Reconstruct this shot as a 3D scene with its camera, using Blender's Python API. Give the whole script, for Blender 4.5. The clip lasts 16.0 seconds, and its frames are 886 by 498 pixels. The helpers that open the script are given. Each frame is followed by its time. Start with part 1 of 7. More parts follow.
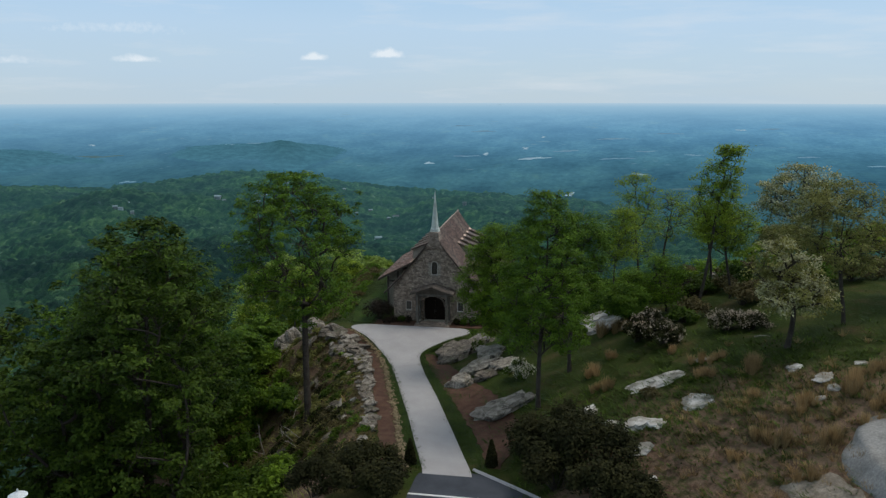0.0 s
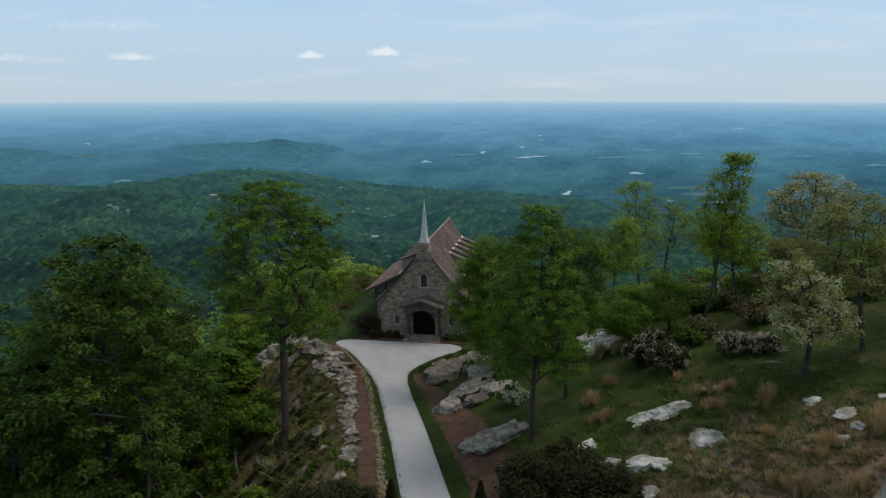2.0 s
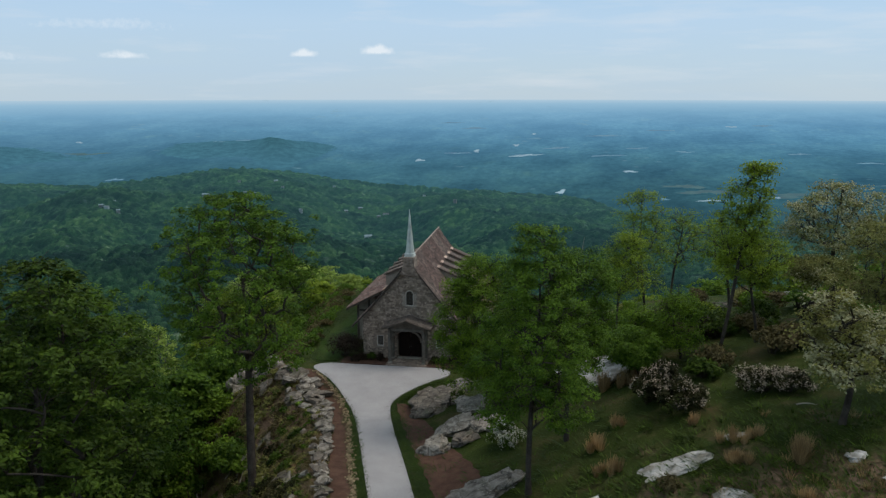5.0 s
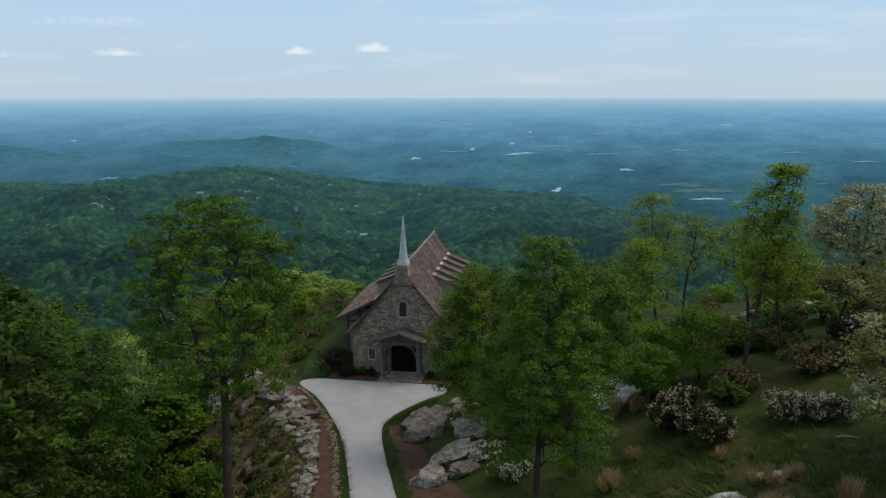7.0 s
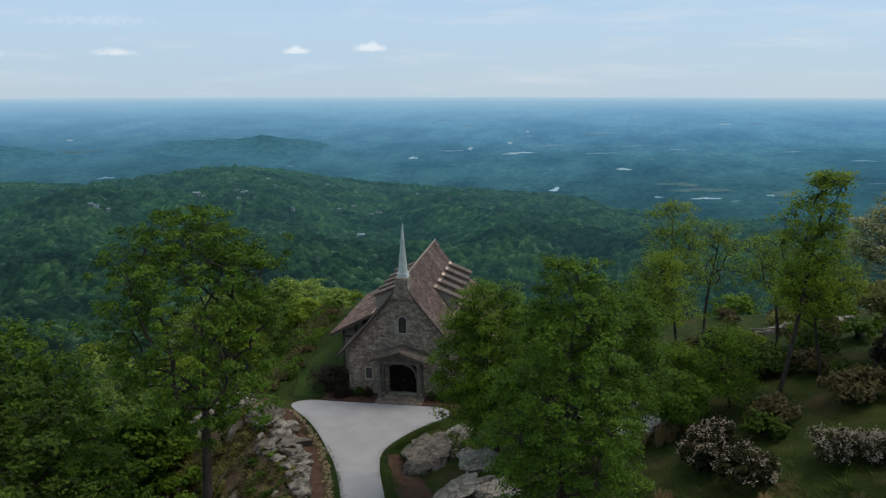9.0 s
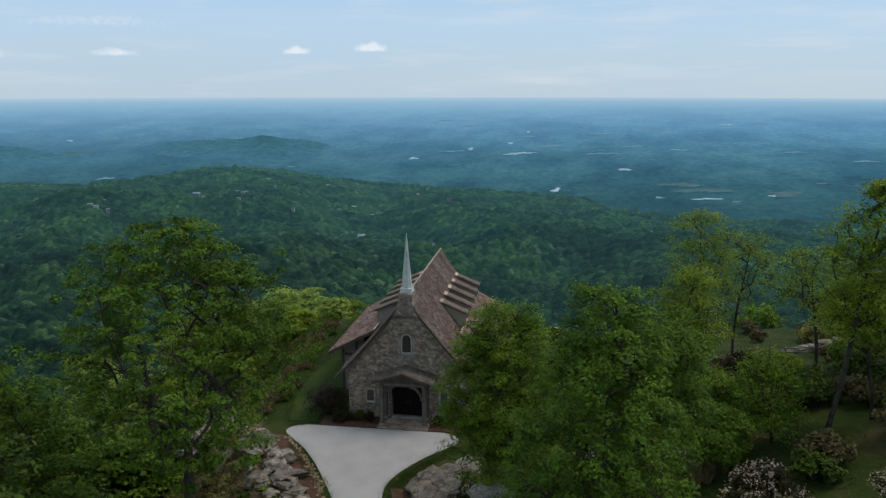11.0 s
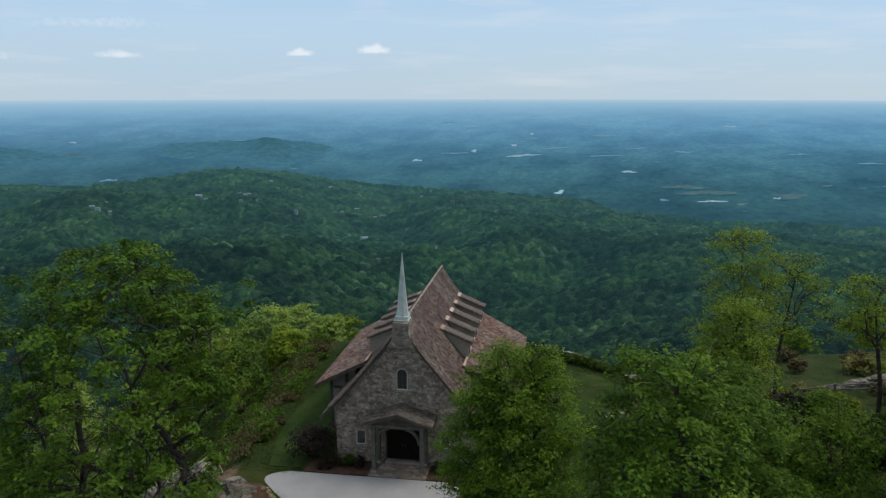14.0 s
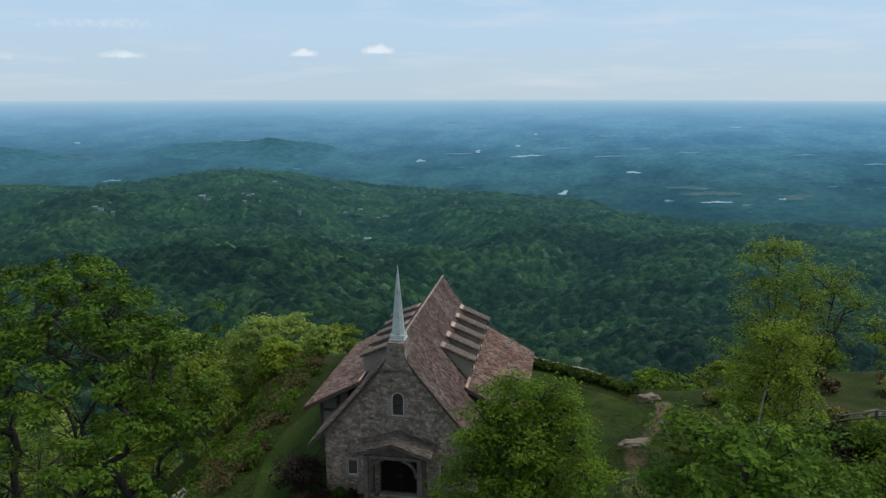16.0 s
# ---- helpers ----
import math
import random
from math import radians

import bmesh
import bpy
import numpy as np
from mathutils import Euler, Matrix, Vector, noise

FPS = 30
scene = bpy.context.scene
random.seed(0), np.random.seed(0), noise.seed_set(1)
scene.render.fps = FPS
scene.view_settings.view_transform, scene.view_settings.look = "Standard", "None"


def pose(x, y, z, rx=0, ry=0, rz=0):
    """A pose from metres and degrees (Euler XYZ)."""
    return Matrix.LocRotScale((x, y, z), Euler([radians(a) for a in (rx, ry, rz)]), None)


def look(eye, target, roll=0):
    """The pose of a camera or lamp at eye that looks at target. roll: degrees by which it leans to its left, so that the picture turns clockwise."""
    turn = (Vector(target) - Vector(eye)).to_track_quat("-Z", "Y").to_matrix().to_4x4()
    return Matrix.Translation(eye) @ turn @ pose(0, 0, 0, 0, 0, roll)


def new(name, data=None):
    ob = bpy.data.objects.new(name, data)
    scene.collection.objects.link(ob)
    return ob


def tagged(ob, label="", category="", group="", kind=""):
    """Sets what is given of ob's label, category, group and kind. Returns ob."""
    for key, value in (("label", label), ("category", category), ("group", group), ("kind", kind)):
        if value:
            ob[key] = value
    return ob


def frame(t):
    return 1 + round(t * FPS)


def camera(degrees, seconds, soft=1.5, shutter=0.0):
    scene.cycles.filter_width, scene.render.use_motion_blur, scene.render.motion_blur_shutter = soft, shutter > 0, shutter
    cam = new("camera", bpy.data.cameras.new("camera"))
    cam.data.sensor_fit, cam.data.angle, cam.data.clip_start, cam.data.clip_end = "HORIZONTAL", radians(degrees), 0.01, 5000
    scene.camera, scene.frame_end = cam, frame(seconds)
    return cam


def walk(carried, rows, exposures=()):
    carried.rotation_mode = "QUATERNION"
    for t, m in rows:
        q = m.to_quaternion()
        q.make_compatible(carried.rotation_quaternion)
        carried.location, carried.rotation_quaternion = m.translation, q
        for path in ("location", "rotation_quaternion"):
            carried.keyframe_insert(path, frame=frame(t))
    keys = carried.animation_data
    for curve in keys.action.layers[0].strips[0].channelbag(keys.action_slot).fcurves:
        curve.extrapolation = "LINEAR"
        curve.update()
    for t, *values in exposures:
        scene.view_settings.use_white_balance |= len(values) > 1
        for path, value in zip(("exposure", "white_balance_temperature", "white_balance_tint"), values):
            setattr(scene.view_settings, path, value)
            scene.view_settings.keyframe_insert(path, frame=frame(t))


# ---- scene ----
cam = camera(58.89, 16.0, soft=1.35)
PATH = [
    (0.0, pose(15.135, -84.893, 25.564, 78.749, 0, 9.475)),
    (1.0, pose(15.157, -82.423, 25.738, 78.684, 0, 9.397)),
    (2.0, pose(15.119, -80.100, 26.046, 78.628, 0, 9.258)),
    (3.0, pose(15.019, -77.793, 26.317, 78.571, 0, 9.100)),
    (4.0, pose(14.839, -75.434, 26.342, 78.550, 0, 8.958)),
    (5.5, pose(14.491, -71.667, 26.179, 78.476, 0, 8.746)),
    (6.5, pose(14.087, -69.007, 26.059, 78.402, 0, 8.587)),
    (7.0, pose(13.811, -67.671, 26.012, 78.371, 0, 8.509)),
    (8.0, pose(13.223, -65.074, 25.973, 78.336, 0, 8.386)),
    (9.0, pose(12.627, -62.569, 25.964, 78.332, 0, 8.329)),
    (11.5, pose(11.112, -56.380, 25.891, 78.358, 0, 8.377)),
    (12.0, pose(10.923, -55.076, 25.872, 78.394, 0, 8.403)),
    (13.0, pose(10.639, -52.492, 25.865, 78.449, 0, 8.496)),
    (14.0, pose(10.395, -49.978, 25.729, 78.484, 0, 8.604)),
    (15.0, pose(10.145, -47.591, 25.53, 78.520, 0, 8.732)),
    (16.0, pose(9.845, -44.853, 25.38, 78.518, 0, 8.883)),
]
walk(cam, PATH)

# ---- light ----
SUN_ELEVATION, SUN_AZIMUTH = 58.0, 60.0          # azimuth from +y towards +x
world = bpy.data.worlds.new("world")
scene.world = world
world.use_nodes = True
wn, wl = world.node_tree.nodes, world.node_tree.links
wn.clear()
sky = wn.new("ShaderNodeTexSky")
sky.sky_type = "NISHITA"
sky.sun_disc = False
sky.sun_elevation, sky.sun_rotation = radians(SUN_ELEVATION), radians(SUN_AZIMUTH)
sky.altitude, sky.air_density, sky.dust_density, sky.ozone_density = 900, 1.0, 0.25, 2.0
coord = wn.new("ShaderNodeTexCoord")
stretch = wn.new("ShaderNodeMapping")
stretch.inputs["Scale"].default_value = (1.6, 1.6, 13.0)
wl.new(coord.outputs["Generated"], stretch.inputs["Vector"])
veil = wn.new("ShaderNodeTexNoise")
veil.inputs["Scale"].default_value, veil.inputs["Detail"].default_value, veil.inputs["Roughness"].default_value = 1.7, 5, 0.55
wl.new(stretch.outputs[0], veil.inputs["Vector"])
veil_ramp = wn.new("ShaderNodeValToRGB")
veil_ramp.color_ramp.elements[0].position, veil_ramp.color_ramp.elements[0].color = 0.4, (0.86, 0.86, 0.86, 1)
veil_ramp.color_ramp.elements[1].position, veil_ramp.color_ramp.elements[1].color = 0.75, (0.98, 0.98, 0.98, 1)
wl.new(veil.outputs["Fac"], veil_ramp.inputs["Fac"])
overcast = wn.new("ShaderNodeMix")
overcast.data_type = "RGBA"
height = wn.new("ShaderNodeSeparateXYZ")
wl.new(coord.outputs["Generated"], height.inputs[0])
pale = wn.new("ShaderNodeValToRGB")
for _ in range(2):
    pale.color_ramp.elements.new(0.5)
for _e, (_p, _c) in zip(pale.color_ramp.elements, ((0.0, (0.48, 0.62, 0.745, 1)), (0.08, (0.49, 0.66, 0.84, 1)), (0.2, (0.34, 0.6, 0.88, 1)), (0.7, (0.5, 0.56, 0.61, 1)))):
    _e.position, _e.color = _p, _c
wl.new(height.outputs["Z"], pale.inputs["Fac"])
tenfold = wn.new("ShaderNodeVectorMath")
tenfold.operation = "SCALE"
tenfold.inputs["Scale"].default_value = 10.0
wl.new(pale.outputs["Color"], tenfold.inputs[0])
wisps = wn.new("ShaderNodeTexNoise")
wisps.inputs["Scale"].default_value, wisps.inputs["Detail"].default_value, wisps.inputs["Roughness"].default_value = 3.1, 6, 0.6
wl.new(stretch.outputs[0], wisps.inputs["Vector"])
wisp_ramp = wn.new("ShaderNodeValToRGB")
wisp_ramp.color_ramp.elements[0].position, wisp_ramp.color_ramp.elements[0].color = 0.5, (0, 0, 0, 1)
wisp_ramp.color_ramp.elements[1].position, wisp_ramp.color_ramp.elements[1].color = 0.78, (0.6, 0.6, 0.6, 1)
wl.new(wisps.outputs["Fac"], wisp_ramp.inputs["Fac"])
cirrus = wn.new("ShaderNodeMix")
cirrus.data_type = "RGBA"
cirrus.inputs["B"].default_value = (7.0, 7.6, 8.3, 1)
wl.new(wisp_ramp.outputs["Color"], cirrus.inputs["Factor"])
wl.new(tenfold.outputs[0], cirrus.inputs["A"])
wl.new(cirrus.outputs["Result"], overcast.inputs["B"])
wl.new(veil_ramp.outputs["Color"], overcast.inputs["Factor"])
wl.new(sky.outputs[0], overcast.inputs["A"])
wbg, wout = wn.new("ShaderNodeBackground"), wn.new("ShaderNodeOutputWorld")
wbg.inputs["Strength"].default_value = 0.1
wl.new(overcast.outputs["Result"], wbg.inputs["Color"])
wl.new(wbg.outputs[0], wout.inputs["Surface"])

sun = new("sun", bpy.data.lights.new("sun", "SUN"))
sun.data.energy, sun.data.angle, sun.data.color = 1.65, radians(28), (1.0, 0.93, 0.82)
_a, _e = radians(SUN_AZIMUTH), radians(SUN_ELEVATION)
sun.matrix_world = look((math.sin(_a) * math.cos(_e) * 90, math.cos(_a) * math.cos(_e) * 90, math.sin(_e) * 90), (0, 0, 0))

# ---- materials ----
def node_kit(name):
    m = bpy.data.materials.new(name)
    m.use_nodes = True
    n, l = m.node_tree.nodes, m.node_tree.links
    return m, n, l, n["Principled BSDF"]


def ramp(n, l, fac, stops):
    r = n.new("ShaderNodeValToRGB")
    while len(r.color_ramp.elements) < len(stops):
        r.color_ramp.elements.new(0.5)
    for e, (p, c) in zip(r.color_ramp.elements, stops):
        e.position, e.color = p, (*c, 1)
    l.new(fac, r.inputs["Fac"])
    return r.outputs["Color"]


def noise_fac(n, l, vec, scale, detail=4, rough=0.55):
    t = n.new("ShaderNodeTexNoise")
    t.inputs["Scale"].default_value, t.inputs["Detail"].default_value, t.inputs["Roughness"].default_value = scale, detail, rough
    l.new(vec, t.inputs["Vector"])
    return t.outputs["Fac"]


def mixed(n, l, fac, a, b, blend="MIX"):
    m = n.new("ShaderNodeMix")
    m.data_type, m.blend_type = "RGBA", blend
    for sock, v in (("Factor", fac), ("A", a), ("B", b)):
        if isinstance(v, (int, float)):
            m.inputs[sock].default_value = v
        elif isinstance(v, tuple):
            m.inputs[sock].default_value = (*v, 1)
        else:
            l.new(v, m.inputs[sock])
    return m.outputs["Result"]


def bumped(n, l, bsdf, height, strength, distance):
    b = n.new("ShaderNodeBump")
    b.inputs["Strength"].default_value, b.inputs["Distance"].default_value = strength, distance
    l.new(height, b.inputs["Height"])
    l.new(b.outputs[0], bsdf.inputs["Normal"])


def surface(name, a, b, scale=1.0, fine=12.0, rough=0.85, bump=0.5, depth=0.03, island=0.0, object_random=0.0, metal=0.0, c=None, cscale=0.15):
    """Two tones in large patches, fine grain over them, and relief."""
    m, n, l, bsdf = node_kit(name)
    pos = n.new("ShaderNodeNewGeometry")
    p = pos.outputs["Position"]
    col = ramp(n, l, noise_fac(n, l, p, scale, 5), [(0.35, a), (0.65, b)])
    if c:
        col = mixed(n, l, ramp(n, l, noise_fac(n, l, p, cscale, 4), [(0.45, (0, 0, 0)), (0.6, (1, 1, 1))]), col, c)
    grain = noise_fac(n, l, p, fine, 5, 0.65)
    col = mixed(n, l, 1.0, col, ramp(n, l, grain, [(0.25, (0.62, 0.62, 0.62)), (0.75, (1.3, 1.3, 1.3))]), "MULTIPLY")
    if island:
        r = ramp(n, l, pos.outputs["Random Per Island"], [(0.0, (1 - island,) * 3), (1.0, (1 + island,) * 3)])
        col = mixed(n, l, 1.0, col, r, "MULTIPLY")
    if object_random:
        info = n.new("ShaderNodeObjectInfo")
        r = ramp(n, l, info.outputs["Random"], [(0.0, (1 - object_random,) * 3), (1.0, (1 + object_random,) * 3)])
        col = mixed(n, l, 1.0, col, r, "MULTIPLY")
    l.new(col, bsdf.inputs["Base Color"])
    bsdf.inputs["Roughness"].default_value, bsdf.inputs["Metallic"].default_value = rough, metal
    bsdf.inputs["Specular IOR Level"].default_value = 0.12 if rough >= 0.9 else 0.35
    if bump:
        bumped(n, l, bsdf, grain, bump, depth)
    return m


def leaf_material(name, dark, light, glow=0.35, rough=0.55):
    """Leaves: each spray and each leaf its own tone, some light through them."""
    m, n, l, bsdf = node_kit(name)
    g = n.new("ShaderNodeNewGeometry")
    info = n.new("ShaderNodeObjectInfo")
    at = n.new("ShaderNodeAttribute")
    at.attribute_name = "spray"
    both = mixed(n, l, 0.45, at.outputs["Fac"], g.outputs["Random Per Island"])
    col = ramp(n, l, both, [(0.12, dark), (0.88, light)])
    big = noise_fac(n, l, g.outputs["Position"], 0.45, 2)
    col = mixed(n, l, 1.0, col, ramp(n, l, big, [(0.3, (0.74, 0.78, 0.74)), (0.7, (1.22, 1.18, 1.08))]), "MULTIPLY")
    col = mixed(n, l, 1.0, col, ramp(n, l, info.outputs["Random"], [(0.0, (0.88, 0.9, 0.9)), (1.0, (1.1, 1.08, 1.05))]), "MULTIPLY")
    l.new(col, bsdf.inputs["Base Color"])
    bsdf.inputs["Roughness"].default_value = rough
    bsdf.inputs["Specular IOR Level"].default_value = 0.12
    tr = n.new("ShaderNodeBsdfTranslucent")
    l.new(col, tr.inputs["Color"])
    mx = n.new("ShaderNodeMixShader")
    mx.inputs[0].default_value = glow * 0.8
    l.new(bsdf.outputs[0], mx.inputs[1])
    l.new(tr.outputs[0], mx.inputs[2])
    l.new(mx.outputs[0], n["Material Output"].inputs["Surface"])
    return m


def lichen_rock(name, dark, pale, lichen, moss, cover=0.5):
    """Weathered granite: stained in patches, flecked with pale lichen, cracked."""
    m, n, l, bsdf = node_kit(name)
    p = n.new("ShaderNodeNewGeometry").outputs["Position"]
    info = n.new("ShaderNodeObjectInfo")
    col = ramp(n, l, noise_fac(n, l, p, 1.7, 6, 0.62), [(0.34, dark), (0.62, pale)])
    col = mixed(n, l, ramp(n, l, noise_fac(n, l, p, 0.9, 5, 0.6), [(0.55, (0, 0, 0)), (0.68, (0.75, 0.75, 0.75))]), col, moss)
    flecks = noise_fac(n, l, p, 6.5, 4, 0.7)
    col = mixed(n, l, ramp(n, l, flecks, [(1 - cover, (0, 0, 0)), (1.09 - cover, (0.85, 0.85, 0.85))]), col, lichen)
    crack = n.new("ShaderNodeTexVoronoi")
    crack.feature = "DISTANCE_TO_EDGE"
    crack.inputs["Scale"].default_value = 0.9
    l.new(mixed(n, l, 0.3, p, noise_fac(n, l, p, 2.0, 4), "ADD"), crack.inputs["Vector"])
    gap = ramp(n, l, crack.outputs["Distance"], [(0.0, (0.35, 0.35, 0.35)), (0.035, (1, 1, 1))])
    col = mixed(n, l, 1.0, col, gap, "MULTIPLY")
    col = mixed(n, l, 1.0, col, ramp(n, l, info.outputs["Random"], [(0.0, (0.82, 0.82, 0.82)), (1.0, (1.16, 1.15, 1.13))]), "MULTIPLY")
    l.new(col, bsdf.inputs["Base Color"])
    bsdf.inputs["Roughness"].default_value = 0.92
    bsdf.inputs["Specular IOR Level"].default_value = 0.2
    bumped(n, l, bsdf, mixed(n, l, 0.4, flecks, gap), 0.9, 0.07)
    return m


def stone_wall_material(name, size, tones, mortar):
    m, n, l, bsdf = node_kit(name)
    g = n.new("ShaderNodeNewGeometry")
    mp = n.new("ShaderNodeMapping")
    mp.inputs["Scale"].default_value = (1 / size, 1 / size, 1.75 / size)
    l.new(g.outputs["Position"], mp.inputs["Vector"])
    warp = n.new("ShaderNodeTexNoise")
    warp.inputs["Scale"].default_value = 1.3
    l.new(mp.outputs[0], warp.inputs["Vector"])
    vec = mixed(n, l, 0.12, mp.outputs[0], warp.outputs["Color"], "ADD")
    cell, edge = n.new("ShaderNodeTexVoronoi"), n.new("ShaderNodeTexVoronoi")
    edge.feature = "DISTANCE_TO_EDGE"
    for v in (cell, edge):
        v.inputs["Scale"].default_value = 1.0
        l.new(vec, v.inputs["Vector"])
    sep = n.new("ShaderNodeSeparateColor")
    l.new(cell.outputs["Color"], sep.inputs[0])
    col = ramp(n, l, sep.outputs[0], [(0.0, tones[0]), (0.4, tones[1]), (0.75, tones[2]), (1.0, tones[3])])
    grain = noise_fac(n, l, g.outputs["Position"], 9, 6, 0.65)
    col = mixed(n, l, 1.0, col, ramp(n, l, grain, [(0.3, (0.65, 0.65, 0.65)), (0.7, (1.25, 1.25, 1.25))]), "MULTIPLY")
    stain = noise_fac(n, l, g.outputs["Position"], 0.5, 4)
    col = mixed(n, l, 1.0, col, ramp(n, l, stain, [(0.3, (0.75, 0.75, 0.74)), (0.7, (1.12, 1.1, 1.06))]), "MULTIPLY")
    joint = ramp(n, l, edge.outputs["Distance"], [(0.02, (0, 0, 0)), (0.09, (1, 1, 1))])
    col = mixed(n, l, joint, mortar, col)
    l.new(col, bsdf.inputs["Base Color"])
    bsdf.inputs["Roughness"].default_value = 0.9
    bumped(n, l, bsdf, mixed(n, l, 0.3, joint, grain), 0.8, 0.05)
    return m


M_STONE = stone_wall_material("grey_rubble_stone", 0.42, [(0.155, 0.119, 0.094), (0.25, 0.194, 0.155), (0.325, 0.255, 0.206), (0.46, 0.368, 0.3)], (0.24, 0.188, 0.15))
M_STONEPIECE = surface("grey_rubble_block", (0.24, 0.186, 0.146), (0.43, 0.34, 0.27), 3.0, 14, 0.9, 0.7, 0.025, object_random=0.42)
M_STONEJOINED = surface("grey_rubble_blocks", (0.235, 0.182, 0.143), (0.42, 0.332, 0.263), 3.0, 14, 0.9, 0.7, 0.025, island=0.42)
M_DRESSED = surface("pale_dressed_stone", (0.25, 0.22, 0.18), (0.36, 0.32, 0.265), 2.0, 14, 0.85, 0.3, 0.01, island=0.12)
M_SHAKE = surface("weathered_red_brown_shake", (0.078, 0.047, 0.038), (0.132, 0.084, 0.067), 0.5, 10, 0.85, 0.4, 0.02, island=0.7, c=(0.135, 0.1, 0.082), cscale=0.35)
M_ROOFDECK = surface("dark_roof_deck", (0.09, 0.06, 0.045), (0.12, 0.08, 0.06), 2.0, 12)
M_RIDGE = surface("pale_ridge_board", (0.33, 0.26, 0.21), (0.44, 0.36, 0.3), 2.0, 14, 0.8, 0.3, 0.01, object_random=0.2)
M_VALLEY = surface("pale_orange_cap_board", (0.42, 0.29, 0.22), (0.55, 0.41, 0.32), 2.0, 14, 0.8, 0.3, 0.01, object_random=0.3)
M_TIMBER = surface("dark_weathered_timber", (0.075, 0.06, 0.045), (0.12, 0.1, 0.08), 2.5, 18, 0.8, 0.5, 0.01)
M_GREYTIMBER = surface("grey_weathered_timber", (0.16, 0.145, 0.12), (0.24, 0.22, 0.19), 2.5, 18, 0.8, 0.5, 0.01)
M_PORCH = surface("dark_grey_porch_timber", (0.095, 0.085, 0.07), (0.15, 0.135, 0.115), 2.5, 18, 0.8, 0.5, 0.01)
M_STUCCO = surface("warm_grey_stucco", (0.27, 0.235, 0.19), (0.35, 0.305, 0.25), 1.2, 25, 0.9, 0.3, 0.01)
M_SPIRE = surface("pale_green_grey_painted_metal", (0.48, 0.52, 0.475), (0.53, 0.57, 0.52), 0.7, 1.2, 0.5, 0.02, 0.01)
M_COLLAR = surface("white_painted_collar", (0.54, 0.57, 0.53), (0.62, 0.65, 0.61), 2, 10, 0.5, 0.05, 0.005)
# Near-black oak: the deep shade of the doorway is in this colour.
M_DOOR = surface("shade_dark_oak_door", (0.012, 0.008, 0.006), (0.02, 0.013, 0.01), 3, 20, 0.95, 0.4, 0.01)
M_CONCRETE = surface("pale_concrete", (0.345, 0.328, 0.326), (0.395, 0.376, 0.372), 0.5, 30, 0.85, 0.15, 0.005)
M_ASPHALT = surface("dark_asphalt", (0.036, 0.041, 0.052), (0.058, 0.064, 0.077), 0.6, 60, 0.85, 0.3, 0.005)
M_PAINT = surface("white_road_paint", (0.62, 0.62, 0.6), (0.75, 0.75, 0.73), 1.2, 30, 0.7, 0.1, 0.003)
M_MULCH = surface("red_brown_pine_mulch", (0.078, 0.042, 0.029), (0.122, 0.068, 0.047), 1.5, 22, 0.95, 0.9, 0.04)
M_ROCK = lichen_rock("pale_granite", (0.12, 0.103, 0.083), (0.34, 0.305, 0.258), (0.5, 0.46, 0.4), (0.09, 0.085, 0.052), 0.42)
M_DARKROCK = lichen_rock("mossy_dark_granite", (0.075, 0.062, 0.05), (0.2, 0.172, 0.14), (0.42, 0.39, 0.33), (0.06, 0.066, 0.035), 0.4)
M_BUFF = surface("buff_bare_rock", (0.17, 0.14, 0.108), (0.27, 0.228, 0.18), 1.5, 8, 0.9, 0.8, 0.06, object_random=0.2)
M_SLAB = surface("smooth_grey_granite_slab", (0.18, 0.172, 0.16), (0.29, 0.278, 0.26), 0.5, 8, 0.85, 0.5, 0.05, c=(0.26, 0.25, 0.235), cscale=0.25)
M_WHITEROCK = surface("bright_bare_granite", (0.4, 0.375, 0.345), (0.62, 0.59, 0.55), 1.6, 8, 0.9, 0.7, 0.05, c=(0.26, 0.24, 0.2), cscale=1.0)
M_BARK = surface("grey_brown_bark", (0.042, 0.034, 0.027), (0.08, 0.067, 0.054), 2.0, 16, 0.95, 0.9, 0.03)
M_PALEBARK = surface("pale_grey_bark", (0.15, 0.135, 0.115), (0.24, 0.22, 0.19), 2.0, 16, 0.9, 0.6, 0.02)
M_DEADWOOD = surface("bleached_dead_wood", (0.26, 0.23, 0.19), (0.38, 0.34, 0.29), 3.0, 16, 0.9, 0.6, 0.02)
M_DRYGRASS = leaf_material("dry_straw_grass", (0.19, 0.125, 0.062), (0.5, 0.35, 0.19), 0.3, 0.8)
M_STRAW = surface("pale_straw_edging", (0.19, 0.145, 0.085), (0.31, 0.24, 0.145), 3, 20, 0.95, 0.7, 0.03, island=0.3)
M_LEAF = leaf_material("fresh_green_leaf", (0.036, 0.076, 0.008), (0.228, 0.358, 0.032), 0.5)
M_LEAF_OAK = leaf_material("mid_green_leaf", (0.024, 0.057, 0.006), (0.14, 0.242, 0.023), 0.42)
M_LEAF_DARK = leaf_material("deep_green_leaf", (0.019, 0.038, 0.006), (0.102, 0.163, 0.018), 0.38)
M_LEAF_YELLOW = leaf_material("yellow_green_spring_leaf", (0.085, 0.135, 0.013), (0.3, 0.395, 0.04), 0.5)
M_LEAF_OLIVE = leaf_material("olive_brown_leaf", (0.12, 0.125, 0.035), (0.32, 0.31, 0.1), 0.45)
M_LEAF_EVERGREEN = leaf_material("dark_evergreen_leaf", (0.012, 0.013, 0.005), (0.042, 0.042, 0.014), 0.12, 0.8)
M_LEAF_RUST = leaf_material("rust_brown_leaf", (0.07, 0.058, 0.026), (0.15, 0.122, 0.052), 0.3)
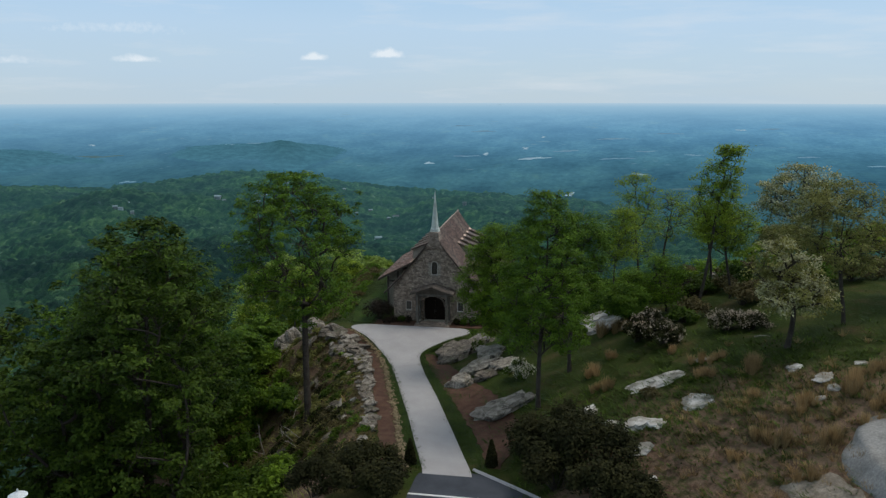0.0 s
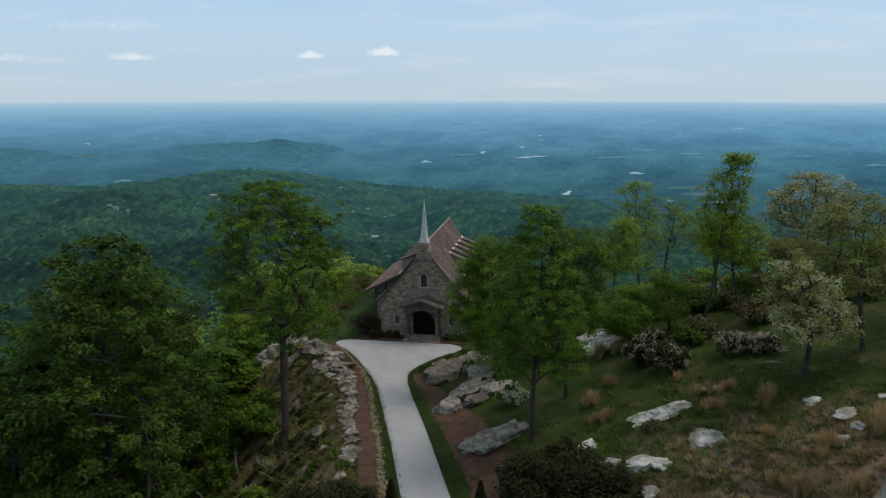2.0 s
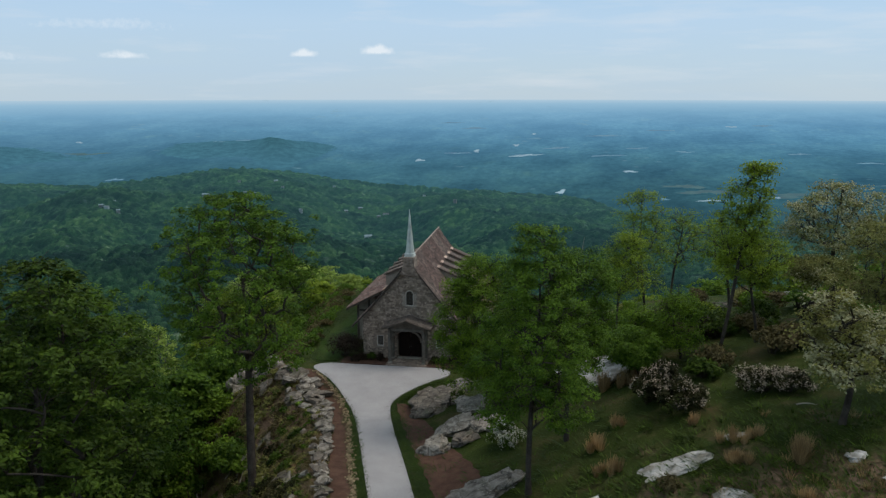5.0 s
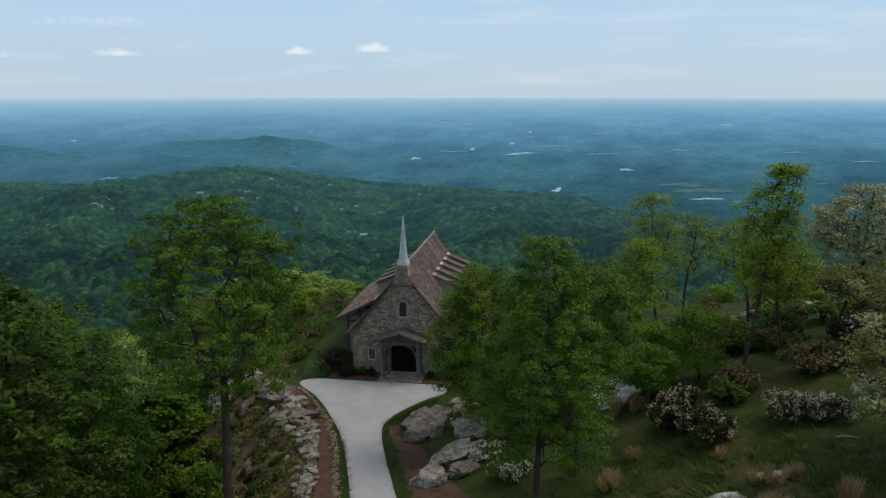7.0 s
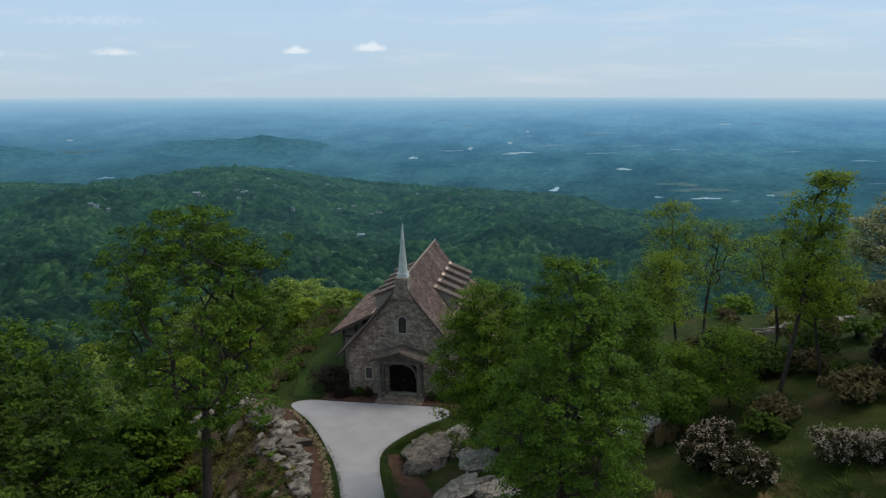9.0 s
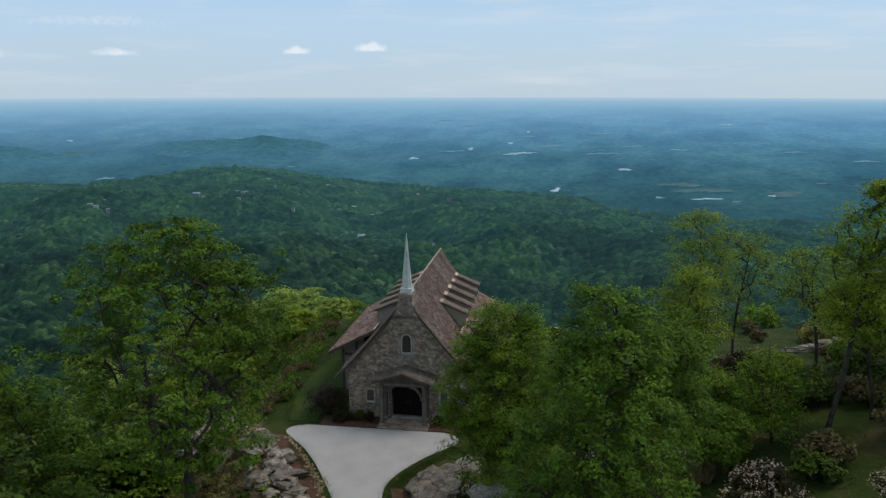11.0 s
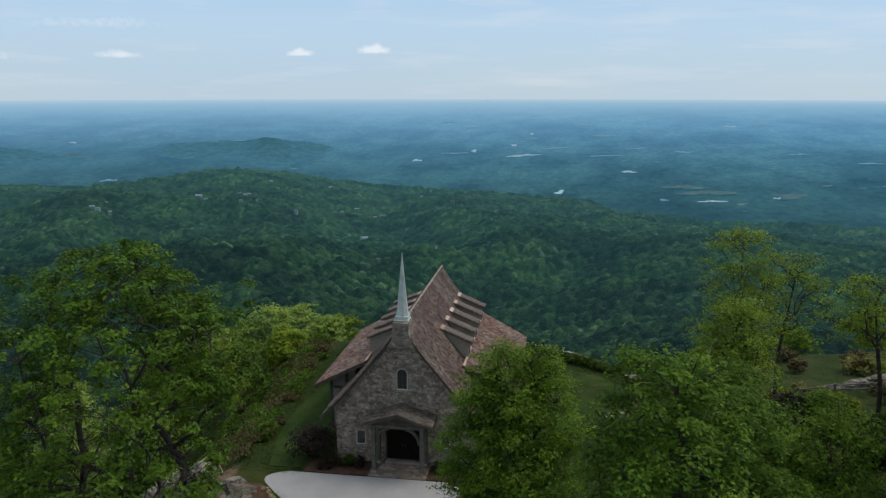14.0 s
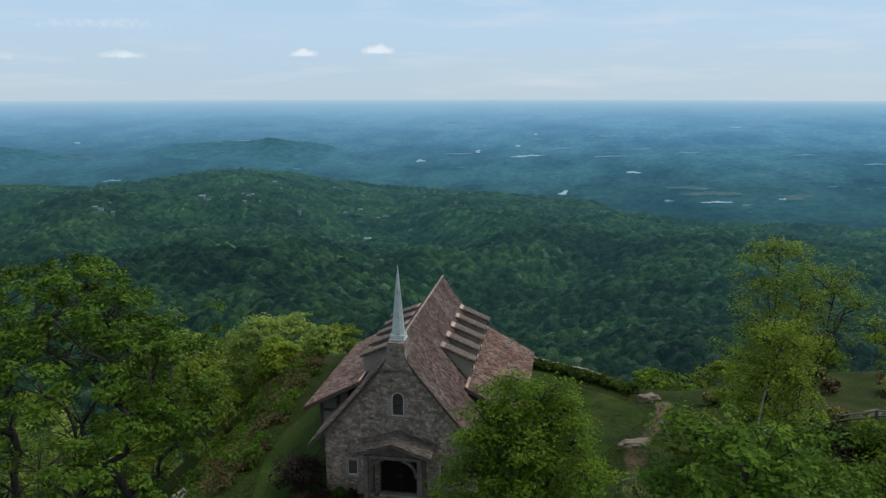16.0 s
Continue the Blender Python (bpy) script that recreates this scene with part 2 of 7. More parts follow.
M_BLOSSOM = leaf_material("pink_white_blossom", (0.34, 0.27, 0.22), (0.58, 0.49, 0.42), 0.25)
M_PALEBLOOM = leaf_material("white_blossom", (0.42, 0.4, 0.36), (0.72, 0.7, 0.64), 0.25)
M_CREAM = leaf_material("cream_blossom", (0.27, 0.26, 0.13), (0.58, 0.54, 0.34), 0.35)
M_GRASSBLADE = leaf_material("lawn_grass_blade", (0.022, 0.044, 0.006), (0.056, 0.09, 0.014), 0.3)


M_LAWN = surface("mown_green_lawn", (0.027, 0.06, 0.007), (0.046, 0.088, 0.011), 0.7, 14, 0.95, 0.6, 0.03, c=(0.055, 0.078, 0.016), cscale=0.4)


def ground_material():
    m, n, l, bsdf = node_kit("grass_and_soil")
    g = n.new("ShaderNodeNewGeometry")
    p = g.outputs["Position"]
    lawn = ramp(n, l, noise_fac(n, l, p, 0.35, 6), [(0.3, (0.022, 0.038, 0.006)), (0.52, (0.04, 0.056, 0.011)), (0.64, (0.068, 0.064, 0.022)), (0.78, (0.11, 0.08, 0.038))])
    soil = ramp(n, l, noise_fac(n, l, p, 1.2, 6), [(0.3, (0.115, 0.07, 0.045)), (0.52, (0.2, 0.132, 0.09)), (0.68, (0.08, 0.074, 0.03))])
    at = n.new("ShaderNodeAttribute")
    at.attribute_name = "bare"
    patch = n.new("ShaderNodeMath")
    patch.operation = "MULTIPLY_ADD"
    patch.inputs[1].default_value, patch.inputs[2].default_value = 0.9, -0.45
    l.new(noise_fac(n, l, p, 0.5, 6, 0.65), patch.inputs[0])
    total = n.new("ShaderNodeMath")
    l.new(patch.outputs[0], total.inputs[0])
    l.new(at.outputs["Fac"], total.inputs[1])
    fac = ramp(n, l, total.outputs[0], [(0.38, (0, 0, 0)), (0.62, (1, 1, 1))])
    col = mixed(n, l, fac, lawn, soil)
    grain = noise_fac(n, l, p, 9, 6, 0.7)
    col = mixed(n, l, 1.0, col, ramp(n, l, grain, [(0.25, (0.5, 0.5, 0.5)), (0.75, (1.4, 1.4, 1.4))]), "MULTIPLY")
    l.new(col, bsdf.inputs["Base Color"])
    bsdf.inputs["Roughness"].default_value = 0.95
    bsdf.inputs["Specular IOR Level"].default_value = 0.1
    bumped(n, l, bsdf, grain, 0.9, 0.08)
    return m


def painted_haze_drift(n, l, p):
    """Painted haze: scales the far glow, dimmer to the west, brighter to the east."""
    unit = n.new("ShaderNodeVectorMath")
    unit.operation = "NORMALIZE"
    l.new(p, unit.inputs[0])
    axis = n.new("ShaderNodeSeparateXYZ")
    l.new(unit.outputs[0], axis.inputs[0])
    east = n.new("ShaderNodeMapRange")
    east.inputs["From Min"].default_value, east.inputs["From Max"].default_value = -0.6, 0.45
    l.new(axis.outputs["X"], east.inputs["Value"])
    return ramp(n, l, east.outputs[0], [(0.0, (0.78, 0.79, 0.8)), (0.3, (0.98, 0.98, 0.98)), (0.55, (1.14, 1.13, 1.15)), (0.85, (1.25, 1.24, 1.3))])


def far_forest_material(name, tint, haze_glow_stops):
    """Woods a kilometre and more away; the air before them is painted as glow."""
    m, n, l, bsdf = node_kit(name)
    g = n.new("ShaderNodeNewGeometry")
    p = g.outputs["Position"]
    at = n.new("ShaderNodeAttribute")
    at.attribute_name = "crown_tone"
    col = ramp(n, l, at.outputs["Fac"], [(0.0, (0.013, 0.036, 0.015)), (0.45, (0.03, 0.077, 0.026)), (0.8, (0.06, 0.12, 0.038)), (0.95, (0.085, 0.155, 0.055)), (1.0, (0.17, 0.22, 0.12))])
    grain = noise_fac(n, l, p, 0.5, 5, 0.7)
    col = mixed(n, l, 1.0, col, ramp(n, l, grain, [(0.35, (0.5, 0.52, 0.55)), (0.66, (1.45, 1.45, 1.4))]), "MULTIPLY")
    # Broad tone patches; the dark ones are painted cloud shadow.
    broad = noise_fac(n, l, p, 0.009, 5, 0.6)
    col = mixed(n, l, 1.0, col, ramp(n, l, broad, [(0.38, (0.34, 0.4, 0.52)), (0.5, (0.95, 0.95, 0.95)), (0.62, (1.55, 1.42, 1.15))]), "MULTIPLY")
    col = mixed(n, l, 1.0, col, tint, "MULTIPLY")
    l.new(col, bsdf.inputs["Base Color"])
    bsdf.inputs["Roughness"].default_value = 0.9
    bsdf.inputs["Specular IOR Level"].default_value = 0.1
    # Haze painted in as emission that grows with distance.
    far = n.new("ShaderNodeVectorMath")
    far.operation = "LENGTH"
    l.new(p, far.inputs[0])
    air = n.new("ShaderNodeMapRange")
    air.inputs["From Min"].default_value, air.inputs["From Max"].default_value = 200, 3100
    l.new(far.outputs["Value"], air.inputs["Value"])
    l.new(mixed(n, l, 1.0, ramp(n, l, air.outputs[0], haze_glow_stops), painted_haze_drift(n, l, p), "MULTIPLY"), bsdf.inputs["Emission Color"])
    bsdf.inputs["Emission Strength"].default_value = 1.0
    bumped(n, l, bsdf, grain, 1.0, 1.5)
    return m


def far_plain_material():
    """Plain out to the horizon, a glowing backdrop with the haze painted in."""
    m, n, l, bsdf = node_kit("hazy_far_plain")
    g = n.new("ShaderNodeNewGeometry")
    p = g.outputs["Position"]
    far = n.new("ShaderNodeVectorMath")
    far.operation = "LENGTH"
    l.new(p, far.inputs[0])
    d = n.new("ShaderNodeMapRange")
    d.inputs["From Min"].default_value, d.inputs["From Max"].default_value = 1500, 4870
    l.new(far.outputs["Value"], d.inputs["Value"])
    # Painted haze: the glow turns paler and bluer towards the horizon.
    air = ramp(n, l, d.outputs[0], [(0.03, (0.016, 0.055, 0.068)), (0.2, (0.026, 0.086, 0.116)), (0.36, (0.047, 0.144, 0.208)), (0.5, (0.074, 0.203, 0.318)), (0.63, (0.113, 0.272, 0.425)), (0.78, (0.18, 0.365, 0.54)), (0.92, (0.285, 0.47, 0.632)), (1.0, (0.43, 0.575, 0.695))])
    flat = n.new("ShaderNodeMapping")
    flat.inputs["Scale"].default_value = (1.0, 0.6, 0.0)
    l.new(p, flat.inputs["Vector"])
    # woods and fields; their contrast is faded with distance, as painted haze
    patches = noise_fac(n, l, flat.outputs[0], 0.009, 7, 0.66)
    land = ramp(n, l, patches, [(0.36, (0.7, 0.76, 0.8)), (0.5, (0.98, 0.98, 0.99)), (0.63, (1.22, 1.15, 1.05))])
    canopy = noise_fac(n, l, flat.outputs[0], 0.05, 4, 0.7)
    land = mixed(n, l, 1.0, land, ramp(n, l, canopy, [(0.34, (0.74, 0.78, 0.8)), (0.52, (1.0, 1.0, 1.0)), (0.68, (1.24, 1.2, 1.14))]), "MULTIPLY")
    # Dark bands of cloud shadow, painted into the plain's colour.
    cloud_shade = noise_fac(n, l, flat.outputs[0], 0.0026, 3, 0.55)
    land = mixed(n, l, 1.0, land, ramp(n, l, cloud_shade, [(0.38, (0.66, 0.72, 0.78)), (0.58, (1.12, 1.1, 1.06))]), "MULTIPLY")
    clearing = noise_fac(n, l, flat.outputs[0], 0.0062, 4, 0.6)
    land = mixed(n, l, ramp(n, l, clearing, [(0.62, (0, 0, 0)), (0.68, (0.6, 0.6, 0.6))]), land, mixed(n, l, 1.0, land, (1.5, 1.25, 0.98), "MULTIPLY"))
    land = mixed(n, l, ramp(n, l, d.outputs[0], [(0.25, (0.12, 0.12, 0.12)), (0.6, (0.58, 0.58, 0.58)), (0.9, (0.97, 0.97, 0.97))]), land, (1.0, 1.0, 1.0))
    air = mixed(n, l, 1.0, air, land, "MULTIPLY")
    drift = mixed(n, l, ramp(n, l, d.outputs[0], [(0.3, (0, 0, 0)), (0.8, (1, 1, 1))]), painted_haze_drift(n, l, p), (1.0, 1.0, 1.0))
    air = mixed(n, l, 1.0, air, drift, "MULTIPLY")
    streak = n.new("ShaderNodeMapping")
    streak.inputs["Scale"].default_value = (0.3, 0.5, 0.0)
    l.new(p, streak.inputs["Vector"])
    spots = noise_fac(n, l, streak.outputs[0], 0.05, 3, 0.5)
    where = noise_fac(n, l, flat.outputs[0], 0.0035, 2, 0.5)
    spot = ramp(n, l, mixed(n, l, 0.45, spots, where), [(0.63, (0, 0, 0)), (0.66, (0.35, 0.35, 0.35))])
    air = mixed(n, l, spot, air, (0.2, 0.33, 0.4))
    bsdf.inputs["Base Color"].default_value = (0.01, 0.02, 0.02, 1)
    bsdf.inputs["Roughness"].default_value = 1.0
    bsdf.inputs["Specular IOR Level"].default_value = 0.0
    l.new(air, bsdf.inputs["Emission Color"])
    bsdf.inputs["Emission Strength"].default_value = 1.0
    return m


def hill_material():
    """A far wooded hill; low haze is painted in as a paler glow at its foot."""
    m, n, l, bsdf = node_kit("hazy_hill_woods")
    g = n.new("ShaderNodeNewGeometry")
    p = g.outputs["Position"]
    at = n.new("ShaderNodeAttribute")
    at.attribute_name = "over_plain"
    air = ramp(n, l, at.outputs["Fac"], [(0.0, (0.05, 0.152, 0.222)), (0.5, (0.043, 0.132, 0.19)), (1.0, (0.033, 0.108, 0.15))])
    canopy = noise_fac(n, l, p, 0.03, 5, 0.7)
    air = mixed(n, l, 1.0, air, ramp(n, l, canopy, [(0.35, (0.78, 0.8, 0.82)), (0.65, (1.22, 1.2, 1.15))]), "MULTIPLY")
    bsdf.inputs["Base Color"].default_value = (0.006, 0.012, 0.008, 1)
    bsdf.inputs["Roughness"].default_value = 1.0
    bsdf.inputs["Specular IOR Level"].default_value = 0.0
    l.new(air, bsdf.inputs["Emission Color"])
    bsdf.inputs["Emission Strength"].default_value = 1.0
    return m


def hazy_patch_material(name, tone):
    """A field or roof on the plain, with the haze painted in as glow."""
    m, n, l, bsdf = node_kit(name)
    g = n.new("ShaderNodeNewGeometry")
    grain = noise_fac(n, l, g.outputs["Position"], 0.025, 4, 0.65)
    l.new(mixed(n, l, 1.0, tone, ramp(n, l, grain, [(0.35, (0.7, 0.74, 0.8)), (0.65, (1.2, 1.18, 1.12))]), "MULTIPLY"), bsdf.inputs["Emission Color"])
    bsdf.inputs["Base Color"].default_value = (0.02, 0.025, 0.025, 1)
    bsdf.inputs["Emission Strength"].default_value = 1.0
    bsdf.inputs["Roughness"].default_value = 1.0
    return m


def glass_material(name, tint, rough=0.08):
    m, n, l, bsdf = node_kit(name)
    bsdf.inputs["Base Color"].default_value = (*tint, 1)
    bsdf.inputs["Roughness"].default_value = rough
    bsdf.inputs["Specular IOR Level"].default_value = 0.7
    return m


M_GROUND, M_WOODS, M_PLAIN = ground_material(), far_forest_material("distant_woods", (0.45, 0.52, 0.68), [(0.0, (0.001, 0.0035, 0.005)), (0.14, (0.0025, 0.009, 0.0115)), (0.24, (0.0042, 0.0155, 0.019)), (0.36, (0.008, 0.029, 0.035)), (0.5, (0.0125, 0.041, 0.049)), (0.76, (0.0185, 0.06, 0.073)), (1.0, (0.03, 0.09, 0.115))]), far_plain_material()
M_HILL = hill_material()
M_GLASS = glass_material("dark_leaded_glass", (0.05, 0.046, 0.04), 0.2)
M_DORMER = surface("worn_brown_shake", (0.1, 0.074, 0.06), (0.23, 0.18, 0.148), 5.0, 9, 0.85, 0.5, 0.02)
M_LAMP = surface("white_enamel", (0.62, 0.64, 0.64), (0.7, 0.72, 0.72), 3, 20, 0.4, 0.05, 0.003)
M_POLE = surface("dark_painted_steel", (0.03, 0.03, 0.03), (0.05, 0.05, 0.05), 3, 20, 0.5, 0.1, 0.003)
M_HOUSEWALL = surface("pale_house_wall", (0.24, 0.3, 0.31), (0.32, 0.38, 0.39), 1, 6, object_random=0.4)
M_HOUSEROOF = surface("grey_house_roof", (0.12, 0.18, 0.2), (0.2, 0.26, 0.28), 1, 6, object_random=0.5)
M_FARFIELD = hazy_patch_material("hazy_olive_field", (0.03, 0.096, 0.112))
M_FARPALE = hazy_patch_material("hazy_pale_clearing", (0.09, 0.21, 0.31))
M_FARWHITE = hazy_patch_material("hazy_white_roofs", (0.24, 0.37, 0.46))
M_SHAKE_RED = surface("redder_brown_shake", (0.115, 0.058, 0.042), (0.19, 0.104, 0.077), 1.2, 10, 0.85, 0.4, 0.02, island=0.7, c=(0.2, 0.14, 0.112), cscale=0.8)
M_SHAKE_GREY = surface("grey_brown_old_shake", (0.095, 0.078, 0.066), (0.15, 0.125, 0.108), 0.8, 10, 0.88, 0.4, 0.02, island=0.5)
M_LEAF_SPRING = leaf_material("pale_spring_leaf", (0.16, 0.235, 0.043), (0.375, 0.48, 0.115), 0.5)
M_WHITEFRAME = surface("white_painted_frame", (0.6, 0.55, 0.48), (0.7, 0.65, 0.57), 3, 20, 0.6, 0.1, 0.003)
M_QUOIN = surface("light_rubble_quoin", (0.27, 0.235, 0.19), (0.42, 0.37, 0.31), 3.0, 14, 0.9, 0.6, 0.02, object_random=0.25)
M_LEAF_MAROON = leaf_material("dark_maroon_leaf", (0.014, 0.01, 0.007), (0.044, 0.029, 0.019), 0.15)

# ---- building helpers ----
def mesh_of(name, verts, faces, materials, smooth=False):
    me = bpy.data.meshes.new(name)
    verts, faces = np.asarray(verts, np.float32), np.asarray(faces, np.int32)
    k = faces.shape[1]
    me.vertices.add(len(verts))
    me.vertices.foreach_set("co", verts.ravel())
    me.loops.add(faces.size)
    me.loops.foreach_set("vertex_index", faces.ravel())
    me.polygons.add(len(faces))
    me.polygons.foreach_set("loop_start", np.arange(0, faces.size, k, dtype=np.int32))
    me.polygons.foreach_set("loop_total", np.full(len(faces), k, np.int32))
    me.polygons.foreach_set("use_smooth", np.full(len(faces), smooth))
    for mt in materials:
        me.materials.append(mt)
    me.update(calc_edges=True)
    return me


def holder(name, at, label, category, group="", kind="", turn=0.0):
    ob = new(name)
    ob.empty_display_size = 0.2
    ob.matrix_world = pose(*at, 0, 0, turn)
    return tagged(ob, label, category, group, kind)


def under(ob, parent):
    if parent:
        ob.parent = parent
    return ob


def part_np(name, verts, faces, material, parent=None, label="", smooth=False):
    ob = new(name, mesh_of(name, verts, faces, [material], smooth))
    if label:
        tagged(ob, label)
    return under(ob, parent)


def part(name, bm, material, parent=None, label="", smooth=False):
    me = bpy.data.meshes.new(name)
    bmesh.ops.recalc_face_normals(bm, faces=bm.faces)
    bm.to_mesh(me)
    bm.free()
    me.materials.append(material)
    if smooth:
        me.polygons.foreach_set("use_smooth", np.full(len(me.polygons), True))
    ob = new(name, me)
    if label:
        tagged(ob, label)
    return under(ob, parent)


def prism(outline, y0, y1, bm=None):
    """An outline in x and z, drawn out from y0 to y1."""
    bm = bm or bmesh.new()
    a = [bm.verts.new((x, y0, z)) for x, z in outline]
    b = [bm.verts.new((x, y1, z)) for x, z in outline]
    bm.faces.new(a)
    bm.faces.new(b[::-1])
    for i in range(len(a)):
        j = (i + 1) % len(a)
        bm.faces.new((a[i], b[i], b[j], a[j]))
    return bm


def block(x0, x1, y0, y1, z0, z1, bevel=0.0, bm=None):
    own = bm is None
    bm = bm or bmesh.new()
    prism([(x0, z0), (x1, z0), (x1, z1), (x0, z1)], y0, y1, bm)
    if own and bevel:
        bmesh.ops.bevel(bm, geom=bm.edges[:], offset=bevel, segments=1, affect="EDGES")
    return bm


def ring(outer, inner, y0, y1, bm=None):
    """A frame between two outlines with as many points, drawn out in y."""
    bm = bm or bmesh.new()
    loops = [[bm.verts.new((x, y, z)) for x, z in o] for o in (outer, inner) for y in (y0, y1)]
    of, ob_, inf, inb = loops
    n = len(outer)
    for i in range(n):
        j = (i + 1) % n
        for q in ((of[i], of[j], inf[j], inf[i]), (ob_[i], inb[i], inb[j], ob_[j]), (of[i], ob_[i], ob_[j], of[j]), (inf[i], inf[j], inb[j], inb[i])):
            bm.faces.new(q)
    return bm


def arch(x0, x1, z0, z1, rise, n=8):
    """Outline of an opening with a pointed-round head, from its lower left corner."""
    c, r = (x0 + x1) / 2, (x1 - x0) / 2
    pts = [(x0, z0), (x1, z0)]
    for i in range(n + 1):
        a = math.pi * i / n
        pts.append((c + r * math.cos(a), z1 - rise + rise * math.sin(a)))
    return pts


def tubes(paths, sides=6):
    """Tapered tubes. paths: lists of (x, y, z, radius)."""
    V, F, k = [], [], 0
    for path in paths:
        path = np.asarray(path, float)
        d = np.gradient(path[:, :3], axis=0)
        d /= np.linalg.norm(d, axis=1, keepdims=True) + 1e-9
        ref = np.where(np.abs(d[:, 2:3]) > 0.9, np.array([[1.0, 0, 0]]), np.array([[0, 0, 1.0]]))
        u = np.cross(d, ref)
        u /= np.linalg.norm(u, axis=1, keepdims=True) + 1e-9
        w = np.cross(d, u)
        a = np.arange(sides) * 2 * np.pi / sides
        rings = path[:, None, :3] + path[:, None, 3:4] * (np.cos(a)[None, :, None] * u[:, None] + np.sin(a)[None, :, None] * w[:, None])
        V.append(rings.reshape(-1, 3))
        m = len(path)
        i, j = np.meshgrid(np.arange(m - 1), np.arange(sides), indexing="ij")
        j2 = (j + 1) % sides
        F.append(k + np.stack([i * sides + j, i * sides + j2, (i + 1) * sides + j2, (i + 1) * sides + j], -1).reshape(-1, 4))
        k += m * sides
    return np.concatenate(V), np.concatenate(F)


def leaf_quads(rng, centres, size, up=0.5, long=1.5, out=None):
    """One small pointed leaf at each centre, turned to the sky and, where given, outwards."""
    n = len(centres)
    nrm = rng.normal(size=(n, 3)) * (1.0 if out is None else 0.6)
    nrm[:, 2] = np.abs(nrm[:, 2]) + up
    if out is not None:
        nrm = nrm + out * 0.8
    nrm /= np.linalg.norm(nrm, axis=1, keepdims=True)
    t = np.cross(nrm, rng.normal(size=(n, 3)))
    t /= np.linalg.norm(t, axis=1, keepdims=True) + 1e-9
    b = np.cross(nrm, t)
    s = size * rng.uniform(0.6, 1.35, (n, 1))
    v = np.stack([centres - t * s * long * 0.5, centres - b * s * 0.42 + nrm * s * 0.12, centres + t * s * long * 0.5, centres + b * s * 0.42 + nrm * s * 0.12], 1)
    return v.reshape(-1, 3), np.arange(4 * n).reshape(-1, 4)


def foliage_part(name, v, f4, tone, material, parent, label=""):
    """Leaves as one mesh; each spray of leaves has a tone of its own."""
    ob = part_np(name, v.reshape(-1, 4, 3)[f4[:, 0] // 4].reshape(-1, 3), np.arange(4 * len(f4)).reshape(-1, 4), material, parent, label)
    ob.data.attributes.new("spray", "FLOAT", "FACE").data.foreach_set("value", tone[f4[:, 0] // 4].astype(np.float32))
    return ob


def toned(ob, seed, blades=1):
    """A tone for each blade or leaf, alike within a tuft."""
    k = len(ob.data.polygons)
    t = np.repeat(np.random.default_rng(seed).uniform(0.2, 0.8, k // blades + 1), blades)[:k]
    ob.data.attributes.new("spray", "FLOAT", "FACE").data.foreach_set("value", t.astype(np.float32))
    return ob


def bent(a, b, r0, r1, rng, sag=0.12, n=6):
    a, b = np.asarray(a, float), np.asarray(b, float)
    t = np.linspace(0, 1, n)[:, None]
    side = rng.normal(size=3) * sag * np.linalg.norm(b - a)
    pts = a + (b - a) * t + side * np.sin(np.pi * t) * 0.6
    pts[:, 2] += np.sin(np.pi * t[:, 0]) * sag * np.linalg.norm(b - a) * 0.5
    return np.hstack([pts, r0 + (r1 - r0) * t])


def branching(spine, top, targets, low, base_r, rng):
    """A trunk along the spine and limbs that fork towards the targets, each from the nearest wood; returns tapered paths."""
    k = 14
    pos = [spine(top * i / (k - 1)) for i in range(k)]
    par = list(range(-1, k - 1))
    chains = [list(range(k))]
    mid = pos[k // 2]
    order = sorted(range(len(targets)), key=lambda i: np.hypot(*(targets[i] - mid)[:2]) + 0.4 * abs(targets[i][2] - mid[2]))
    tips = []
    for i in order:
        c = targets[i]
        P = np.array(pos)
        d = P - c
        cost = np.linalg.norm(d, axis=1) + 2.0 * np.maximum(0, P[:, 2] - (c[2] - 0.45 * np.hypot(d[:, 0], d[:, 1]))) + 50 * (P[:, 2] < low)
        j = int(np.argmin(cost))
        path = bent(pos[j], c, 0, 0, rng, 0.1, 5)[1:, :3]
        chain = [j]
        for q in path:
            pos.append(q)
            par.append(chain[-1])
            chain.append(len(pos) - 1)
        chains.append(chain)
        tips.append(chain[-1])
    weight = np.zeros(len(pos))
    weight[tips] = 1.0
    weight[k - 1] = max(weight[k - 1], 1.0)
    for i in range(len(pos) - 1, 0, -1):
        weight[par[i]] += weight[i]
    rad = np.maximum(0.022, base_r * (weight / weight[0]) ** 0.46)
    paths = []
    for chain in chains:
        p = np.array([[*pos[i], rad[i]] for i in chain])
        if chain[0] == 0:
            p[:, 3] *= 1 - 0.25 * np.linspace(0, 1, len(p))
            p[0, 3] *= 1.45
            p[0, 2] -= 0.5
        else:
            p[0, 3] = p[1, 3]
        paths.append(p)
    return paths


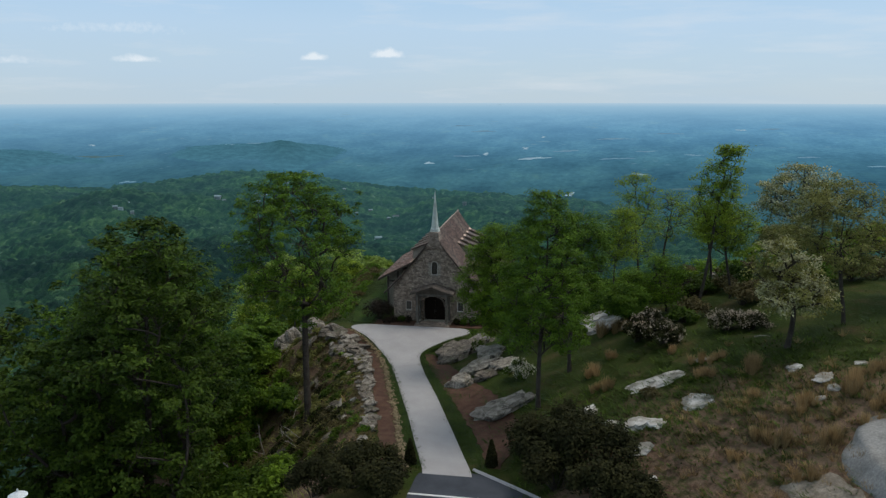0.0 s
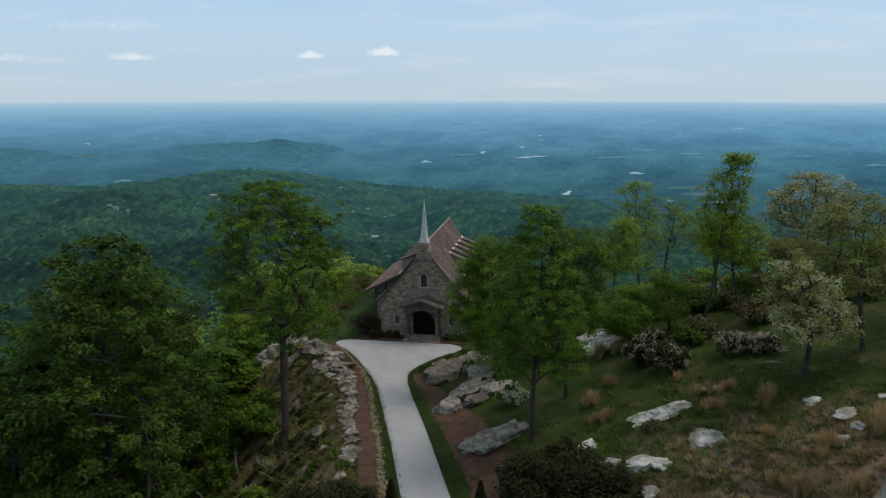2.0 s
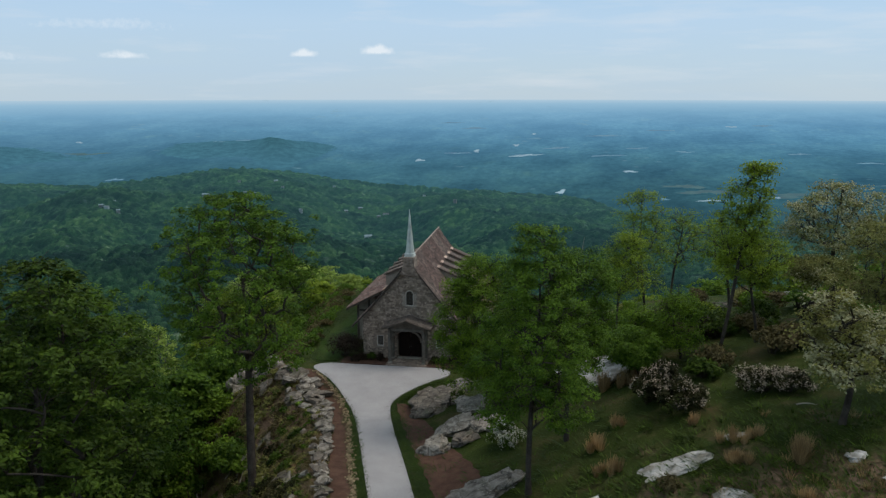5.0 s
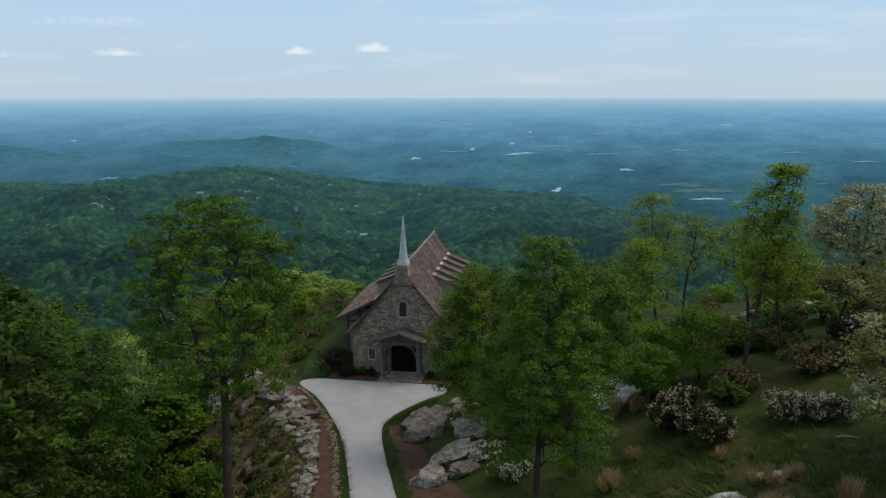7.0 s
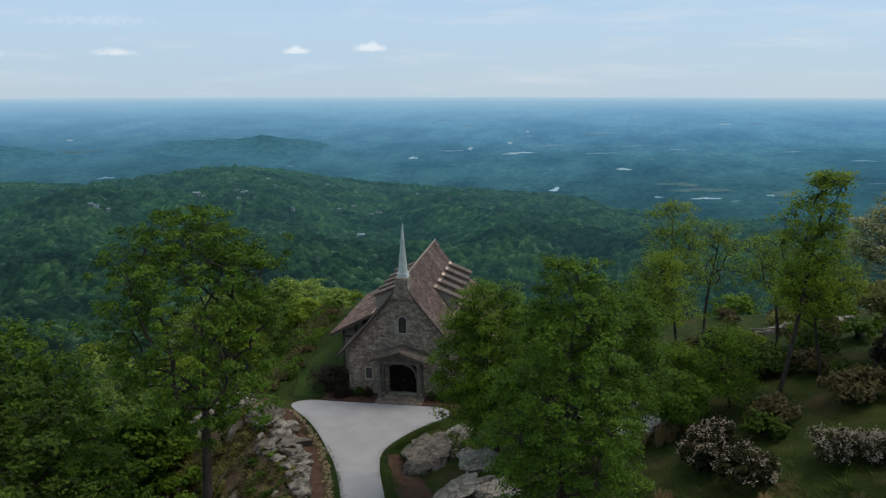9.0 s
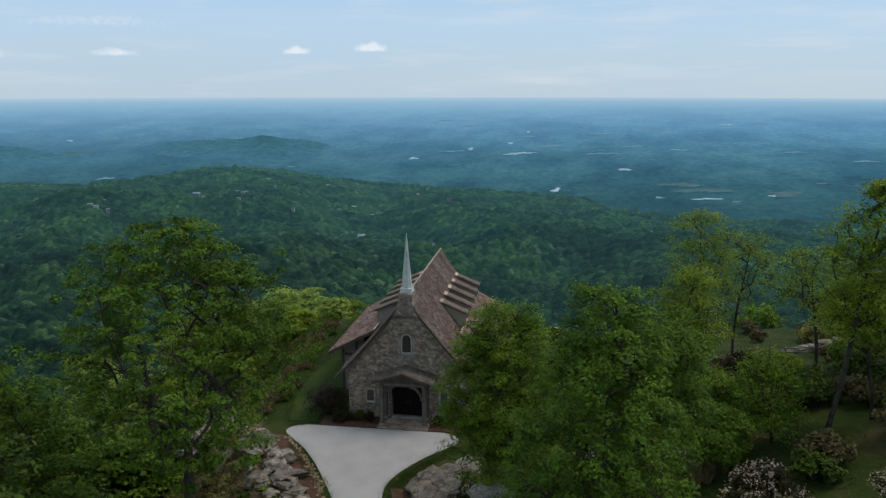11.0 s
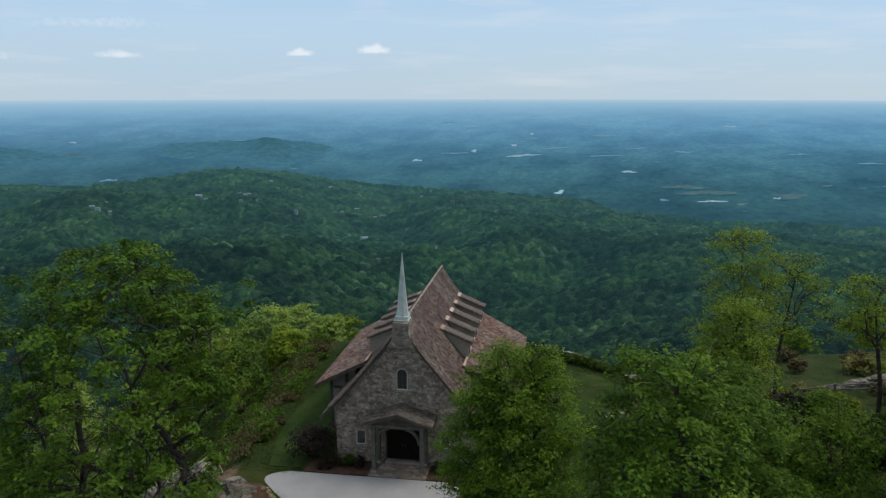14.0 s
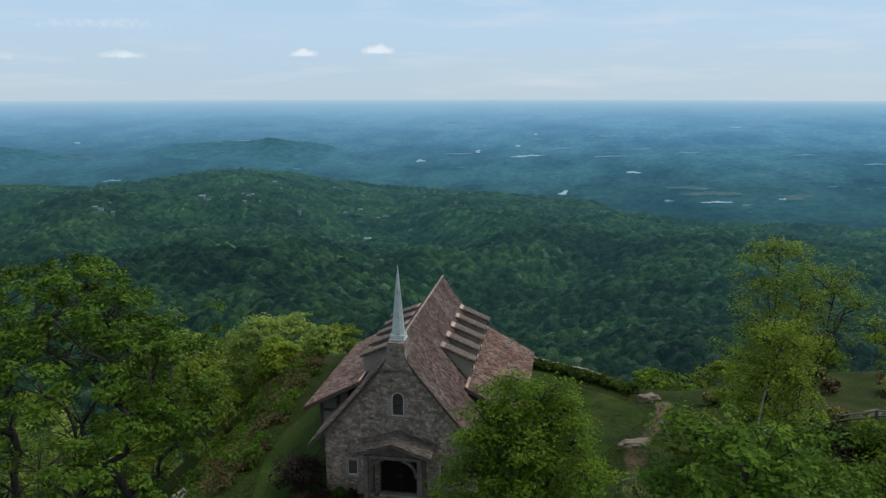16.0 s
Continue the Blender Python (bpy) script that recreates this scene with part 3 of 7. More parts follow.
def tree(name, at, top, radius, clear, leaf, bark, label, seed, lean=(0, 0), lobes=9, clumps=240, per=85, size=0.19, trunk=0.22, squash=1.0, gap=0.0, second=None, group="", category="tree", clump_r=0.68, lobe_r=0.3, peak=0.46, fork=0.72, loose=0.42, hollow=0.0):
    """A tree at its base point: a trunk that forks into limbs, and a crown of leaf sprays on its boughs. clear: height of the lowest leaves over the base."""
    rng = np.random.default_rng(seed)
    if group:
        per, size = int(per * 0.56), size * 1.28
    per, size = int(per * 0.78), size * 1.12
    h = top - at[2]
    th = holder(name, at, label, category, group)
    span = h - clear
    ax = np.array([lean[0], lean[1], 0.0])

    def spine(f):
        return ax * f ** 1.3 + np.array([0.45 * math.sin(3.9 * f + seed) - 0.45 * math.sin(seed), 0.4 * math.cos(2.9 * f + seed) - 0.4 * math.cos(seed), h * f])

    def reach(f):
        u = (peak - f) / (peak + 0.1) if f < peak else (f - peak) / (1.03 - peak)
        return radius * (squash * math.sqrt(max(0.02, 1 - abs(u) ** 2.3)) + (1 - squash) * (1 - f))

    # boughs spread through the crown, closest together near its outside
    bough = max(0.5, lobe_r * min(radius, span * 0.55))
    cen, big = [], []
    for _ in range(2200):
        if len(cen) >= lobes * 3:
            break
        f = rng.uniform(0.04, 1.0)
        a = rng.uniform(0, 2 * np.pi)
        uneven = 1 + 0.14 * math.sin(2 * a + seed) + 0.17 * math.sin(3 * a + 6 * f + 2 * seed)
        q = bough * rng.uniform(0.7, 1.25)
        room = max(0.0, reach(f) * uneven - q * 0.75)
        rr = room * rng.uniform(0.12, 1.0) ** 0.45
        zc = clear + q * 0.5 + (span - q * 0.95) * f
        c = spine(min(zc / h, 1)) * np.array([1, 1, 0]) + np.array([rr * math.cos(a), rr * math.sin(a), zc])
        if all(np.linalg.norm((c - o) * (1, 1, 1.25)) > 0.43 * (q + r) for o, r in zip(cen, big)):
            cen.append(c)
            big.append(q)
    paths = branching(spine, min(0.86, (clear + fork * span) / h), cen, clear * 0.62, trunk, rng)
    sprays, outs, tones, twigs = [], [], [], []
    heart = np.array([*spine((clear + 0.42 * span) / h)[:2], clear + 0.35 * span])
    per_lobe = max(4, int(clumps / max(1, len(cen))))
    for c, q in zip(cen, big):
        n = max(4, int(per_lobe * (q / bough) ** 2))
        d = rng.normal(size=(n, 3))
        away = c - heart
        d += away / (np.linalg.norm(away) + 1e-6) * 0.55 + np.array([0, 0, 0.35])
        d /= np.linalg.norm(d, axis=1, keepdims=True)
        keep = rng.uniform(size=n) > gap
        d = d[keep]
        p = c + d * q * np.array([1.15, 1.15, 0.95]) * (rng.uniform(0.45, 1.1, (len(d), 1)) + 0.4 * (rng.uniform(size=(len(d), 1)) < 0.12))
        sprays.append(p)
        outs.append(d)
        tones.append(np.clip(rng.normal(0.5, 0.13) + rng.normal(size=len(d)) * 0.17, 0, 1))
        for e in p[:: max(1, len(p) // 6)]:
            twigs.append(bent(c, e, 0.03, 0.01, rng, 0.12, 3))
    # looser sprays between the boughs
    n = int(clumps * loose * (1 - gap))
    f, a = rng.uniform(0.02, 0.99, n), rng.uniform(0, 2 * np.pi, n)
    rr = np.array([reach(q) for q in f]) * (1 + 0.12 * np.sin(2 * a + seed) + 0.12 * np.sin(3 * a + 5 * f + 2 * seed)) * rng.uniform(0.1, 1.0, n) ** 0.5
    ctr = np.array([spine(min((clear + span * q) / h, 1)) for q in f])
    fill = np.stack([ctr[:, 0] + rr * np.cos(a), ctr[:, 1] + rr * np.sin(a), clear + span * f], 1)
    away = fill - heart
    sprays.append(fill)
    outs.append(away / (np.linalg.norm(away, axis=1, keepdims=True) + 1e-6))
    tones.append(np.clip(rng.normal(0.45, 0.16, n), 0, 1))
    cl, od, tn = np.concatenate(sprays), np.concatenate(outs), np.concatenate(tones)
    if hollow:
        f = (cl[:, 2] - clear) / span
        mid = np.array([spine(min(max(q, 0) / h, 1))[:2] for q in cl[:, 2]])
        room = np.array([reach(min(max(q, 0), 1)) for q in f]) * hollow * np.clip((0.75 - f) / 0.4, 0, 1)
        keep = np.hypot(*(cl[:, :2] - mid).T) > room * rng.uniform(0.75, 1.15, len(cl))
        cl, od, tn = cl[keep], od[keep], tn[keep]
    cl[:, 2] = np.minimum(cl[:, 2], h - 0.1)
    wide = clump_r * 0.78 * rng.uniform(0.65, 1.25, (len(cl), 1, 1))
    ld = rng.normal(size=(len(cl), per, 3))
    ld[:, :, 2] = np.where(rng.uniform(size=ld.shape[:2]) < 0.5, np.abs(ld[:, :, 2]), ld[:, :, 2])
    ld /= np.linalg.norm(ld, axis=2, keepdims=True)
    pts = cl[:, None, :] + ld * wide * np.array([1.15, 1.15, 0.7]) * rng.uniform(0.1, 1.2, (len(cl), per, 1)) ** 0.6
    facing = (ld * 0.6 + od[:, None, :] * 0.7).reshape(-1, 3)
    v, f4 = leaf_quads(rng, pts.reshape(-1, 3), size, 0.45, out=facing)
    tone = np.repeat(tn, per)
    tv, tf = tubes(paths, 5)
    wv, wf = tubes(twigs, 3)
    part_np("trunk", np.concatenate([tv, wv]), np.concatenate([tf, wf + len(tv)]), bark, th, smooth=True)
    if second:
        pick = np.repeat(rng.uniform(size=len(cl)) < second[1], per) & (rng.uniform(size=len(f4)) < 0.8)
        foliage_part("crown", v, f4[~pick], tone, leaf, th)
        foliage_part("blossom", v, f4[pick], tone, second[0], th, "pale blossom in loose clusters")
    else:
        foliage_part("crown", v, f4, tone, leaf, th)
    return th


def shrub(name, at, r, height, leaf, label, seed, leaves=3500, size=0.13, second=None, group="", category="shrub", stem=None):
    """A dense shrub: stems from the ground, uneven mound of leaves."""
    rng = np.random.default_rng(seed)
    th = holder(name, at, label, category, group)
    leaves, size = int(leaves * 0.37), size * 1.44
    k = max(6, int(9 + r * 5))
    a, q = rng.uniform(0, 2 * np.pi, k), np.sqrt(rng.uniform(0, 1, k)) * 0.8
    cen = np.stack([np.cos(a) * q * r, np.sin(a) * q * r, height * (0.3 + 0.46 * (1 - q ** 2) * rng.uniform(0.6, 1.15, k))], 1)
    rad = np.stack([r * rng.uniform(0.2, 0.4, k), r * rng.uniform(0.2, 0.4, k), height * rng.uniform(0.16, 0.34, k)], 1)
    i = rng.integers(0, k, leaves)
    d = rng.normal(size=(leaves, 3))
    d /= np.linalg.norm(d, axis=1, keepdims=True)
    pts = cen[i] + d * rad[i] * rng.uniform(0.5, 1.1, (leaves, 1)) + rng.normal(size=(leaves, 3)) * 0.06
    pts[:, 2] = np.maximum(pts[:, 2], 0.03)
    v, f4 = leaf_quads(rng, pts, size, out=d)
    tone = np.clip(rng.uniform(0.25, 0.75, k)[i] + rng.normal(size=leaves) * 0.1, 0, 1)
    stems = [bent((rng.normal() * 0.1, rng.normal() * 0.1, -0.2), c, 0.035, 0.012, rng, 0.1, 4) for c in cen]
    tv, tf = tubes(stems, 5)
    part_np("stem", tv, tf, stem or M_BARK, th, smooth=True)
    if second:
        outer = (np.linalg.norm((pts - cen[i]) / rad[i], axis=1) > 0.85) & (pts[:, 2] > height * 0.3)
        lump = np.array([noise.noise(Vector(p * 2.2) + Vector((seed, 0, 0))) for p in pts]) > second[1]
        pick = outer & lump
        foliage_part("foliage", v, f4[~pick], tone, leaf, th)
        bv, bf = leaf_quads(rng, np.repeat(pts[pick], 5, 0) + rng.normal(size=(5 * pick.sum(), 3)) * 0.07, size * 0.5, 0.8, 1.1)
        foliage_part("blossom", bv, bf, np.repeat(tone[pick], 5), second[0], th, "pinkish-white flower clusters")
    else:
        foliage_part("foliage", v, f4, tone, leaf, th)
    return th


def boulder_mesh(seed, sx, sy, sz, sub=3, rough=0.28, flat=0.0, facets=0.2):
    bm = bmesh.new()
    bmesh.ops.create_icosphere(bm, subdivisions=sub, radius=1)
    o = Vector((seed * 3.7, seed * 1.3, seed * 2.1))
    for v in bm.verts:
        p = v.co.copy()
        k = 1 + rough * 1.5 * noise.noise(p * 1.1 + o) + rough * 0.7 * noise.noise(p * 2.7 + o) + rough * 0.3 * noise.noise(p * 6 + o)
        q = p * k
        cut = noise.cell(p * 1.6 + o)
        q *= 1 - facets * (cut - 0.5)
        if flat:
            q.z = min(q.z, 1 - flat + 0.12 * noise.noise(p * 3 + o))
        v.co = Vector((q.x * sx, q.y * sy, q.z * sz))
    return bm


def boulder(name, at, sx, sy, sz, seed, material, label, turn=0.0, tilt=0.0, flat=0.0, group="", parent=None, sub=3, rough=0.28, lie=True, facets=0.2):
    bm = boulder_mesh(seed, sx, sy, sz, sub, rough, flat, facets)
    ob = part(name, bm, material, parent, "", facets == 0)
    up = Vector((0, 0, 1))
    if lie:
        e = 0.6
        up = Vector((gz(at[0] - e, at[1]) - gz(at[0] + e, at[1]), gz(at[0], at[1] - e) - gz(at[0], at[1] + e), 2 * e)).normalized()
    ob.matrix_world = Matrix.Translation(at) @ Vector((0, 0, 1)).rotation_difference(up).to_matrix().to_4x4() @ pose(0, 0, 0, tilt, 0, turn)
    return ob if parent else tagged(ob, label, "rock", group)


def scrub_bed(name, plants, materials, label, category, seed, size=0.15):
    """Low plants that nobody could count, as one mesh. plants: (x, y, radius, height, material number)."""
    r = np.random.default_rng(seed)
    V, slots = [], []
    for x, y, rad, high, mt in plants:
        n = int(270 * rad) + 50
        k = int(5 + rad * 3)
        a, q = r.uniform(0, 2 * np.pi, k), np.sqrt(r.uniform(0, 1, k)) * 0.8
        cen = np.stack([np.cos(a) * q * rad, np.sin(a) * q * rad, high * (0.3 + 0.45 * (1 - q ** 2))], 1)
        i = r.integers(0, k, n)
        d = r.normal(size=(n, 3))
        d /= np.linalg.norm(d, axis=1, keepdims=True)
        p = cen[i] + d * np.array([rad * 0.42, rad * 0.42, high * 0.32]) * r.uniform(0.5, 1.1, (n, 1))
        px, py = x + p[:, 0], y + p[:, 1]
        p = np.stack([px, py, ground_z(px, py) + np.maximum(p[:, 2], 0.03)], 1)
        V.append(leaf_quads(r, p, size)[0])
        slots.append(np.full(n, mt, np.int32))
    v = np.concatenate(V)
    me = mesh_of(name, v, np.arange(len(v)).reshape(-1, 4), materials)
    me.polygons.foreach_set("material_index", np.concatenate(slots))
    return toned(tagged(new(name, me), label, category, kind="stuff"), seed, 40)

# ---- the land ----
# edges of the drive from the chapel to the road: y, left x, right x
DRIVE = [(-2.35, -7.4, 3.3), (-2.7, -8.4, 4.2), (-3.4, -8.95, 4.7), (-4.1, -8.6, 4.45), (-5.3, -7.25, 3.35), (-6.5, -6.2, 2.35), (-8.2, -5.0, 1.2), (-9.5, -4.2, 0.55), (-11.0, -3.35, 0.42), (-13.3, -2.2, 0.95), (-18.0, -0.5, 2.4), (-21.2, 0.5, 3.5), (-25.0, 1.7, 4.75), (-28.6, 2.9, 5.9), (-35.5, 5.0, 8.1), (-40.0, 6.4, 9.55)]
DY = np.array([-r[0] for r in DRIVE])
DL, DR = np.array([r[1] for r in DRIVE]), np.array([r[2] for r in DRIVE])


def along(y, x0, x1):
    return np.interp(-np.asarray(y, float), x0, x1)


def drive_z(y):
    return along(y, [-60, 2, 6, 10, 14, 26, 39, 46, 70], [0, 0, -0.12, -0.38, -0.28, 0.9, 1.95, 2.3, 3.2])


def soft(d, k=1.2):
    return np.where(d > 0, np.sqrt(d * d + k * k) - k, 0.0)


def wavy(x, y, scale, seed=0.0):
    """Smooth undulation from a few sines, between about -1 and 1."""
    s = 0.0
    for i, (a, b, w) in enumerate(((1.0, 0.35, 0.42), (-0.6, 1.1, 0.28), (0.3, -1.7, 0.18), (2.1, 1.3, 0.12))):
        s = s + w * np.sin((a * x + b * y) / scale + seed * (1.7 + i) + 0.8 * np.sin((b * x - a * y) / scale * 0.6 + seed))
    return s


CREST_AZ = [-60, -38.4, -33.5, -28.1, -23.2, -19.3, -12.4, -6.1, -1.6, 4.1, 10.0, 15.4, 30, 60]
CREST_DEPTH = [6.2, 5.95, 6.25, 5.85, 5.6, 6.05, 6.8, 7.3, 7.8, 8.5, 8.9, 8.8, 8.6, 8.6]
CREST_FAR = [2350, 2400, 2400, 2400, 2450, 2400, 2300, 2130, 1990, 1800, 1700, 1660, 1620, 1600]
HUB = (10.0, -45.0)
HORIZON = -31.5


def valley_z(x, y):
    """Wooded slopes that fall from the ridge, rise to a crest and go on as a plain."""
    dx, dy = x - HUB[0], y - HUB[1]
    far, az = np.hypot(dx, dy), np.degrees(np.arctan2(dx, dy))
    front = np.clip((100 - np.abs(az)) / 40, 0, 1)
    depth, fc = np.interp(az, CREST_AZ, CREST_DEPTH), np.interp(az, CREST_AZ, CREST_FAR)
    zc = 25 - fc * np.tan(np.radians(depth))
    z0 = np.interp(far, [90, 160, 300, 450, 700, 950], [-34, -62, -100, -131, -170, -193])
    s = np.clip((far - 950) / (fc - 950), 0, 1)
    z = z0 + (zc - z0) * s * s * (3 - 2 * s) ** 0.6
    roll = np.clip((far - 200) / 500, 0, 1) * np.clip((fc + 200 - far) / 500, 0.15, 1)
    roll = roll * (1 - 0.75 * np.exp(-((far - 1060) / 380) ** 2) * np.clip((az - 1) / 5, 0, 1))
    z = z + roll * (38 * wavy(x, y, 135, 2.0) + 17 * wavy(x, y, 60, 5.0) + 5 * wavy(x, y, 27, 9.0))
    spur = np.clip(1 - np.abs(far - 1060) / 330, 0, 1)
    z = z + 22 * spur * spur * (3 - 2 * spur) * np.interp(az, [1, 5, 8, 10.2, 12.5, 15, 20, 26], [0, 0.3, 0.8, 1, 0.92, 0.75, 0.6, 0.3])
    back = np.clip((far - fc) / 160, 0, 1)
    start = fc + 160
    rise = np.clip((far - start) / (4900 - start), 0, 1)
    beyond = (zc - 26) + (HORIZON - (zc - 26)) * rise
    z = np.where(far > fc, zc + (beyond - zc) * back, z)
    return z * front + (1 - front) * np.interp(far, [60, 400, 4900], [0, -6, -30])


def ground_z(x, y):
    x, y = np.asarray(x, float), np.asarray(y, float)
    z = drive_z(y)
    edge = np.interp(y, [-70, -46, -40, -33, -28, -18, -9, -5, 0, 14, 25, 60], [-4, 1.0, 2.6, 1.0, -0.4, -3.7, -8.7, -11.8, -10.6, -11.6, -14, -18])
    foot = np.interp(-y, [-30, -2, *DY, 60], [9, 9, *(np.maximum(DR, 1.0) + 0.9), 12])
    foot = foot + np.interp(-y, [38, 40, 42, 44, 47, 60], [0, 1.4, 3.2, 5.0, 6.4, 9])
    fade = np.interp(y, [-90, -12, 5, 18, 32], [1, 1, 0.8, 0.35, 0.2])
    rise = soft(x - foot, 2.0)
    rise = 0.36 * 33 * np.tanh(rise / 33)
    z = z + rise * fade - 0.9 * soft(edge - x)
    z = z + np.clip(np.maximum(x - foot, edge - x) / 4, 0, 1) * (0.28 * wavy(x, y, 2.6, 1.0) + 0.14 * wavy(x, y, 0.9, 3.0))
    z = z + 0.45 * np.exp(-((x - 23) / 8) ** 2 - ((y + 27) / 8) ** 2)
    rim = np.interp(x, [-40, -14, 0, 7, 12, 16, 21, 30, 45, 70], [20, 25, 26.5, 26, 23, 18.5, 18.5, 22, 24, 26])
    z = z - 0.85 * soft(y - rim, 1.5)
    z = z - 0.5 * soft(x - 52, 3)
    return np.where(y > -75, np.maximum(z, valley_z(x, y)), z)


def gz(x, y):
    return float(ground_z(x, y))


def grid_faces(nx, ny):
    i, j = np.meshgrid(np.arange(nx - 1), np.arange(ny - 1), indexing="ij")
    return np.stack([i * ny + j, (i + 1) * ny + j, (i + 1) * ny + j + 1, i * ny + j + 1], -1).reshape(-1, 4)


gx = np.concatenate([np.arange(-99, -52, 2.5), np.arange(-51.5, 56, 0.72), np.arange(57, 118, 2.5)])
gy = np.concatenate([np.arange(-153, -60, 2.5), np.arange(-59, 66, 0.72), np.arange(67, 106, 2.5)])
X, Y = np.meshgrid(gx, gy, indexing="ij")
Z = ground_z(X, Y)
# the ground lies a little deeper under the paving
mid, wide = (np.interp(-Y, DY, DL) + np.interp(-Y, DY, DR)) / 2, (np.interp(-Y, DY, DR) - np.interp(-Y, DY, DL)) / 2
Z = Z - 0.12 * ((np.abs(X - mid) < wide - 0.2) & (Y < -2) & (Y > -40.5))
ground = new("ground", mesh_of("ground", np.stack([X, Y, Z], -1).reshape(-1, 3), grid_faces(len(gx), len(gy)), [M_GROUND], True))
tagged(ground, "mountain-top ground of short grass, leaf litter and bare soil", "ground", kind="structure")
bare = np.exp(-(((X - 27.5) / 10) ** 2 + ((Y + 43) / 7) ** 2)) * 1.35 + 0.85 * np.clip((np.interp(Y, [-46, -40, -28, -18, -9, -5, 0], [1.5, 3.4, 0.8, -2.4, -6.4, -9.5, -11]) - X) / 1.5, 0, 1) * np.clip((-Y + 6) / 10, 0, 1) * np.clip((Y + 75) / 25, 0, 1) + 0.45 * np.exp(-(((X + 15.5) / 3.0) ** 2 + ((Y - 14) / 13) ** 2)) + 0.3 * np.clip((X - 11) / 4, 0, 1) * np.clip((-17 - Y) / 6, 0, 1) + 0.9 * np.exp(-((X - np.interp(Y, [-4, 2, 7, 12, 16], [14.3, 14.6, 15.4, 17.6, 18.2])) / 0.8) ** 2) * np.clip((Y + 5) / 3, 0, 1) * np.clip((17 - Y) / 2, 0, 1)
ground.data.attributes.new("bare", "FLOAT", "POINT").data.foreach_set("value", np.clip(bare, 0, 1).astype(np.float32).ravel())


def crowns(x, y, cell=9.5, tones=False):
    """Rounded tree crowns over the woods, one in each uneven cell, and the tone of each tree."""
    best, tone = np.zeros_like(x), np.full_like(x, 0.2)
    ci, cj = np.floor(x / cell), np.floor(y / cell)
    for a in (-1, 0, 1):
        for b in (-1, 0, 1):
            i, j = ci + a, cj + b
            h1 = np.modf(np.abs(np.sin(i * 127.1 + j * 311.7) * 43758.5453))[0]
            h2 = np.modf(np.abs(np.sin(i * 269.5 + j * 183.3) * 43758.5453))[0]
            h3 = np.modf(np.abs(np.sin(i * 419.2 + j * 371.9) * 43758.5453))[0]
            d = np.hypot(x - (i + 0.15 + 0.7 * h1) * cell, y - (j + 0.15 + 0.7 * h2) * cell)
            r = cell * (0.42 + 0.34 * h3)
            top = np.clip(1 - (d / r) ** 2, 0, 1) ** 0.5 * r * (0.8 + 0.7 * h3)
            tone = np.where(top > best, np.modf(h1 * 7.3 + h2 * 3.1)[0], tone)
            best = np.maximum(best, top)
    return (best, tone) if tones else best


def wheel(az, far, trees):
    A, D = np.meshgrid(np.radians(az), far, indexing="ij")
    x, y = HUB[0] + D * np.sin(A), HUB[1] + D * np.cos(A)
    z = valley_z(x, y)
    tone = np.full_like(z, 0.5)
    if trees:
        fc = np.interp(np.degrees(A), CREST_AZ, CREST_FAR)
        big, tone = crowns(x, y, 7.8, True)
        z = z + 0.9 * big + 0.35 * crowns(x + 40, y + 17, 3.8) + 0.3 * crowns(x + 13, y + 71, 24.0) - 10 - 90 * np.clip((D - fc - 30) / 120, 0, 1)
    return np.stack([x, y, z], -1).reshape(-1, 3), grid_faces(len(az), len(far)), tone.ravel()


def far_land(name, made, material, label, category, kind):
    v, f, tone = made
    ob = tagged(new(name, mesh_of(name, v, f, [material], True)), label, category, kind=kind)
    ob.data.attributes.new("crown_tone", "FLOAT", "POINT").data.foreach_set("value", tone.astype(np.float32))


steps = [122.0]
while steps[-1] < 2560:
    steps.append(steps[-1] + (5.0 if steps[-1] < 300 else max(2.8, steps[-1] * 0.0035)))
woods_far = np.array(steps)
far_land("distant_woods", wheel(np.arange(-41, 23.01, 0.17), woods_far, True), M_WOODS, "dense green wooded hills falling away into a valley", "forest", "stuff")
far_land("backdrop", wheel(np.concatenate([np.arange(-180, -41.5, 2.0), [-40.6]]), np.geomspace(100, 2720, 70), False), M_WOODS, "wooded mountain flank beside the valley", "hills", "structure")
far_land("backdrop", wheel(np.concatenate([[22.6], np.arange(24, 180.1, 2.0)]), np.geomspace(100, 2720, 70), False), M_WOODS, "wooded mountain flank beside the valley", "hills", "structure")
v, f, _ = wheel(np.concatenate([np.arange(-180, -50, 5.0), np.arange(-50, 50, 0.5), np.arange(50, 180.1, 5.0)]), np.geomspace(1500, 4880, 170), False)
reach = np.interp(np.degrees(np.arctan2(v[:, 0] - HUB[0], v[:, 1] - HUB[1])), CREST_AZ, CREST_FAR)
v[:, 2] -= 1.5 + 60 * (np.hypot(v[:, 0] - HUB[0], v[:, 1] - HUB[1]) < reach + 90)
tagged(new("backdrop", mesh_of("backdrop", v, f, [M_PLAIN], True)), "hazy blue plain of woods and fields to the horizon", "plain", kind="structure")

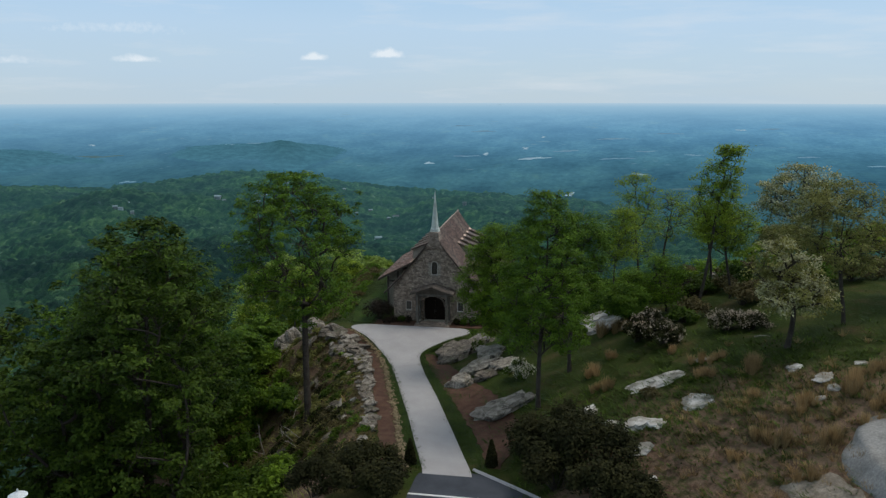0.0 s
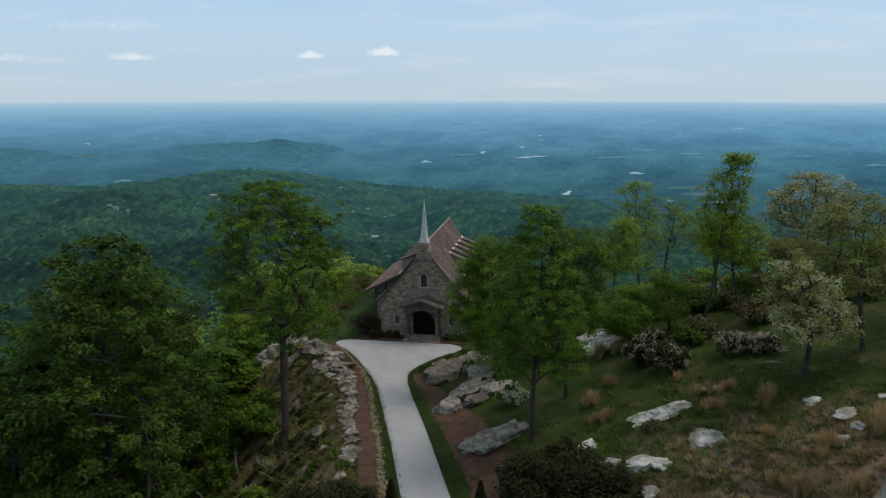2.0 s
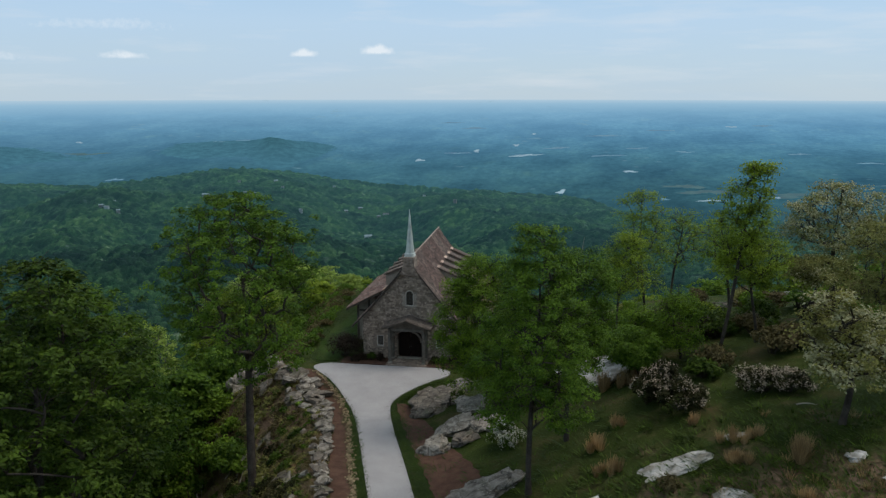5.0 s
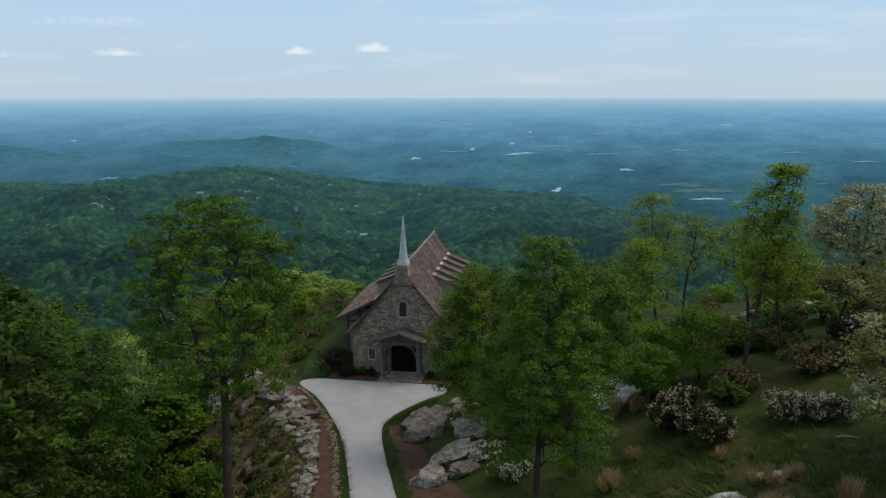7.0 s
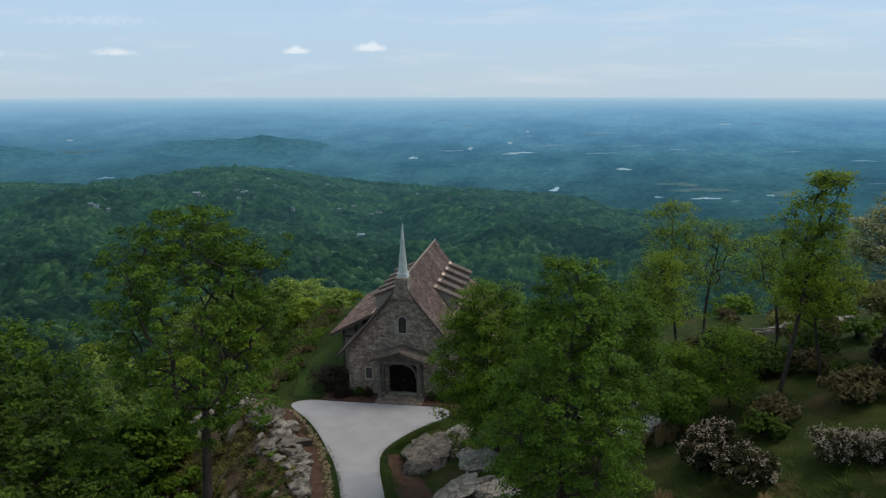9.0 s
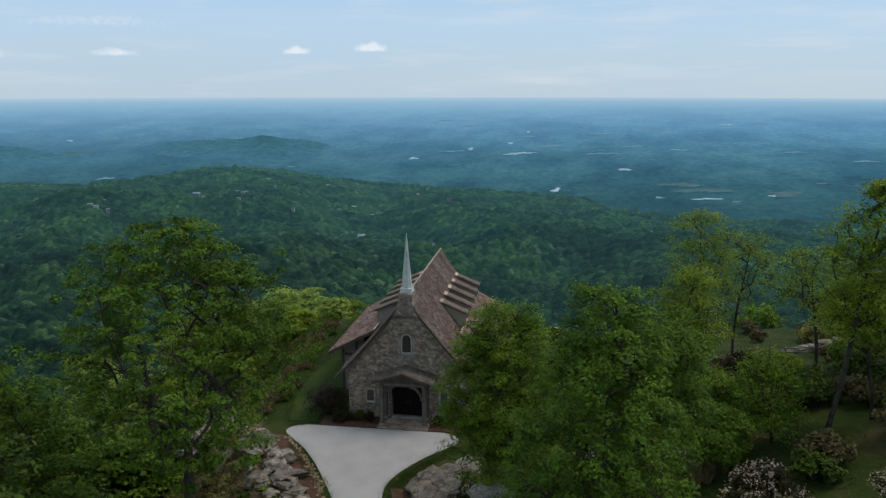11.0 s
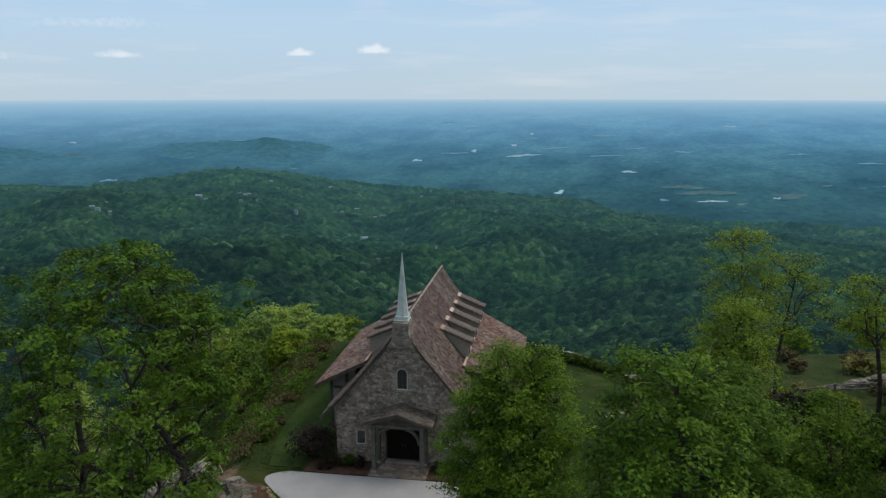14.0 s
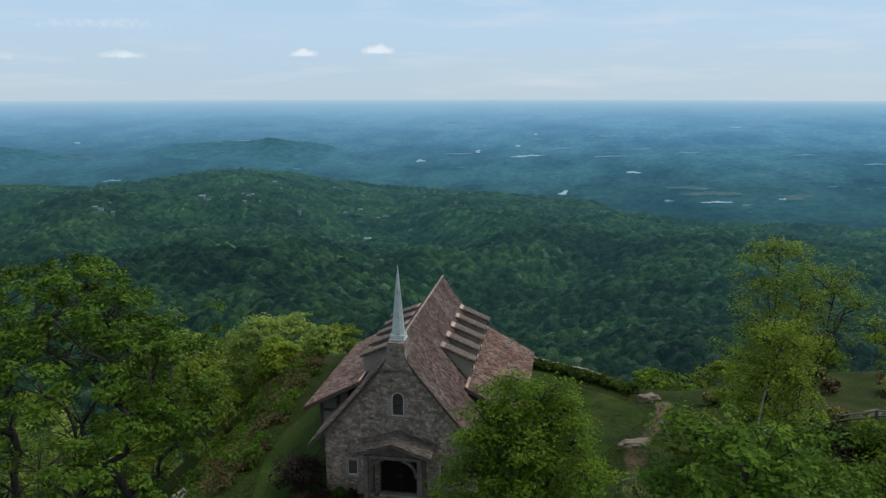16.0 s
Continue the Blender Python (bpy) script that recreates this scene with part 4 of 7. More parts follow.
# low wooded hill out on the plain
A, D = np.meshgrid(np.radians(np.arange(-46, -10, 0.13)), np.arange(2560, 3560, 9.0), indexing="ij")
x, y = HUB[0] + D * np.sin(A), HUB[1] + D * np.cos(A)
az = np.degrees(A)
near_side = np.where(D < 3180, 330.0, 130.0)
lift = np.exp(-((D - 3180) / near_side) ** 2) * (np.interp(az, [-46, -40, -37, -34.5, -32, -28, -25, -23, -22, -21.3, -20.6, -19.4, -17.6, -15, -11], [14, 17, 10, 3, 3, 6, 9, 12, 26, 38, 33, 14, 6, 2, 0]) + 3 * wavy(x, y, 70, 4.0))
z = valley_z(x, y) + lift + crowns(x, y) * np.clip(lift / 12, 0, 1) * 0.45 - 7 + 4 * wavy(x, y, 60, 1.0) * np.clip(lift / 10, 0, 1)
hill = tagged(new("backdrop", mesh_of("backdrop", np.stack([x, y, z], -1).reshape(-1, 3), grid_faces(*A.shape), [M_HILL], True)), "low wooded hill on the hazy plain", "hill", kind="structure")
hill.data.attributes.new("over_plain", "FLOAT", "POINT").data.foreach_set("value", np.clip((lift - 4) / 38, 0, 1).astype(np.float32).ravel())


def plain_far(az, depth):
    """How far off the plain lies at a bearing and an angle below eye level."""
    d = np.arange(1650.0, 4860, 10)
    a = radians(az)
    z = valley_z(HUB[0] + d * math.sin(a), HUB[1] + d * math.cos(a))
    low = np.degrees(np.arctan2(25.3 - z, d))
    past = np.nonzero((low <= depth) & (d > np.interp(az, CREST_AZ, CREST_FAR) + 170))[0]
    return float(d[past[0]])


def far_patch(az, depth, wide, tall, material, label, seed):
    """An irregular flat patch lying on the plain."""
    r = np.random.default_rng(seed)
    d = plain_far(az, depth)
    hx, hy = HUB[0] + d * math.sin(radians(az)), HUB[1] + d * math.cos(radians(az))
    k = 26
    a = np.arange(k) * 2 * np.pi / k
    q = 1 + 0.3 * np.sin(2 * a + r.uniform(0, 6)) + 0.3 * np.sin(3 * a + r.uniform(0, 6)) + 0.22 * r.normal(size=k)
    w, t = wide * d / 1391 / 2, tall * d / 1391 / 2 * 6.5
    u, v_ = w * q * np.cos(a), t * q * np.sin(a)
    c, s_ = math.cos(radians(-az)), math.sin(radians(-az))
    px, py = hx + u * c - v_ * s_, hy + u * s_ + v_ * c
    pz = valley_z(px, py) + 3.0
    v = np.concatenate([[[hx, hy, float(valley_z(np.array(hx), np.array(hy))) + 3.0]], np.stack([px, py, pz], 1)])
    f = np.stack([np.zeros(k, int), 1 + np.arange(k), 1 + (np.arange(k) + 1) % k], 1)
    tagged(new("backdrop", mesh_of("backdrop", v, f, [material])), label, "far fields", kind="structure")


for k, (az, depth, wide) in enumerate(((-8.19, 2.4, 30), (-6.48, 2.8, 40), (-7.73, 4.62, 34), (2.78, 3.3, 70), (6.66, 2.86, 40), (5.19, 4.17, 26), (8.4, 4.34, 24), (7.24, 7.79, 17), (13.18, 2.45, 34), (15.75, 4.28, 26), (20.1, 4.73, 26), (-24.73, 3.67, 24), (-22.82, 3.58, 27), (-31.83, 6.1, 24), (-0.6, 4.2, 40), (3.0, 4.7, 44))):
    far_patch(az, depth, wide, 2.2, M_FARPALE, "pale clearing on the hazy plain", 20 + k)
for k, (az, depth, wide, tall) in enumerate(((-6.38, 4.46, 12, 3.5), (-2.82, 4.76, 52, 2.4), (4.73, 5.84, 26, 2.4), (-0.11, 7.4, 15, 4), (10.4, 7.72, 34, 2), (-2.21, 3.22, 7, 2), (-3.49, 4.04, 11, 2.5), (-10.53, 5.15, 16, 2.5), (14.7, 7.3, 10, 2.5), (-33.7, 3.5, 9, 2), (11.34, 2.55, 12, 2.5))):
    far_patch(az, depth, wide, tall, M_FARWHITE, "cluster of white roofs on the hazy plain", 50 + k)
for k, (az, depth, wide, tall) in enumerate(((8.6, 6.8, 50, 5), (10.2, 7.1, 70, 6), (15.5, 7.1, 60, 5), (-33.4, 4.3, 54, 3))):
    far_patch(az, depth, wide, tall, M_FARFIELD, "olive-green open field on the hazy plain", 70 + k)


def loft(name, ys, left, right, lift, material, label, category, thick=0.12, across=14, kind="structure", sink=True, ragged=0.0, seed=0):
    """A strip that follows the ground between two edges, with a rim as thick as it is."""
    rng = np.random.default_rng(seed)
    ys = np.asarray(ys)
    l, r = np.asarray(left, float).copy(), np.asarray(right, float).copy()
    if ragged:
        l += ragged * wavy(ys * 1.7, ys * 0, 0.5, seed + 1.0) + rng.normal(size=len(ys)) * ragged * 0.3
        r += ragged * wavy(ys * 1.7, ys * 0, 0.5, seed + 4.0) + rng.normal(size=len(ys)) * ragged * 0.3
    t = np.linspace(0, 1, across)
    x = l[:, None] + (r - l)[:, None] * t
    y = np.repeat(ys[:, None], across, 1)
    z = (drive_z(y) if kind == "paved" else ground_z(x, y)) + lift
    top = np.stack([x, y, z], -1)
    rim = np.concatenate([top[0], top[1:, -1], top[-1, -2::-1], top[-2:0:-1, 0]])
    low = rim - np.array([0, 0, thick])
    v = np.concatenate([top.reshape(-1, 3), rim, low])
    n, m = top.size // 3, len(rim)
    q = grid_faces(len(ys), across)[:, ::-1]
    i = np.arange(m)
    side = np.stack([n + i, n + (i + 1) % m, n + m + (i + 1) % m, n + m + i], -1)
    ob = new(name, mesh_of(name, v, np.concatenate([q, side]), [material], False))
    return tagged(ob, label, category, kind="structure")


def smooth_rows(y0, y1, step):
    return np.arange(y0, y1, -step)


def eased(y, values):
    """Values along the drive, rounded by a short running mean."""
    s = np.linspace(-0.9, 0.9, 9)
    return np.mean([np.interp(-(y + a * np.clip((-y - 2.3) / 2.5, 0.05, 1)), DY, values) for a in s], axis=0)


ys = smooth_rows(-2.35, -40.05, 0.22)
loft("drive", ys, eased(ys, DL), eased(ys, DR), 0.05, M_CONCRETE, "pale grey concrete drive that widens into a forecourt", "drive", 0.25, 12, kind="paved")
yb = smooth_rows(-4.2, -40, 0.3)
verge = np.interp(-yb, [4, 6, 12, 20, 40], [0.35, 0.5, 0.55, 0.75, 1.1])
bed = np.interp(-yb, [4, 6, 10, 16, 25, 40], [1.2, 1.7, 1.6, 1.3, 1.6, 1.6])
left_edge = eased(yb, DL) - verge
loft("mulch_bed", yb, left_edge - bed, left_edge, 0.05, M_MULCH, "red-brown bark mulch bed beside the concrete drive", "mulch bed", 0.15, 7, ragged=0.12, seed=3)
yr = smooth_rows(-10.6, -38.6, 0.3)
right_edge = eased(yr, DR) + np.interp(-yr, [10, 12, 20, 34, 39], [0.5, 0.7, 1.0, 1.5, 1.2])
wide = np.interp(-yr, [10, 12, 20, 27, 33, 39], [0.3, 1.6, 2.6, 3.6, 3.4, 0.6])
loft("mulch_bed", yr, right_edge, right_edge + wide, 0.06, M_MULCH, "red-brown mulch bed below granite boulders", "mulch bed", 0.15, 10, ragged=0.15, seed=8)
yc = smooth_rows(-0.35, -2.3, 0.15)
loft("mulch_bed", yc, yc * 0 - 6.6, yc * 0 - 2.0, 0.04, M_MULCH, "red-brown mulch bed along the chapel front", "mulch bed", 0.15, 12, ragged=0.08, seed=5)
loft("mulch_bed", yc, yc * 0 + 2.0, yc * 0 + 5.8, 0.04, M_MULCH, "red-brown mulch bed along the chapel front", "mulch bed", 0.15, 12, ragged=0.08, seed=6)
# mown lawn beside and behind the chapel
yw = smooth_rows(15.0, -2.0, 0.3)
loft("lawn", yw, np.interp(yw, [-2, 0, 4, 8, 12, 15], [-9.0, -9.6, -10.4, -10.5, -10.0, -9.4]), yw * 0 - 7.0, 0.05, M_LAWN, "strip of mown green lawn along the chapel side", "lawn", 0.15, 10, ragged=0.06, seed=11)
yw = smooth_rows(24.0, -1.0, 0.3)
loft("lawn", yw, yw * 0 + 7.0, np.interp(yw, [-1, 6, 8, 13, 16, 20, 24], [11.0, 13.0, 14.3, 16.6, 15.2, 11.6, 8.6]), 0.05, M_LAWN, "mown green lawn curving behind the chapel", "lawn", 0.15, 16, ragged=0.08, seed=12)
# road across the foot of the drive
yd = smooth_rows(-39.4, -150, 0.6)
loft("road", yd, np.interp(-yd, [39.4, 40.1, 50, 60, 74, 150], [6.6, 6.0, 6.0, 8.0, 14.0, 48.0]), np.interp(-yd, [39.3, 39.9, 40.75, 42.05, 43.5, 47, 74, 150], [9.9, 10.7, 11.82, 13.5, 15.1, 17.6, 22.0, 56.0]), 0.04, M_ASPHALT, "dark asphalt road at the foot of the drive", "road", 0.2, 24, kind="paved")
yl = np.array([-42.75, -42.95])
loft("road_marking", yl, yl * 0 + 6.0, yl * 0 + 14.2, 0.055, M_PAINT, "white painted line across the asphalt road", "road marking", 0.01, 8, kind="paved")
# kerb at the road's edge
kerb = []
for i in range(18):
    a = i / 17
    y = -38.9 - 6.0 * a
    kerb.append((float(np.interp(-y, [38.9, 39.3, 39.9, 40.75, 42.05, 43.5, 45], [9.45, 9.98, 10.78, 11.9, 13.58, 15.18, 16.6])), y, float(drive_z(y)) + 0.05, 0.14))
kv, kf = tubes([kerb], 4)
tagged(part_np("kerb", kv, kf, M_CONCRETE), "pale concrete kerb curving along the asphalt road", "kerb", kind="structure")

# ---- the chapel ----
chapel = holder("chapel", (0, 0, 0), "grey rubble-stone chapel with red-brown shake roof and pale spire", "chapel")
BODY, EAVE, BACK = 4.75, 5.8, 17.4
SLOPE = [(0.0, 10.2), (0.28, 9.76), (0.6, 9.28), (1.0, 8.72), (1.5, 8.08), (2.2, 7.22), (3.2, 6.02), (4.2, 4.86), (5.0, 4.0), (5.8, 3.2)]


def roof_z(x):
    return float(np.interp(abs(x), [p[0] for p in SLOPE], [p[1] for p in SLOPE]))


# front wall, with the door and the three windows cut through it
SMALL = [(-3.35, -2.65, 1.2, 2.3), (2.6, 3.3, 1.25, 2.35)]
GABLE_WIN = (-0.42, 0.38, 5.4, 6.98)
# The doorway is widened so its near-black doors darken the porch.
DOORWAY = (-1.2, 1.2, 0.0, 2.9)


def front_wall():
    under_roof = [(x, z - 0.22) for x, z in SLOPE if 0.6 <= x < BODY]
    right = [*under_roof, (BODY, roof_z(BODY) - 0.22), (BODY, -1.2)]
    outline = [(-x, z) for x, z in reversed(right)] + right
    wall = part("front_wall", prism(outline, 0.0, 0.55), M_STONE, chapel)
    holes = bmesh.new()
    for x0, x1, z0, z1 in SMALL:
        prism(arch(x0, x1, z0, z1, 0.02), -0.4, 0.9, holes)
    prism(arch(*GABLE_WIN, 0.4), -0.4, 0.9, holes)
    prism(arch(*DOORWAY, 0.45), -0.4, 0.9, holes)
    bmesh.ops.recalc_face_normals(holes, faces=holes.faces)
    me = bpy.data.meshes.new("cutter")
    holes.to_mesh(me)
    holes.free()
    cut = new("cutter", me)
    mod = wall.modifiers.new("openings", "BOOLEAN")
    mod.object, mod.solver = cut, "EXACT"
    done = bpy.data.meshes.new_from_object(wall.evaluated_get(bpy.context.evaluated_depsgraph_get()))
    wall.modifiers.clear()
    wall.data = done
    bpy.data.objects.remove(cut)


bpy.context.view_layer.update()
front_wall()
part("tower_base", prism([(-0.95, 8.6), (0.95, 8.6), (0.66, 9.15), (0.56, 9.6), (0.52, 10.36), (-0.52, 10.36), (-0.56, 9.6), (-0.66, 9.15)], -0.47, 1.1), M_STONE, chapel, "narrow grey stone stack under the spire")
for s in (-1, 1):
    part("side_wall", block(min(s * BODY, s * (BODY - 0.5)), max(s * BODY, s * (BODY - 0.5)), 0.55, BACK, -1.5, 3.75), M_STONE, chapel)
part("back_wall", prism([(-BODY, -1.5), (BODY, -1.5), (BODY, 3.75), (0.3, 9.4), (-0.3, 9.4), (-BODY, 3.75)], BACK - 0.5, BACK), M_STONE, chapel)
part("foundation", block(-BODY - 0.1, BODY + 0.1, -0.08, BACK, -1.6, 0.12, 0.02), M_STONE, chapel)
part("floor_slab", block(-BODY + 0.5, BODY - 0.5, 0.55, BACK - 0.5, -0.3, 0.1), M_CONCRETE, chapel)


def slab_over(profile, y0, y1, thick, name, material, mirror=1):
    up = [(mirror * x, z) for x, z in profile]
    lo = [(mirror * x, z - thick) for x, z in reversed(profile)]
    return part(name, prism(up + lo, y0, y1), material, chapel)


def shakes(name, profile, y0, y1, mirror, rng, course=0.21, width=0.18, label="", lift=0.02, material=None):
    """Overlapping split shakes on a roof slope whose section is the profile."""
    P = np.array(profile, float)
    seg = np.hypot(*np.diff(P, axis=0).T)
    run = np.concatenate([[0], np.cumsum(seg)])
    V = []
    for k in range(int(run[-1] / course) + 1):
        s1 = run[-1] - k * course
        s0 = max(0.0, s1 - course * 1.45)
        y = y0 - rng.uniform(0, width)
        while y < y1:
            w = width * rng.uniform(0.6, 1.5)
            ya, yb_ = max(y, y0), min(y + w - 0.012, y1)
            y += w
            if yb_ - ya < 0.03:
                continue
            e = s1 - rng.uniform(-0.02, 0.035)
            hi = rng.uniform(0.03, 0.062)
            xa, za = np.interp(s0, run, P[:, 0]), np.interp(s0, run, P[:, 1])
            xb, zb = np.interp(e, run, P[:, 0]), np.interp(e, run, P[:, 1])
            t = np.array([xb - xa, zb - za])
            t /= np.hypot(*t) + 1e-9
            nx, nz = -t[1], t[0]
            if nz < 0:
                nx, nz = -nx, -nz
            q = []
            for (px, pz, hh) in ((xa, za, 0.004 + lift), (xb, zb, hi + lift), (xb, zb, lift - 0.02)):
                q += [(mirror * (px + nx * hh), ya, pz + nz * hh), (mirror * (px + nx * hh), yb_, pz + nz * hh)]
            V.append(q)
    V = np.array(V)
    n = len(V)
    b = np.arange(n)[:, None] * 6
    F = np.concatenate([b + np.array([[0, 2, 3, 1]]), b + np.array([[2, 4, 5, 3]])])
    if mirror < 0:
        F = F[:, ::-1]
    ob = part_np(name, V.reshape(-1, 3), F, material or M_SHAKE, chapel, label)
    return tagged(ob, kind="stuff")


rng = np.random.default_rng(4)
for s in (-1, 1):
    slab_over(SLOPE, -0.33, BACK + 0.35, 0.16, "roof_deck", M_ROOFDECK, s)
    shakes("shake_roofing", SLOPE, -0.4, BACK + 0.4, s, rng)
    # barge board under the front edge
    lo = [(s * x, z - 0.16) for x, z in SLOPE[2:]]
    hi = [(s * x, z - 0.02) for x, z in SLOPE[2:]]
    part("barge_board", prism(hi + lo[::-1], -0.395, -0.335), M_TIMBER, chapel, "dark weathered barge board")
for k in range(42):
    y = 0.9 + k * 0.41
    ob = part("ridge_cap", prism([(-0.07, 10.13), (0, 10.22), (0.07, 10.13), (0.085, 10.16), (0, 10.27), (-0.085, 10.16)], y, y + 0.4), M_RIDGE, chapel)

# spire
part("spire_collar", block(-0.5, 0.5, -0.12, 0.88, 10.36, 10.46, 0.03), M_COLLAR, chapel, "white moulded collar")
part("spire_collar", block(-0.45, 0.45, -0.07, 0.83, 10.46, 10.72, 0.03), M_COLLAR, chapel, "white moulded collar")
bm = bmesh.new()
rings_ = []
for z, r in ((10.72, 0.44), (10.95, 0.38), (11.4, 0.335), (13.0, 0.19), (15.0, 0.012)):
    rings_.append([bm.verts.new((r * 1.06 * math.cos(a), 0.38 + r * 1.06 * math.sin(a), z)) for a in [radians(22.5 + 45 * i) for i in range(8)]])
for a, b in zip(rings_, rings_[1:]):
    for i in range(8):
        bm.faces.new((a[i], a[(i + 1) % 8], b[(i + 1) % 8], b[i]))
bm.faces.new(rings_[-1])
part("spire", bm, M_SPIRE, chapel, "tall pale green-grey needle spire")

# side aisles under flatter roofs, with a timber-framed front
AISLE_FRONT, AISLE_BACK, AISLE_OUT = 5.3, 18.2, 6.75
AISLE = [(3.72, 5.72), (4.6, 5.27), (5.6, 4.75), (6.7, 4.17), (7.7, 3.62)]
for s in (-1, 1):
    slab_over(AISLE, 4.55, 18.7, 0.18, "aisle_roof_deck", M_ROOFDECK, s)
    shakes("aisle_shake_roofing", AISLE, 4.5, 18.75, s, rng, material=M_SHAKE_RED)
    hi = [(s * x, z - 0.02) for x, z in AISLE]
    lo = [(s * x, z - 0.24) for x, z in reversed(AISLE)]
    part("aisle_barge_board", prism(hi + lo, 4.46, 4.53), M_TIMBER, chapel, "dark weathered barge board")
    x0, x1 = sorted((s * (BODY + 0.02), s * AISLE_OUT))
    wall = [(s * (BODY + 0.02), -1.8), (s * AISLE_OUT, -1.8), (s * AISLE_OUT, 3.95), (s * (BODY + 0.02), 4.95)]
    part("aisle_front_wall", prism(wall, AISLE_FRONT, AISLE_FRONT + 0.35), M_STUCCO, chapel, "warm grey stucco infill between timbers")
    part("aisle_back_wall", prism(wall, AISLE_BACK - 0.35, AISLE_BACK), M_STUCCO, chapel)
    part("aisle_side_wall", block(*sorted((s * AISLE_OUT, s * (AISLE_OUT - 0.35))), AISLE_FRONT + 0.35, AISLE_BACK - 0.35, -1.8, 3.95), M_STUCCO, chapel)
    part("timber_post", block(*sorted((s * (AISLE_OUT + 0.02), s * (AISLE_OUT - 0.22))), AISLE_FRONT - 0.06, AISLE_FRONT, -1.5, 3.9, 0.015), M_TIMBER, chapel)
    part("timber_post", block(*sorted((s * 5.55, s * 5.3)), AISLE_FRONT - 0.06, AISLE_FRONT, -1.5, 4.5, 0.015), M_TIMBER, chapel)
    part("timber_rail", block(*sorted((s * 6.5, s * 4.8)), AISLE_FRONT - 0.05, AISLE_FRONT, 3.15, 3.38, 0.015), M_TIMBER, chapel)
    for k in range(35):
        y = 4.5 + k * 0.405
        part("valley_cap", prism([(s * 3.64, 5.74), (s * 3.8, 5.74), (s * 3.81, 5.8), (s * 3.64, 5.84)], y, y + 0.395), M_VALLEY, chapel)
    # five small shed dormers up the slope
    for k in range(5):
        y = 6.35 + 2.45 * k
        up = [(s * 1.7, 7.96), (s * 4.05, 6.98), (s * 4.05, 6.87), (s * 1.7, 7.85)]
        part("dormer_roof", prism(up, y, y + 1.0), M_DORMER, chapel, "weathered pale dormer roof")
        part("dormer_fascia", prism([(s * 1.7, 7.99), (s * 4.07, 7.01), (s * 4.07, 6.84), (s * 1.7, 7.82)], y - 0.035, y - 0.003), M_DORMER, chapel, "worn dormer edge board")
        part("dormer_flashing", prism([(s * 1.66, 8.03), (s * 1.92, 7.92), (s * 1.92, 7.86), (s * 1.66, 7.97)], y - 0.04, y + 1.02), M_VALLEY, chapel, "pale flashing at the dormer head")
        shakes("shake_covering", [(s * s * 1.9, 7.9), (4.1, 6.98)], y, y + 1.0, s, rng, 0.3, 0.16, material=M_DORMER)
        cheek = [(s * 1.8, 7.8), (s * 3.85, 6.95), (s * 3.85, 5.2)]
        part("dormer_cheek", prism(cheek, y + 0.12, y + 0.95), M_STUCCO, chapel, "grey stucco dormer cheek")
        part("dormer_pane", block(*sorted((s * 3.86, s * 3.88)), y + 0.25, y + 0.85, 5.95, 6.7), M_GLASS, chapel)

# windows of the front
def window(x0, x1, z0, z1, rise, panes):
    outer, inner = arch(x0, x1, z0, z1, rise), arch(x0 + 0.06, x1 - 0.06, z0 + 0.06, z1 - 0.06, max(0.01, rise - 0.05))
    fr = part("window_frame", ring(outer, inner, 0.05, 0.2), M_WHITEFRAME, chapel, "pale painted window frame")
    part("pane", prism(inner, 0.17, 0.19), M_GLASS, fr)
    for i in range(1, panes[0]):
        x = x0 + (x1 - x0) * i / panes[0]
        part("glazing_bar", block(x - 0.015, x + 0.015, 0.14, 0.17, z0 + 0.075, z1 - 0.08 - rise * 0.2), M_POLE, fr)
    for i in range(1, panes[1]):
        z = z0 + (z1 - z0 - rise * 0.6) * i / panes[1]
        part("glazing_bar", block(x0 + 0.075, x1 - 0.075, 0.14, 0.165, z - 0.012, z + 0.012), M_POLE, fr)
    part("window_sill", block(x0 - 0.08, x1 + 0.08, -0.1, 0.2, z0 - 0.1, z0, 0.012), M_DRESSED, fr)


for w in SMALL:
    window(*w, 0.02, (2, 3))
    part("window_surround", ring([(w[0] - 0.1, w[2]), (w[1] + 0.1, w[2]), (w[1] + 0.1, w[3] + 0.12), (w[0] - 0.1, w[3] + 0.12)], [(w[0], w[2]), (w[1], w[2]), (w[1], w[3]), (w[0], w[3])], -0.02, 0.06), M_STONEJOINED, chapel)
window(*GABLE_WIN, 0.4, (2, 4))
part("window_surround", ring(arch(GABLE_WIN[0] - 0.06, GABLE_WIN[1] + 0.06, GABLE_WIN[2] - 0.0, GABLE_WIN[3] + 0.06, 0.46), arch(*GABLE_WIN, 0.4), -0.025, 0.08), M_QUOIN, chapel)
for i in range(7):
    for s in (-1, 1):
        w_ = 0.3 if (i + (s > 0)) % 2 else 0.2
        xa = GABLE_WIN[0] - 0.07 if s < 0 else GABLE_WIN[1] + 0.07
        z = 5.38 + i * 0.215
        part("quoin_stone", block(*sorted((xa, xa + s * w_)), -0.02, 0.05, z + 0.012, z + 0.2, 0.02), M_QUOIN, chapel)

# door in the arch; its near-black colour holds the porch's deep shade
door = part("door_leaf", prism(arch(-1.17, -0.015, 0.1, 2.5, 0.02), 0.4, 0.47), M_DOOR, chapel, "dark oak plank door with doorway shade in its colour")
part("door_leaf", prism(arch(0.015, 1.17, 0.1, 2.5, 0.02), 0.4, 0.47), M_DOOR, chapel, "dark oak plank door with doorway shade in its colour")
part("door_transom", prism(arch(-1.18, 1.18, 2.5, 2.88, 0.36), 0.4, 0.47), M_DOOR, chapel)
